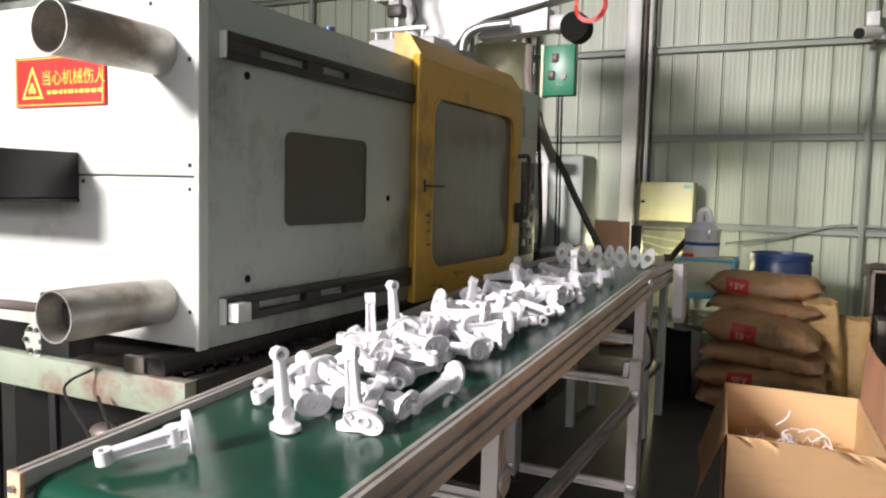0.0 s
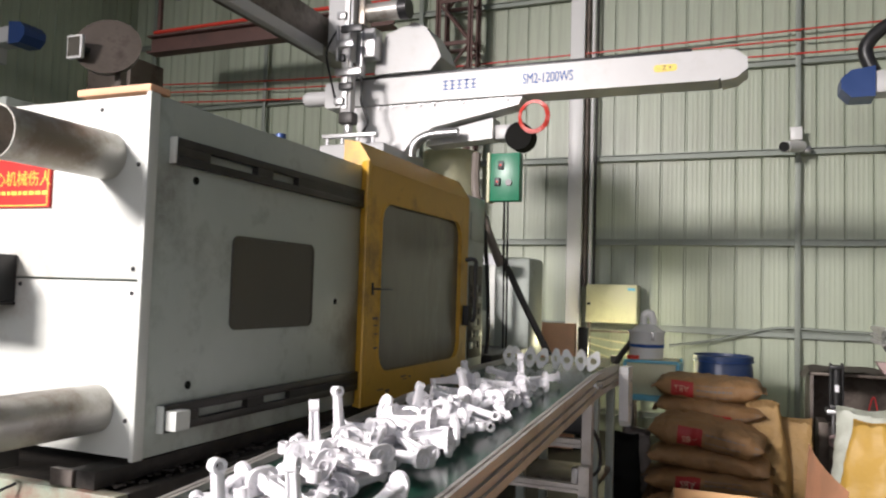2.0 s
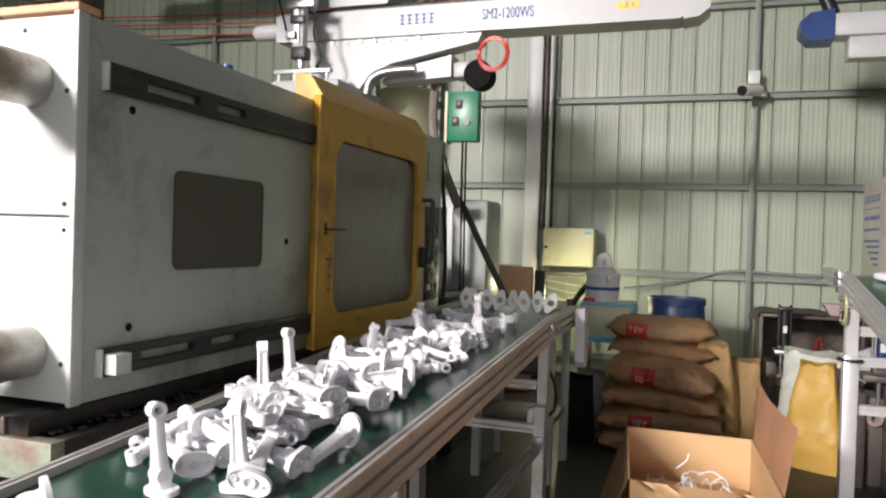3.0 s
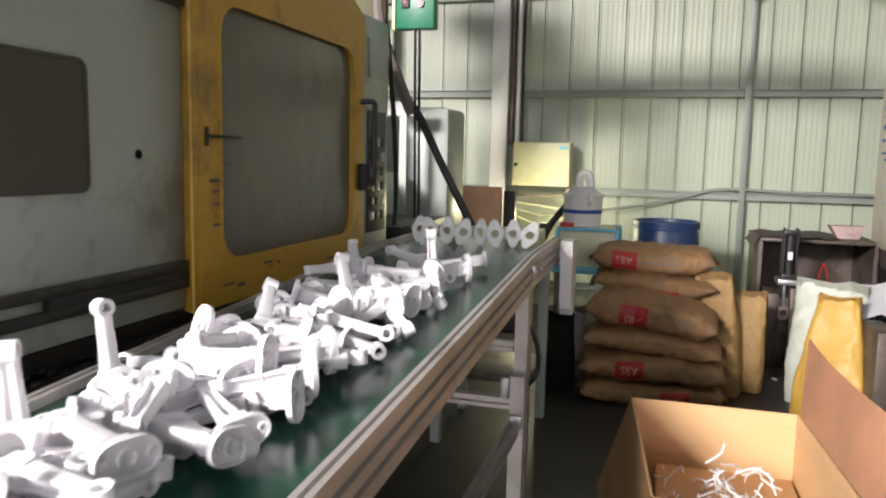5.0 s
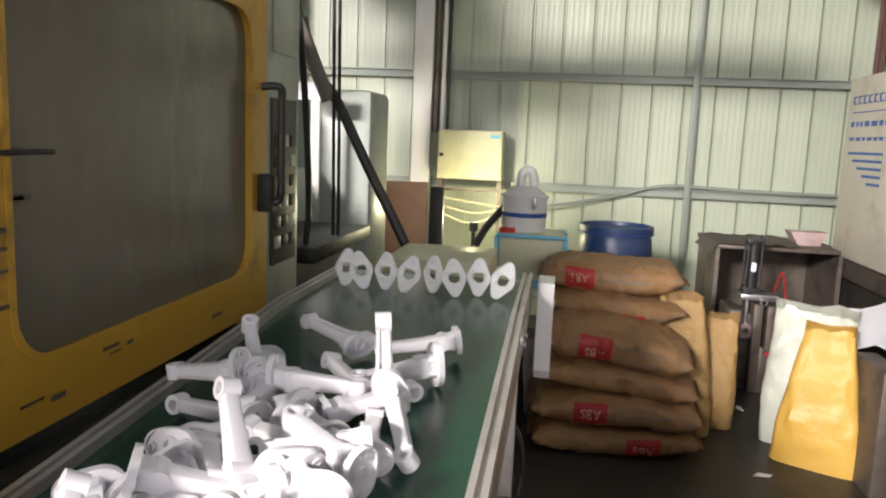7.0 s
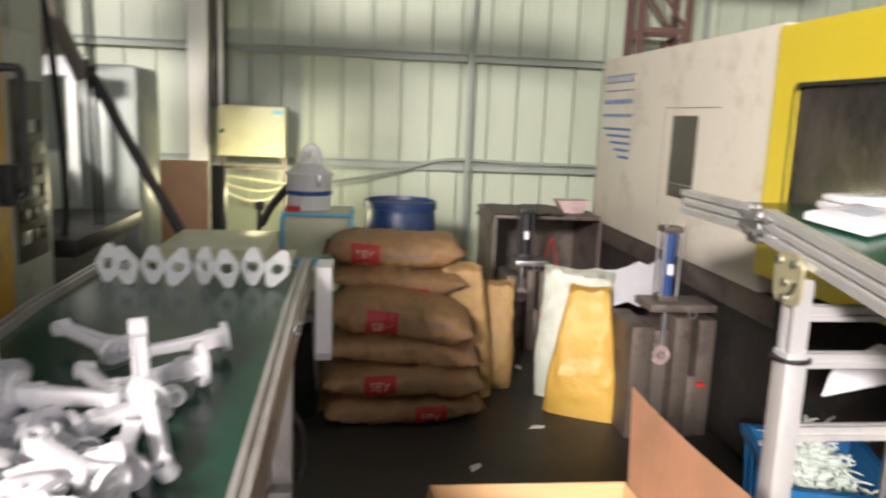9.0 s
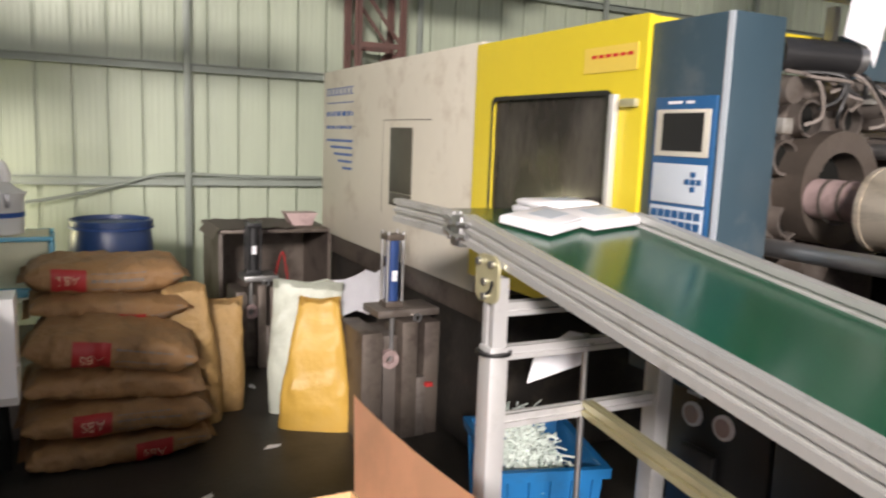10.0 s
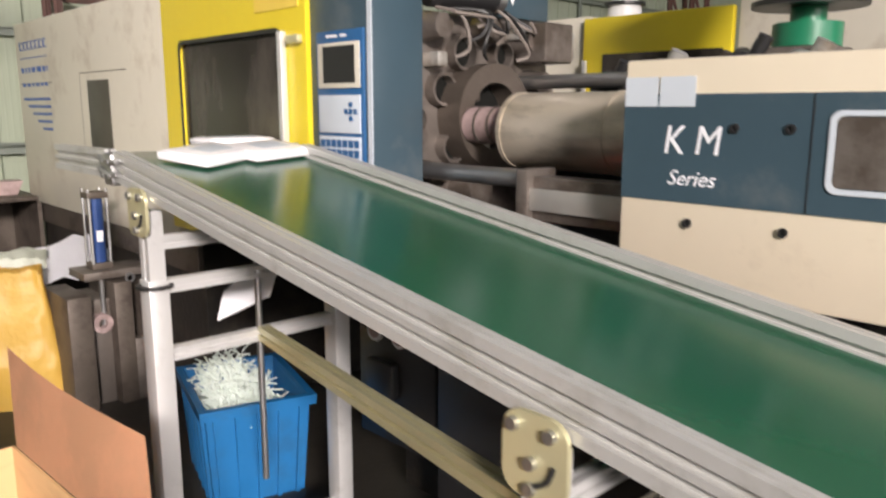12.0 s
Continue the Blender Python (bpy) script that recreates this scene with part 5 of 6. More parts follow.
def bracket(m, label="white plastic moulded bracket in the heap on the belt"):
    global n_br
    ob = tagged(new("bracket", ARM), label, "bracket", "brackets on the belt")
    for name, me in BR_PARTS:
        new(name, me).parent = ob
    ob.matrix_world = m
    n_br += 1
    return ob


UP = "white plastic bracket standing upright on its foot plate"
for x, y, z, rz in ((-0.305, 4.035, 0.0, -25), (-0.185, 4.10, 0.0, 10), (-0.385, 4.49, 0.02, 30), (-0.47, 4.76, 0.0, -20), (-0.19, 5.63, 0.0, 15)):
    bracket(pose(x, y, belt_z(y) + z + 0.004, 4, -3, rz), UP)


def laid(foot, head, spin, label="white plastic moulded bracket in the heap on the belt"):
    """A bracket lying from its foot towards its head; heights are over the belt."""
    a = Vector((foot[0], foot[1], belt_z(foot[1]) + foot[2]))
    b = Vector((head[0], head[1], belt_z(head[1]) + head[2]))
    d = (b - a).normalized()
    m = Matrix.Translation((a + b) / 2 - d * BL / 2) @ d.to_track_quat('Z', 'Y').to_matrix().to_4x4() @ pose(0, 0, 0, 0, 0, spin)
    low = min((m @ v).z - belt_z((m @ v).y) for v in BR_POINTS)
    return bracket(pose(0, 0, max(0.001 - low, 0)) @ m, label)


laid((-0.388, 3.868, 0.032), (-0.463, 3.748, 0.016), 85, "white plastic bracket lying alone on the bare belt")
laid((-0.150, 4.075, 0.030), (-0.185, 4.19, 0.06), 20, "white plastic bracket fallen with its foot plate forward")
laid((-0.415, 4.93, 0.075), (-0.37, 5.05, 0.02), 90, "white plastic bracket lying with its foot plate raised")
# the near half of the heap
for foot, head, spin in (((-0.42, 4.26, 0.05), (-0.442, 4.12, 0.02), 90), ((-0.095, 4.36, 0.04), (-0.118, 4.22, 0.016), 70), ((-0.13, 4.555, 0.05), (-0.26, 4.575, 0.05), 10),
                         ((-0.135, 4.74, 0.045), (-0.27, 4.735, 0.035), 95), ((-0.33, 4.20, 0.075), (-0.21, 4.17, 0.05), 180), ((-0.25, 4.30, 0.085), (-0.35, 4.40, 0.07), 120),
                         ((-0.18, 4.43, 0.085), (-0.30, 4.48, 0.09), 0), ((-0.145, 4.81, 0.055), (-0.235, 4.705, 0.06), 100)):
    laid(foot, head, spin)
# the far half, lying more scattered
for foot, head, spin in (((-0.12, 5.885, 0.038), (-0.24, 5.85, 0.025), 0), ((-0.13, 5.745, 0.035), (-0.24, 5.66, 0.03), 90), ((-0.29, 5.84, 0.03), (-0.41, 5.91, 0.045), 180),
                         ((-0.42, 5.60, 0.055), (-0.55, 5.64, 0.03), 90), ((-0.285, 5.30, 0.03), (-0.34, 5.38, 0.115), 20), ((-0.40, 5.62, 0.035), (-0.46, 5.73, 0.08), 90), ((-0.155, 5.35, 0.035), (-0.27, 5.43, 0.06), 85),
                         ((-0.215, 5.285, 0.055), (-0.12, 5.205, 0.012), 30), ((-0.165, 5.56, 0.05), (-0.12, 5.45, 0.012), 120), ((-0.24, 4.99, 0.075), (-0.125, 5.055, 0.02), 0)):
    laid(foot, head, spin)
for foot, head, spin in (((-0.245, 5.03, 0.085), (-0.12, 5.08, 0.045), 160), ((-0.245, 4.90, 0.02), (-0.12, 4.935, 0.025), 90), ((-0.20, 4.77, 0.085), (-0.33, 4.775, 0.08), 100),
                         ((-0.155, 4.91, 0.06), (-0.245, 4.80, 0.075), 95), ((-0.36, 5.04, 0.04), (-0.40, 5.15, 0.10), 30), ((-0.30, 5.52, 0.02), (-0.20, 5.43, 0.02), 40),
                         ((-0.40, 5.35, 0.03), (-0.29, 5.25, 0.03), 200), ((-0.36, 5.62, 0.025), (-0.24, 5.60, 0.03), 90), ((-0.45, 5.25, 0.04), (-0.38, 5.14, 0.03), 10)):
    laid(foot, head, spin)
# brackets buried under and between these
rng = random.Random(11)
for zc, count, gap, ya, yb in ((0.020, 46, 0.060, 4.12, 5.72), (0.048, 22, 0.075, 4.17, 5.4), (0.078, 8, 0.09, 4.25, 5.1)):
    done = tries = 0
    here = []
    while done < count and tries < 4000:
        tries += 1
        y = rng.uniform(ya, yb)
        shrink = (zc - 0.02) * 0.9
        x = rng.uniform(-0.43 + shrink, -0.17 - shrink)
        if any((x - a) ** 2 + (y - b) ** 2 < gap * gap for a, b in here):
            continue
        here.append((x, y))
        ang = rng.uniform(0, 360)
        tilt = 90 + rng.uniform(-9, 9) if zc < 0.03 else 90 + rng.uniform(-24, 20)
        m = pose(x, y, belt_z(y) + zc, 0, 0, ang) @ pose(0, 0, 0, tilt, rng.uniform(-15, 15) + rng.choice((0, 90, 180)) * (zc > 0.03), 0) @ pose(0, 0, -0.069)
        low = min((m @ v).z for v in BR_POINTS)
        m = pose(0, 0, max(belt_z(y) + 0.001 - low, 0) if zc > 0.03 else belt_z(y) + 0.001 - low) @ m
        bracket(m)
        done += 1


def flange_mesh():
    """An oval end plate with a square window, a collar and two screw holes, standing on its tip."""
    bm = B()
    outer, inner = [], []
    for cy, r, a0, a1 in ((0.036, 0.0145, 30, 150), (0.0, 0.031, 152, 208), (-0.036, 0.0145, 210, 330), (0.0, 0.031, 332, 388)):
        for k in range(9):
            a = radians(a0 + (a1 - a0) * k / 8)
            outer.append((r * math.cos(a), cy + r * math.sin(a)))
    for ox, oy in outer:
        q = 0.0145 / max(abs(ox), abs(oy))
        inner.append((q * ox, q * oy))
    frame_mesh(bm, outer, inner, pose(0, 0.003, 0, 90), 0.006)
    frame_mesh(bm, rrect(-0.019, 0.019, -0.019, 0.019, 0.006, 4), rrect(-0.0145, 0.0145, -0.0145, 0.0145, 0.002, 4), pose(0, -0.003, 0, 90), 0.008)
    for s in (-1, 1):
        ring(bm, (0, -0.006, s * 0.038), (0, 0.004, s * 0.038), 0.008, 0.0045, 12)
    frame_mesh(bm, [(x * 0.97, y * 0.97) for x, y in outer], [(x * 0.88, y * 0.88) for x, y in outer], pose(0, -0.003, 0, 90), 0.003)
    return mesh_of("end_flange", bm, M_PART2)


FL = flange_mesh()
for k, (x, y, rz, lean) in enumerate(((-0.485, 6.42, 35, 4), (-0.437, 6.39, 8, -12), (-0.372, 6.40, -8, 3), (-0.308, 6.38, 20, 18), (-0.246, 6.40, -30, 5), (-0.188, 6.37, 5, -6), (-0.128, 6.40, -6, 2), (-0.065, 6.375, 15, 24))):
    ob = tagged(new("end_flange", FL), "translucent white oval end flange standing on its rim", "flange", "flanges in a row")
    ob.matrix_world = pose(x, y, belt_z(6.4) + 0.0515, 3, lean, rz)

# ---- sacks of granulate ----


def sack_point(s, t, L, D, T, seed, off=0.0):
    """s along the length, t round the girth, both -1..1; t = 0 is the front edge."""
    pinch = max(0.0, 1 - abs(s) ** 4.2) ** 0.6
    c = T / 2 * (0.16 + 0.88 * pinch)
    b = D / 2 * (1 - 0.05 * abs(s) ** 3)
    a = math.pi * t
    cy, sz = math.cos(a), math.sin(a)
    e = 0.70
    y = -b * math.copysign(abs(cy) ** e, cy)
    z = c * math.copysign(abs(sz) ** e, sz)
    nv = Vector((s * 3.1 + seed, y * 7, z * 7 + seed * 2))
    wob = 0.017 * noise.noise(nv) + 0.012 * noise.noise(nv * 2.3) + 0.014 * (abs(noise.noise(Vector((s * 11 + seed, y * 9, z * 16)))) - 0.2) * (0.5 + s * s) - 0.010 * max(0.0, 1 - abs(s + 0.5 * t - 0.3 * math.sin(seed)) * 9)
    out = Vector((0, y / (b + 1e-6), z / (c + 1e-6))).normalized()
    sag = -0.012 * math.cos(s * 2.2 + seed)
    return Vector((L / 2 * s, y, z + sag)) + out * (wob + off)


def sack(x, y, z, L, D, T, rz, seed, label, label_box=None, text=True, prints=True, tilt=0.0):
    bm = B()
    nu, nv = 52, 44
    grid = [[bm.verts.new(sack_point(-1 + 2 * i / nu, -1 + 2 * j / nv, L, D, T, seed)) for j in range(nv)] for i in range(nu + 1)]
    for i in range(nu):
        for j in range(nv):
            bm.faces.new((grid[i][j], grid[i + 1][j], grid[i + 1][(j + 1) % nv], grid[i][(j + 1) % nv]))
    for g in (grid[0][::-1], grid[-1]):
        bm.faces.new(g)
    t = thing("granulate_sack", label, "sack", "sacks in the stack")
    part("sack_body", bm, M_SACK, t)
    for e in (-1, 1):
        sb = B()
        g = [[sb.verts.new(Vector((L / 2 * e + e * w, y, -0.012 * math.cos(2.2 + seed) + 0.008 * math.sin(y * 18 + seed + 3 * e) - 0.25 * w))) for w in (-0.004, 0.028)] for y in [D * 0.44 * (k / 8 - 1) for k in range(0, 17)]]
        for k in range(16):
            sb.faces.new((g[k][0], g[k + 1][0], g[k + 1][1], g[k][1]))
        bmesh.ops.solidify(sb, geom=sb.faces[:], thickness=0.005)
        part("sewn_seam", sb, M_SACK, t)

    def patch(name, s0, s1, t0, t1, material, ni=8, nj=6, off=0.0025):
        b2 = B()
        g = [[b2.verts.new(sack_point(s0 + (s1 - s0) * i / ni, t0 + (t1 - t0) * j / nj, L, D, T, seed, off)) for j in range(nj + 1)] for i in range(ni + 1)]
        for i in range(ni):
            for j in range(nj):
                b2.faces.new((g[i][j], g[i + 1][j], g[i + 1][j + 1], g[i][j + 1]))
        return part(name, b2, material, t)

    if label_box:
        s0, s1, t0, t1 = label_box
        p = patch("red_label", s0, s1, t0, t1, M_RED)
        if text:
            cu = bpy.data.curves.new("t", 'FONT')
            cu.body, cu.size, cu.align_x, cu.align_y = "ABS", 1.0, 'CENTER', 'CENTER'
            tmp = new("t", cu)
            bpy.context.view_layer.update()
            me = bpy.data.meshes.new_from_object(tmp.evaluated_get(bpy.context.evaluated_depsgraph_get()))
            bpy.data.objects.remove(tmp)
            sm, tm, sw, th = (s0 + s1) / 2, (t0 + t1) / 2, (s1 - s0) * 0.36, (t1 - t0) * 0.36
            for v in me.vertices:
                v.co = sack_point(sm - v.co.x * sw, tm - v.co.y * th * 1.2, L, D, T, seed, 0.0038)
            me.materials.clear()
            me.materials.append(M_PALELET)
            o = new("label_text", me)
            o.parent = p
        if prints:
            rr = random.Random(seed)
            for row in range(3):
                tt = t0 + (t1 - t0) * (0.15 + 0.3 * row)
                s = s1 + 0.06
                k = 0
                while s < 0.78 and k < 9:
                    w = rr.uniform(0.025, 0.08)
                    patch("faint_print", s, s + w, tt, tt + 0.02, M_HOSE, 2, 1, 0.0022)
                    s += w + 0.02
                    k += 1
        for k in range(3):
            patch("barcode_bar", 0.84, 0.93, -0.12 + 0.07 * k, -0.095 + 0.07 * k, M_HOSE, 2, 1, 0.0022)
    t.matrix_world = pose(x, y, z, 0, tilt, rz)
    return t


SK = "brown kraft paper sack of plastic granulate with a red printed label"
sack(0.365, 8.00, 0.066, 0.72, 0.50, 0.135, 1, 1.0, "brown kraft sack with red label at the foot of the stack", (0.14, 0.55, -0.17, 0.10))
sack(0.372, 8.01, 0.187, 0.735, 0.50, 0.145, -2, 2.0, SK, (-0.49, -0.09, -0.13, 0.17), tilt=2)
sack(0.375, 8.08, 0.313, 0.71, 0.50, 0.15, -3, 3.0, "brown kraft paper sack of granulate lying label down", tilt=4)
sack(0.365, 8.08, 0.465, 0.68, 0.52, 0.20, -4, 4.0, "bulging brown kraft paper sack with a red printed label", (-0.47, -0.04, -0.20, 0.10), tilt=5)
sack(0.350, 8.33, 0.600, 0.66, 0.46, 0.125, 2, 5.0, SK, (0.02, 0.42, -0.17, -0.03), text=False)
sack(0.345, 8.42, 0.725, 0.68, 0.46, 0.165, 0, 6.0, "brown kraft sack with red label on top of the stack", (-0.68, -0.26, -0.14, 0.16))


def standing_bag(name, x, y, w, d, h, rz, seed, material, label, open_top=True, lean=0.0, taper=0.85):
    """A soft bag on its bottom: bulging sides, creases and a ragged, pinched mouth."""
    bm = B()
    nu, nv = 26, 40
    rows = []
    for i in range(nu + 1):
        f = i / nu
        ww = w / 2 * (1 - (1 - taper) * f) * (1 + 0.05 * math.sin(math.pi * f * 1.3) + 0.05 * max(0.0, (f - 0.8) / 0.2))
        dd = d / 2 * (1.0 - 0.9 * f ** 1.6) * (0.86 + 0.2 * math.sin(math.pi * min(1, f * 1.2)))
        row = []
        for j in range(nv):
            a = 2 * math.pi * j / nv
            c, s = math.cos(a), math.sin(a)
            px, py = ww * math.copysign(abs(c) ** 0.42, c), dd * math.copysign(abs(s) ** 0.6, s)
            q = Vector((px * 5 + seed, py * 3 + seed, f * 2.2))
            crease = abs(noise.noise(q * 1.6)) * 0.042 + abs(noise.noise(q * 3.7 + Vector((3, 1, 2)))) * 0.022 - 0.016
            edge = min(1.0, 4 * f)
            px += math.copysign(0.35 * crease * edge, px)
            py += math.copysign(crease * edge, py)
            z = h * f + (0.035 * noise.noise(Vector((px * 9, seed, 0))) if i >= nu - 1 else 0)
            row.append(bm.verts.new((px + lean * f * f, py - 0.4 * d * (1 - f) * 0.0, max(z, 0))))
        rows.append(row)
    for i in range(nu):
        for j in range(nv):
            bm.faces.new((rows[i][j], rows[i][(j + 1) % nv], rows[i + 1][(j + 1) % nv], rows[i + 1][j]))
    bm.faces.new(rows[0][::-1])
    bm.faces.new(rows[-1])
    top = [tuple(v.co) for v in rows[-1]]
    ob = thing(name, label, "bag", "standing bags")
    part("bag_body", bm, material, ob)
    hem = B()
    lo_r, hi_r = [], []
    for dz, keep in ((-0.035, lo_r), (0.006, hi_r)):
        for x_, y_, z_ in top:
            keep.append(hem.verts.new((x_ * 1.015, y_ + math.copysign(0.004, y_), z_ + dz)))
    for j in range(nv):
        hem.faces.new((lo_r[j], lo_r[(j + 1) % nv], hi_r[(j + 1) % nv], hi_r[j]))
    bmesh.ops.solidify(hem, geom=hem.faces[:], thickness=0.002)
    part("hem", hem, material, ob)
    ob.matrix_world = pose(x, y, 0, 0, 0, rz)
    return ob


standing_bag("tan_sack", 0.72, 8.24, 0.28, 0.26, 0.66, -12, 1.3, M_TAN, "slumped tan woven sack standing behind the stack", taper=0.7, lean=-0.04)
standing_bag("tan_sack", 0.88, 8.36, 0.22, 0.24, 0.56, -8, 2.3, M_TAN, "tan paper sack standing upright on the floor", taper=0.9)
standing_bag("yellow_bag", 1.265, 7.93, 0.38, 0.22, 0.63, -28, 3.3, M_YBAG, "yellow woven plastic bag standing on the floor", taper=0.5, lean=0.0)
standing_bag("pale_bag", 1.27, 8.14, 0.38, 0.16, 0.68, -22, 4.3, M_GBAG, "pale grey-green woven bag behind the yellow one", taper=0.9)
bm = B()
for i in range(9):
    for j in range(5):
        bm.verts.new((1.22 + 0.062 * i, 7.98 + 0.05 * j + 0.02 * math.sin(i), 0.50 + 0.035 * j + 0.01 * i + 0.045 * noise.noise(Vector((i * 0.9, j * 0.8, 3)))))
bm.verts.ensure_lookup_table()
for i in range(8):
    for j in range(4):
        bm.faces.new((bm.verts[i * 5 + j], bm.verts[i * 5 + j + 1], bm.verts[i * 5 + j + 6], bm.verts[i * 5 + j + 5]))
bmesh.ops.solidify(bm, geom=bm.faces[:], thickness=0.004)
solid("film_sheet", bm, M_PAPER, "crumpled white plastic film draped over the bags", "film")

# ---- carton in the aisle ----
carton = thing("carton", "open cardboard carton with scrap runners inside", "box")
cz = 0.55
part("carton_wall", bx(0.315, 0.80, 6.145, 6.151, 0.004, cz), M_CARD, carton)
part("carton_wall", bx(0.385, 0.845, 5.425, 5.431, 0.004, cz), M_CARD, carton)
bm = B()
prism(bm, [(0.315, 6.15), (0.321, 6.15), (0.391, 5.425), (0.385, 5.425)], pose(0, 0, 0.004), cz - 0.004)
part("carton_wall", bm, M_CARD, carton)
bm = B()
prism(bm, [(0.795, 6.15), (0.801, 6.15), (0.846, 5.425), (0.840, 5.425)], pose(0, 0, 0.004), cz - 0.004)
part("carton_wall", bm, M_CARD, carton)
bm = B()
prism(bm, [(0.32, 6.14), (0.79, 6.14), (0.84, 5.43), (0.39, 5.43)], pose(0, 0, 0.004), 0.006)
part("carton_bottom", bm, M_CARD, carton)


def flap(pts, material, label=""):
    """A cardboard flap through four corners, 5 mm thick, a little bowed."""
    bm = B()
    a, b, c, e = [Vector(p) for p in pts]
    nrm = (b - a).cross(e - a).normalized()
    g = []
    for i in range(7):
        for j in range(7):
            u, v = i / 6, j / 6
            p = (a * (1 - u) + b * u) * (1 - v) + (e * (1 - u) + c * u) * v
            g.append(bm.verts.new(p + nrm * 0.02 * math.sin(math.pi * u) * v))
    for i in range(6):
        for j in range(6):
            bm.faces.new((g[i * 7 + j], g[i * 7 + j + 1], g[i * 7 + j + 8], g[i * 7 + j + 7]))
    bmesh.ops.solidify(bm, geom=bm.faces[:], thickness=0.005)
    part("carton_flap", bm, material, carton, label)


flap(((0.315, 6.15, cz), (0.385, 5.425, cz), (0.28, 5.46, 0.26), (0.225, 6.10, 0.27)), M_CARD)
flap(((0.803, 6.14, cz), (0.848, 5.44, cz), (0.895, 5.58, 0.735), (0.822, 6.21, 0.775)), M_CARDOUT, "raised cardboard flap")
flap(((0.392, 5.424, cz), (0.842, 5.424, cz), (0.84, 5.30, 0.33), (0.40, 5.30, 0.33)), M_CARD)


def runner_scrap(bm, cx, cy, cz0, rx, ry, rz, n, rr, length=0.07):
    for _ in range(n):
        p = Vector((cx + rr.uniform(-rx, rx), cy + rr.uniform(-ry, ry), cz0 + rr.uniform(0, rz)))
        dd = Vector((rr.uniform(-1, 1), rr.uniform(-1, 1), rr.uniform(-0.5, 0.9))).normalized() * rr.uniform(0.4, 1) * length
        bend = Vector((rr.uniform(-1, 1), rr.uniform(-1, 1), rr.uniform(0, 1))) * 0.02
        tube(bm, [p, p + dd * 0.5 + bend, p + dd], 0.0028, 5)


bm = B()
runner_scrap(bm, 0.58, 5.8, 0.36, 0.16, 0.25, 0.04, 60, random.Random(3))
runner_scrap(bm, 0.6, 5.85, 0.40, 0.08, 0.1, 0.1, 14, random.Random(4), 0.1)
solid("runner_heap", bm, M_PART, "heap of white plastic runners in the carton", "scrap", kind="stuff")
solid("carton_filling", bx(0.40, 0.79, 5.45, 6.12, 0.011, 0.36, bev=0.01), M_CARD, "folded cardboard filling in the carton", "cardboard")

# ---- blue crate with scrap under the second conveyor ----


def crate(x0, x1, y0, y1, h):
    t = thing("blue_crate", "blue ribbed plastic crate full of scrap runners", "crate")
    e = 0.02
    for a in ((x0 + e, x1 - e, y0 + e, y0 + e + 0.006), (x0 + e, x1 - e, y1 - e - 0.006, y1 - e)):
        part("crate_wall", bx(a[0], a[1], a[2], a[3], 0.0, h - 0.02), M_CRATE, t)
    for a in ((x0 + e, x0 + e + 0.006), (x1 - e - 0.006, x1 - e)):
        part("crate_wall", bx(a[0], a[1], y0 + e + 0.007, y1 - e - 0.007, 0.0, h - 0.02), M_CRATE, t)
    part("crate_bottom", bx(x0 + 0.03, x1 - 0.03, y0 + 0.03, y1 - 0.03, 0.004, 0.012), M_CRATE, t)
    bm = B()
    o = [(x0, y0), (x1, y0), (x1, y1), (x0, y1)]
    i = [(x0 + 0.025, y0 + 0.025), (x1 - 0.025, y0 + 0.025), (x1 - 0.025, y1 - 0.025), (x0 + 0.025, y1 - 0.025)]
    frame_mesh(bm, o, i, pose(0, 0, h - 0.035), 0.035)
    part("crate_rim", bm, M_CRATE, t)
    for k in range(6):
        y = y0 + 0.05 + (y1 - y0 - 0.1) * k / 5
        part("rib", bx(x0 + 0.006, x0 + 0.0195, y - 0.008, y + 0.008, 0.0, h - 0.036), M_CRATE, t)
    for k in range(5):
        x = x0 + 0.05 + (x1 - x0 - 0.1) * k / 4
        part("rib", bx(x - 0.008, x + 0.008, y0 + 0.006, y0 + 0.0195, 0.0, h - 0.036), M_CRATE, t)
    for ob in t.children:
        for v in ob.data.vertices:
            k = 0.88 + 0.12 * v.co.z / h
            v.co.x, v.co.y = v.co.x * k, v.co.y * k
    return t


CR = pose(1.65, 6.63, 0, 0, 0, -16)
crate(-0.195, 0.20, -0.255, 0.255, 0.365).matrix_world = CR
solid("crate_filling", bx(-0.135, 0.135, -0.20, 0.20, 0.10, 0.26), M_SPRUE, "packed runner scrap in the crate", "scrap", kind="stuff").matrix_world = CR
bm = B()
runner_scrap(bm, -0.01, 0, 0.265, 0.11, 0.17, 0.06, 320, random.Random(8), 0.09)
runner_scrap(bm, -0.05, 0.03, 0.32, 0.08, 0.13, 0.10, 220, random.Random(9), 0.09)
solid("runner_heap", bm, M_SPRUE, "tangled pale green-white runners heaped in the crate", "scrap", kind="stuff").matrix_world = CR
bm = B()
prism(bm, [(0, 0), (0.16, 0.07), (0.19, 0.16), (0.12, 0.17), (0.02, 0.09)], pose(1.43, 6.35, 0.69, 78, 0, -35), 0.003)
solid("white_sheet", bm, M_PAPER, "white sheet of card tucked under the conveyor", "sheet")

# ---- back corner: switch box, drum, hopper loader, bench ----
eb = thing("switch_box", "cream wall-mounted switch box with a lock", "electrical box")
part("box_body", bx(-0.865, -0.38, 10.145, 10.37, 1.075, 1.44, bev=0.004), M_CREAM, eb)
part("box_door", bx(-0.86, -0.385, 10.135, 10.144, 1.08, 1.435, bev=0.003), M_CREAM, eb)
part("lock", bx(-0.85, -0.82, 10.128, 10.134, 1.24, 1.265), M_BLACK, eb)
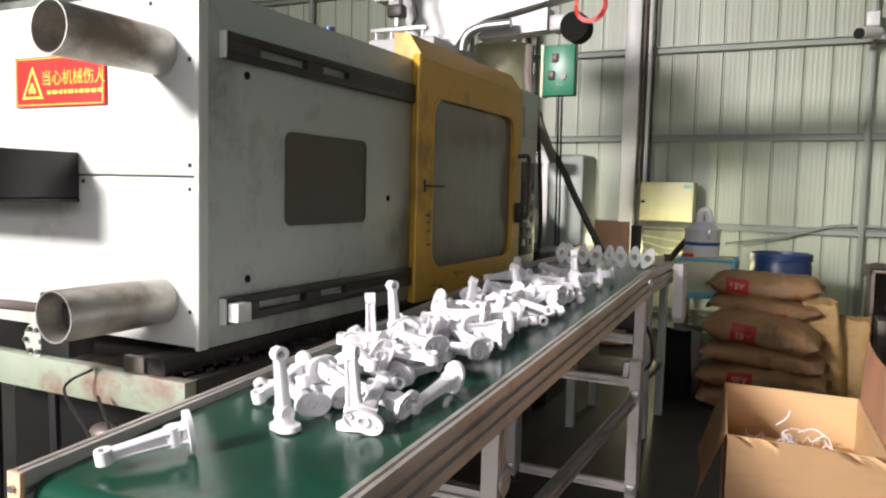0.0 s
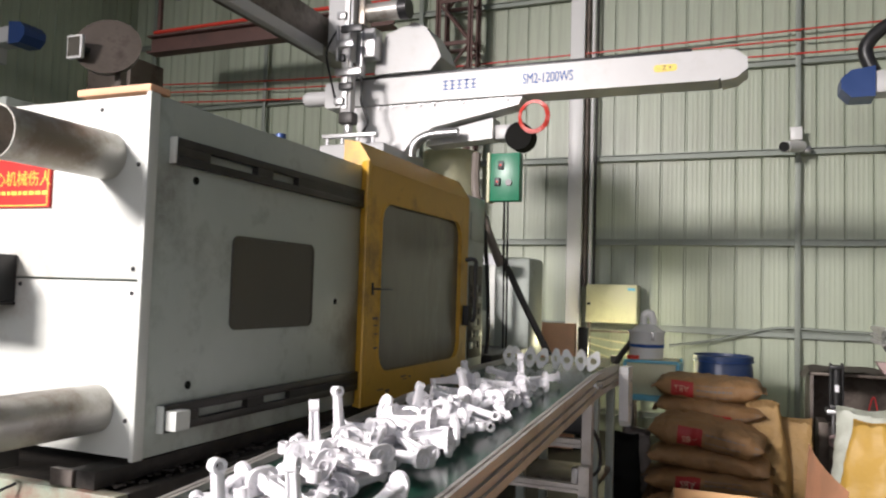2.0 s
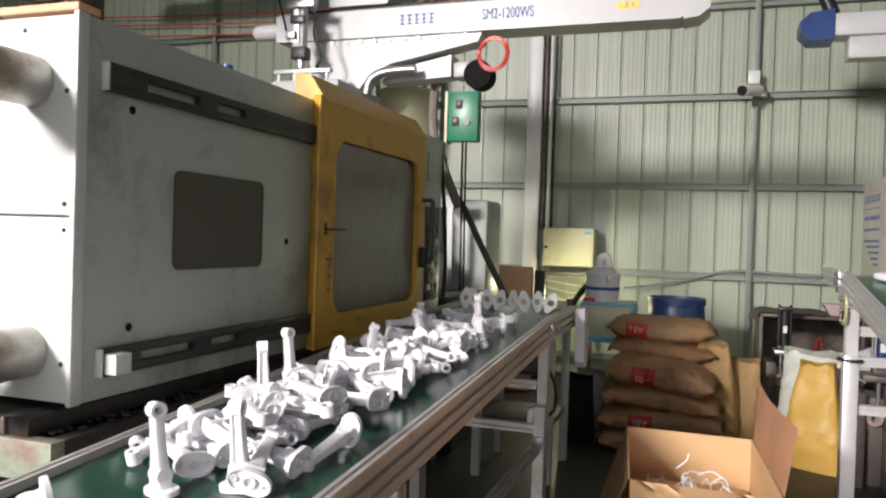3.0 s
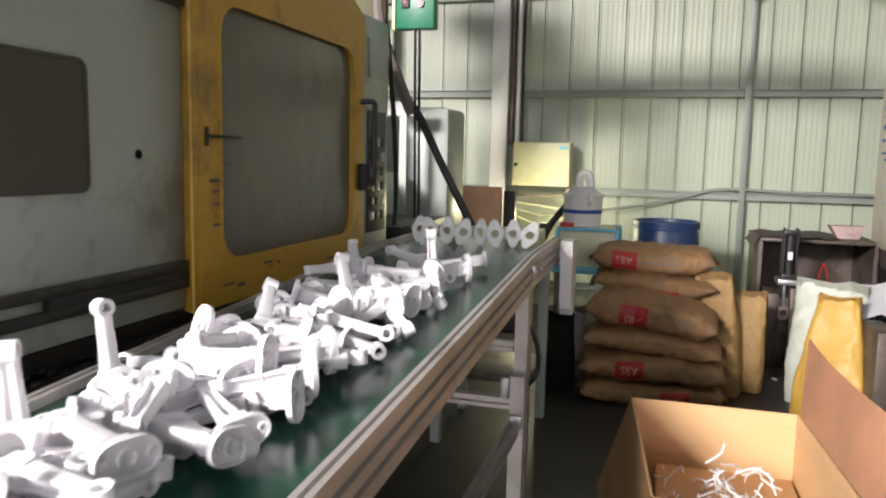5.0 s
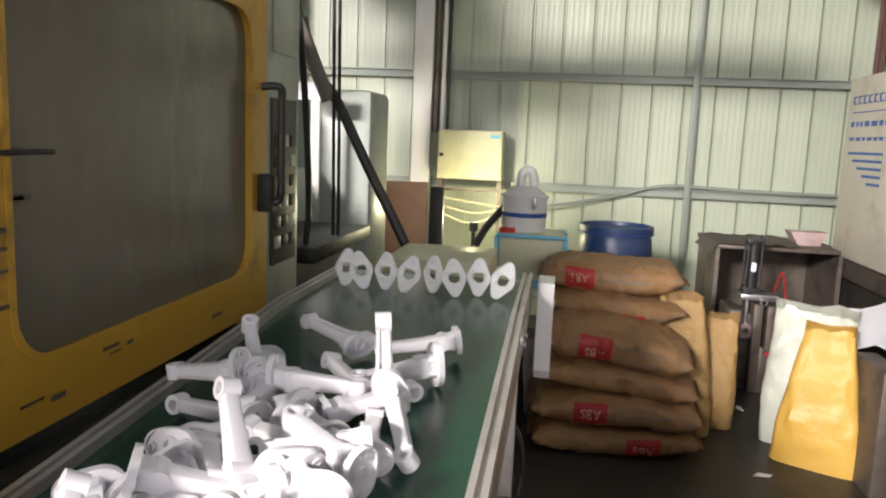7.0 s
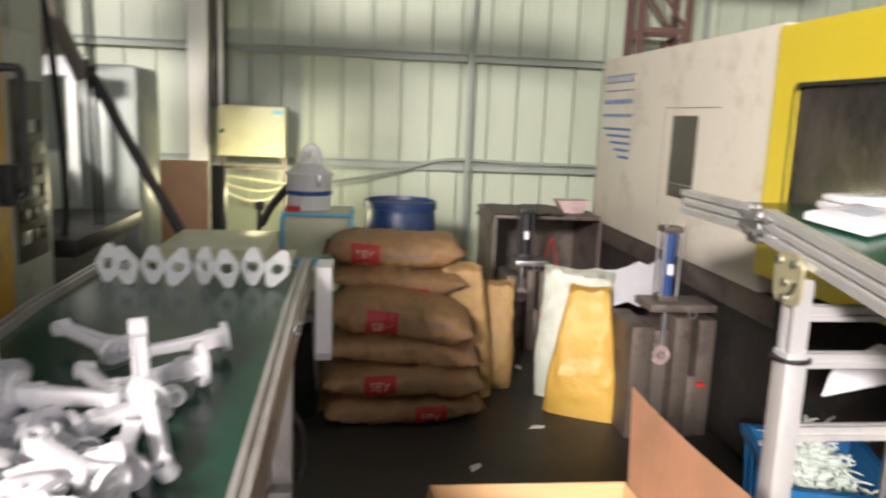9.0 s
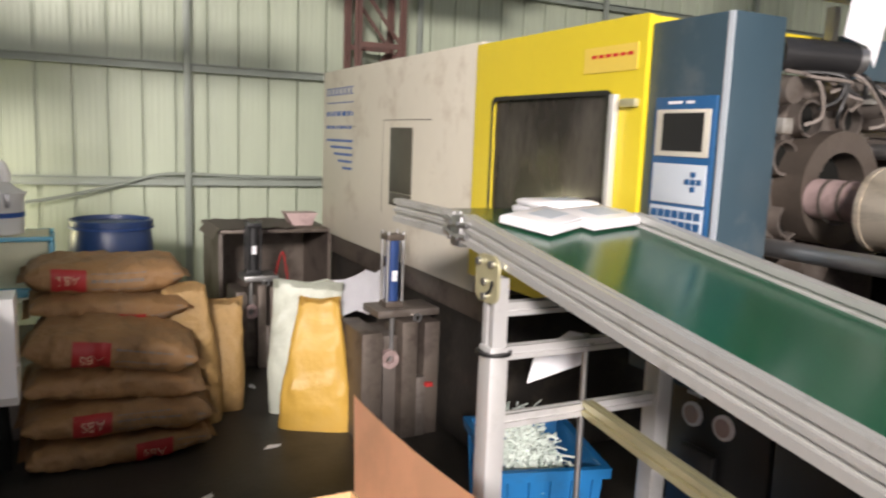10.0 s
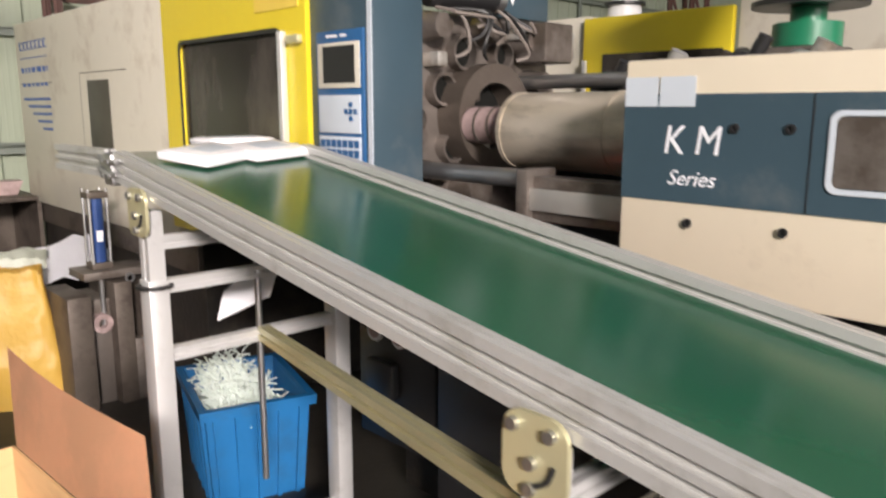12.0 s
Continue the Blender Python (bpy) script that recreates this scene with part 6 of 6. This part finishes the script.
part("sticker", bx(-0.47, -0.40, 10.132, 10.1345, 1.385, 1.41), M_AQUA, eb)
part("stand", bx(-0.86, -0.83, 10.2, 10.24, 0, 1.074), M_IRON, eb)
part("stand", bx(-0.41, -0.38, 10.2, 10.24, 0, 1.074), M_IRON, eb)
part("stand_shelf", bx(-0.84, -0.4, 10.2, 10.24, 0.98, 1.0), M_IRON, eb)

drum = thing("blue_drum", "dark blue plastic drum standing by the wall", "drum")
bm = B()
prof = [(0.19, 0.0), (0.215, 0.02), (0.222, 0.2), (0.216, 0.22), (0.224, 0.45), (0.218, 0.47), (0.224, 0.7), (0.215, 0.82), (0.20, 0.86), (0.222, 0.862), (0.222, 0.895), (0.205, 0.9), (0.20, 0.875), (0.0, 0.87)]
seg = 40
rows = [[bm.verts.new((0.412 + r * math.cos(2 * math.pi * k / seg), 9.15 + r * math.sin(2 * math.pi * k / seg), z)) for k in range(seg)] for r, z in prof[:-1]]
for i in range(len(rows) - 1):
    for k in range(seg):
        bm.faces.new((rows[i][k], rows[i][(k + 1) % seg], rows[i + 1][(k + 1) % seg], rows[i + 1][k]))
bm.faces.new(rows[-1])
bm.faces.new(rows[0][::-1])
part("drum_body", bm, M_DRUM, drum)
bm = B()
ring(bm, (0.412, 9.15, 0.848), (0.412, 9.15, 0.86), 0.226, 0.21, 40)
part("clamp_ring", bm, M_BLUECYL, drum)

ld = thing("hopper_loader", "white vacuum hopper loader with a blue band", "loader")
c = (-0.135, 8.9)
bm = B()
cyl(bm, (*c, 0.86), (*c, 1.06), 0.125, 0.13, seg=32)
part("loader_can", bm, M_WHITE, ld)
bm = B()
ring(bm, (*c, 0.945), (*c, 0.97), 0.1305, 0.12, 32)
part("blue_band", bm, M_BLUELET, ld)
bm = B()
ring(bm, (*c, 1.055), (*c, 1.068), 0.14, 0.1, 32)
cyl(bm, (*c, 1.066), (*c, 1.12), 0.13, 0.06, seg=32)
part("lid", bm, M_WHITE, ld)
bm = B()
tube(bm, [(c[0] - 0.03, c[1], 1.11), (c[0] - 0.02, c[1], 1.19), (c[0] + 0.03, c[1], 1.20), (c[0] + 0.05, c[1], 1.12)], 0.028, 12)
part("inlet_elbow", bm, M_WHITE, ld)
part("clip", bx(c[0] + 0.05, c[0] + 0.07, c[1] - 0.145, c[1] - 0.13, 1.0, 1.07, bev=0.002), M_STEEL, ld)
bx_ = thing("plastic_bin", "clear plastic bin with a light blue rim", "bin")
part("bin_body", bx(-0.259, 0.099, 8.72, 9.06, 0.60, 0.834, bev=0.006), M_CREAM, bx_)
for a in ((-0.28, 0.12, 8.71, 8.73, 0.835, 0.858), (-0.28, 0.12, 9.05, 9.07, 0.835, 0.858), (-0.285, -0.26, 8.70, 9.07, 0.60, 0.834), (0.10, 0.125, 8.70, 9.07, 0.60, 0.834)):
    part("bin_rim", bx(*a, bev=0.004), M_AQUA, bx_)
part("bin_lid", bx(-0.26, 0.10, 8.735, 9.045, 0.836, 0.858), M_CREAM, bx_)
solid("red_tub", cyl(B(), (-0.22, 8.78, 0.8585), (-0.22, 8.78, 0.885), 0.045, seg=18), M_REDTUBE, "small red round tub lying on the bin", "tub")
st = thing("bin_stand", "low dark stand under the bin", "stand")
part("stand_top", bx(-0.3, 0.13, 8.68, 9.1, 0.56, 0.599, bev=0.004), M_AQUA, st)
for x in (-0.28, 0.09):
    for y in (8.7, 9.06):
        part("stand_leg", bx(x, x + 0.03, y, y + 0.03, 0, 0.56), M_IRON, st)
for m_, x, y in ((M_DARK, -0.15, 7.95), (M_HOSE, -0.12, 8.3)):
    standing_bag("dark_bag", x, y, 0.2, 0.22, 0.42, 10, x + y, m_, "dark film bag on the floor beside the stack")
sh = thing("side_table", "grey painted side table behind the conveyor", "table")
for lx, ly in ((-0.185, 6.93), (-0.185, 7.42), (-0.585, 6.93), (-0.585, 7.42)):
    part("table_leg", bx(lx, lx + 0.045, ly, ly + 0.045, 0.0, 0.841, bev=0.004), M_M1, sh)
part("table_shelf", bx(-0.58, -0.15, 6.98, 7.41, 0.30, 0.33, bev=0.004), M_IRON, sh)
part("table_top", bx(-0.60, -0.10, 6.9, 7.5, 0.842, 0.87, bev=0.004), M_CREAM, sh)
part("table_box", bx(-0.52, -0.16, 7.0, 7.4, 0.872, 0.96, bev=0.006), M_CREAM, sh)
solid("tan_board", bx(-1.12, -0.80, 9.38, 9.44, 0.0, 1.08, bev=0.01), M_CARDOUT, "tan cardboard sheet standing on end", "board")
solid("dark_board", bx(-0.79, -0.70, 9.45, 9.5, 0.0, 1.05, bev=0.004), M_RAIL, "dark board leaning behind the cardboard", "board")
bm = B()
tube(bm, [(-0.44, 9.2, 0.72), (-0.36, 9.1, 0.86), (-0.22, 8.95, 1.02)], 0.025, 8)
solid("suction_pipe", bm, M_RAIL, "dark suction pipe leading to the loader", "pipe")
for k in range(3):
    bm = B()
    tube(bm, [(-0.84, 10.19, 0.93 - 0.06 * k), (-0.6, 10.18, 0.9 - 0.08 * k), (-0.4, 10.19, 0.88 - 0.03 * k), (-0.3, Y1 - 0.02, 0.9)], 0.008, 6)
    solid("pipe_run", bm, M_CREAM, "thin cream pipe below the switch box", "pipe", "pipes below the box")
lamp = thing("work_lamp", "small yellowish work lamp standing below the switch box", "lamp")
bm = B()
cyl(bm, (-0.52, 9.72, 0.0), (-0.52, 9.72, 0.74), 0.015, seg=10)
part("stem", bm, M_BLACK, lamp)
bm = B()
cyl(bm, (-0.52, 9.72, 0.74), (-0.52, 9.72, 0.80), 0.03, seg=14)
part("socket", bm, M_BLACK, lamp)

bench = thing("work_bench", "dark steel work bench with an open front", "bench")
part("bench_top", bx(1.02, 1.77, 9.28, 9.9, 0.775, 0.80, bev=0.004), M_RUSTY, bench)
part("bench_side", bx(1.03, 1.055, 9.29, 9.88, 0.0, 0.774), M_IRON, bench)
part("bench_side", bx(1.74, 1.765, 9.29, 9.88, 0.0, 0.774), M_RUSTY, bench)
part("bench_back", bx(1.056, 1.739, 9.86, 9.88, 0.0, 0.774), M_RUSTY, bench)
part("bench_shelf", bx(1.056, 1.739, 9.30, 9.859, 0.30, 0.32), M_RUSTY, bench)
bm = B()
for i in range(12):
    for j in range(5):
        bm.verts.new((0.98 + 0.05 * i, 9.24 + 0.13 * j, 0.815 + 0.02 * noise.noise(Vector((i * 0.7, j * 0.9, 1))) - (0.07 if i == 0 else 0)))
bm.verts.ensure_lookup_table()
for i in range(11):
    for j in range(4):
        bm.faces.new((bm.verts[i * 5 + j], bm.verts[i * 5 + j + 1], bm.verts[i * 5 + j + 6], bm.verts[i * 5 + j + 5]))
bmesh.ops.solidify(bm, geom=bm.faces[:], thickness=0.006)
solid("bench_rag", bm, M_HOSE, "dark crumpled sheet lying over the bench top", "sheet")
bm = B()
prism(bm, [(1.50, 0.885), (1.72, 0.885), (1.68, 0.801), (1.55, 0.801)], pose(0, 9.6, 0, 90, 0, 0), 0.14)
solid("pink_tray", bm, M_PINK, "pinkish cardboard tray on the bench", "tray")


def mould(x, y, w, d, h, cyl_h, seed, label):
    t = thing("mould", label, "mould", "moulds on the floor")
    rr = random.Random(seed)
    for a, b, back, high, material in ((0.0, 0.25, 0.0, 0.90, M_RUSTY), (0.255, 0.50, 0.07, 0.84, M_IRON), (0.505, 0.70, 0.005, 0.97, M_RUSTY),
                                       (0.705, 0.80, 0.20, 0.80, M_OIL), (0.805, 1.0, 0.02, 0.95, M_RUSTY)):
        part("mould_plate", bx(x - w / 2 + w * a, x - w / 2 + w * b, y - d / 2 + back, y + d / 2, 0.0, h * high, bev=0.005), material, t)
    part("mould_foot", bx(x + w * 0.19, x + w * 0.32, y - d / 2 + 0.01, y - d / 2 + 0.06, 0.0, h * 0.5, bev=0.004), M_IRON, t)
    part("top_plate", bx(x - w * 0.28, x + w * 0.5, y - d * 0.4, y + d * 0.2, h, h + 0.035, bev=0.004), M_STEEL if seed == 2 else M_IRON, t)
    cx_, cy_ = x - w * 0.02, y - d * 0.1
    bm = B()
    cyl(bm, (cx_, cy_, h + 0.06), (cx_, cy_, h + cyl_h - 0.03), 0.032, seg=20)
    part("cylinder_tube", bm, M_BLUECYL if seed == 1 else M_BLACK, t, "hydraulic cylinder")
    for z in (h + 0.036, h + cyl_h - 0.03):
        part("cylinder_head", bx(cx_ - 0.045, cx_ + 0.045, cy_ - 0.045, cy_ + 0.045, z, z + 0.028, bev=0.003), M_BLACK if seed == 2 else M_RUSTY, t)
    for sx in (-1, 1):
        for sy in (-1, 1):
            bm = B()
            cyl(bm, (cx_ + sx * 0.038, cy_ + sy * 0.038, h + 0.06), (cx_ + sx * 0.038, cy_ + sy * 0.038, h + cyl_h + 0.012), 0.007, seg=8)
            part("tie_rod", bm, M_STEEL if seed != 2 else M_BLACK, t)
    part("cylinder_label", bx(cx_ - 0.014, cx_ + 0.014, cy_ - 0.034, cy_ - 0.0325, h + 0.16, h + 0.21), M_PAPER, t)
    bm = B()
    ring(bm, (x + w * 0.2, y - d * 0.42, h - 0.005), (x + w * 0.2, y - d * 0.45, h - 0.005), 0.022, 0.012, 16)
    part("eye_bolt", bm, M_STEEL, t)
    bm = B()
    ring(bm, (x - w * 0.12, y - d / 2 + 0.03, h * 0.66), (x - w * 0.12, y - d / 2 + 0.068, h * 0.66), 0.044, 0.02, 18)
    part("guide_bush", bm, M_PINK, t)
    bm = B()
    cyl(bm, (x - 0.03, y - d * 0.3, h * 0.6), (x - 0.03, y - d * 0.3, h), 0.012, seg=10)
    part("ejector_rod", bm, M_STEEL, t)
    for z in (0.42,):
        part("red_fitting", bx(x + w * 0.30, x + w * 0.4, y - d / 2 - 0.012, y - d / 2 + 0.02, h * z, h * z + 0.02, bev=0.004), M_RED, t)
    return t


mould(1.57, 7.78, 0.40, 0.34, 0.585, 0.385, 1, "grey steel mould on the floor with a blue cylinder on top")
mould(1.19, 9.05, 0.26, 0.3, 0.53, 0.35, 2, "dark mould by the bench with a black cylinder on top")
bm = B()
tube(bm, [(1.42, 9.5, 0.325), (1.45, 9.48, 0.52), (1.48, 9.47, 0.62), (1.51, 9.48, 0.50), (1.54, 9.5, 0.33)], 0.006, 6)
solid("red_wire", bm, M_RED, "loop of red wire on the bench shelf", "wire")
for k, (x, y) in enumerate(((0.95, 7.72), (0.62, 7.30), (1.10, 8.55), (0.8, 6.9))):
    bm = B()
    prism(bm, [(0, 0), (0.07, 0.01), (0.09, 0.035), (0.03, 0.04)], pose(x, y, 0.002, 2, 2, 40 * k), 0.002)
    solid("paper_scrap", bm, M_PAPER, "scrap of white paper on the floor", "scrap", "paper scraps")

# ---- security camera on the wall ----
sc = thing("security_camera", "small white security camera on the wall girt", "camera")
part("junction", bx(0.93, 1.03, Y1 - 0.20, Y1 - 0.142, 2.78, 2.90, bev=0.006), M_WHITE, sc)
bm = B()
cyl(bm, (0.88, Y1 - 0.42, 2.68), (1.02, Y1 - 0.2, 2.72), 0.05, seg=18)
part("camera_body", bm, M_WHITE, sc)
bm = B()
cyl(bm, (0.868, Y1 - 0.438, 2.676), (0.88, Y1 - 0.42, 2.68), 0.045, seg=18)
part("lens", bm, M_BLACK, sc)
part("arm", bx(1.0, 1.10, Y1 - 0.2, Y1 - 0.142, 2.66, 2.72, bev=0.01), M_STEEL, sc)

# ---- the machines further right ----
k3 = thing("far_machine", "second beige and yellow moulding machine standing beyond", "machine")
part("yellow_door", bx(4.0, 4.04, 6.02, 6.90, 0.9, 1.83, bev=0.008), M_KYEL, k3)
part("door_pane", bx(3.992, 3.999, 6.06, 6.76, 1.1, 1.63), M_PANE2, k3)
part("housing", bx(4.05, 5.0, 6.9, 9.2, 0.6, 1.85, bev=0.01), M_KBEI, k3)
part("rear_body", bx(4.02, 5.0, 4.4, 6.0, 0.6, 1.95, bev=0.01), M_KBEI, k3)
part("base", bx(4.1, 4.95, 4.5, 9.1, 0.0, 0.6), M_OIL, k3)
part("handle", bx(3.97, 3.99, 6.86, 6.885, 1.35, 1.6, bev=0.003), M_ALU, k3)
bm = B()
cyl(bm, (3.2, 5.35, 1.55), (3.2, 5.35, 1.63), 0.115, seg=28)
cyl(bm, (3.2, 5.35, 1.63), (3.2, 5.35, 1.685), 0.06, seg=20)
fv = thing("feed_valve", "green feed valve under a dark hopper plate", "valve")
part("valve_ring", bm, M_GREEN, fv)
bm = B()
cyl(bm, (3.2, 5.35, 1.685), (3.2, 5.35, 1.705), 0.19, seg=28)
part("hopper_plate", bm, M_BLACK, fv)
bm = B()
cyl(bm, (3.2, 5.35, 1.706), (3.2, 5.35, 2.1), 0.09, 0.25, seg=28)
part("hopper", bm, M_STEEL, fv)
part("valve_support", bx(3.08, 3.32, 5.23, 5.47, 0, 1.549, bev=0.01), M_IRON, fv)
hr = thing("hanging_robot", "white robot arm hanging over the far machine", "robot")
part("arm", bx(4.61, 4.72, 6.95, 7.05, 2.2, 3.6, bev=0.01), M_WHITE, hr)
part("arm_tip", bx(4.62, 4.71, 6.96, 7.04, 2.10, 2.199, bev=0.02), M_BLACK, hr)
bm = B()
cyl(bm, (4.7, 7.1, 1.86), (4.7, 7.1, 2.0), 0.12, 0.10, seg=24)
cyl(bm, (4.7, 7.1, 2.0), (4.7, 7.1, 2.16), 0.09, 0.04, seg=24)
part("cup", bm, M_WHITE, hr)
bm = B()
ring(bm, (4.7, 7.1, 1.98), (4.7, 7.1, 2.0), 0.13, 0.08, 24)
part("cup_band", bm, M_BLACK, hr)
part("cup_foot", bx(4.58, 4.82, 7.0, 7.2, 1.84, 1.859), M_WHITE, hr)
part("beam", bx(3.4, 6.0, 6.9, 7.2, 3.601, 3.8, bev=0.01), M_WHITE, hr)
part("hanger", bx(5.2, 5.26, 7.0, 7.06, 3.801, ZC), M_GIRT, hr)
for k in range(10):
    bm = B()
    x = 3.92 + 0.05 * k
    tube(bm, [(x, 7.0, 3.6), (x + 0.03, 6.98, 3.0), (x - 0.02, 7.0, 2.6), (x + 0.05, 7.0, 2.25 + 0.09 * (k % 3))], 0.016, 6)
    part("hanging_hose", bm, (M_CABLE, M_HOSE, M_GREEN, M_WHITE)[k % 4], hr)
dsh = thing("dish_fan", "round reflector fan on a stalk above the far machine", "fan")
bm = B()
cyl(bm, (-3.85, 7.05, 3.05), (-3.82, 7.0, 3.07), 0.22, 0.24, seg=32)
part("dish", bm, M_RUSTY, dsh)
part("hub_screen", bx(-3.985, -3.875, 6.794, 6.799, 2.945, 3.085), M_BLANK, dsh)
part("hub_arm", bx(-3.95, -3.91, 6.831, 7.06, 3.0, 3.04), M_BLACK, dsh)
part("hub_plate", bx(-4.0, -3.86, 6.80, 6.83, 2.93, 3.10, bev=0.004), M_WHITE, dsh)
part("stalk", bx(-3.8, -3.74, 7.06, 7.12, 0, 3.0), M_IRON, dsh)
lb = thing("left_machine", "dim machine body beyond the near machine", "machine")
part("housing", bx(-6.2, -4.2, 6.5, 9.5, 0, 2.6, bev=0.02), M_M1, lb)
part("box", bx(-4.9, -4.4, 7.8, 8.2, 2.601, 3.3, bev=0.01), M_RUSTY, lb)

# ---- cladding sheets, last ----
PW = 0.2288
PANEL = sheet_panel(PW, ZC)
x = 0.006 - 31 * PW
while x < X1:
    ob = new("panel", PANEL)
    ob.location = (x, Y1, 0)
    ob.parent = wall_n
    x += PW
y = 3.0
while y < Y1:
    ob = new("panel", PANEL)
    ob.matrix_world = pose(X0, y, 0, 0, 0, 90)
    ob.parent = wall_w
    y += PW
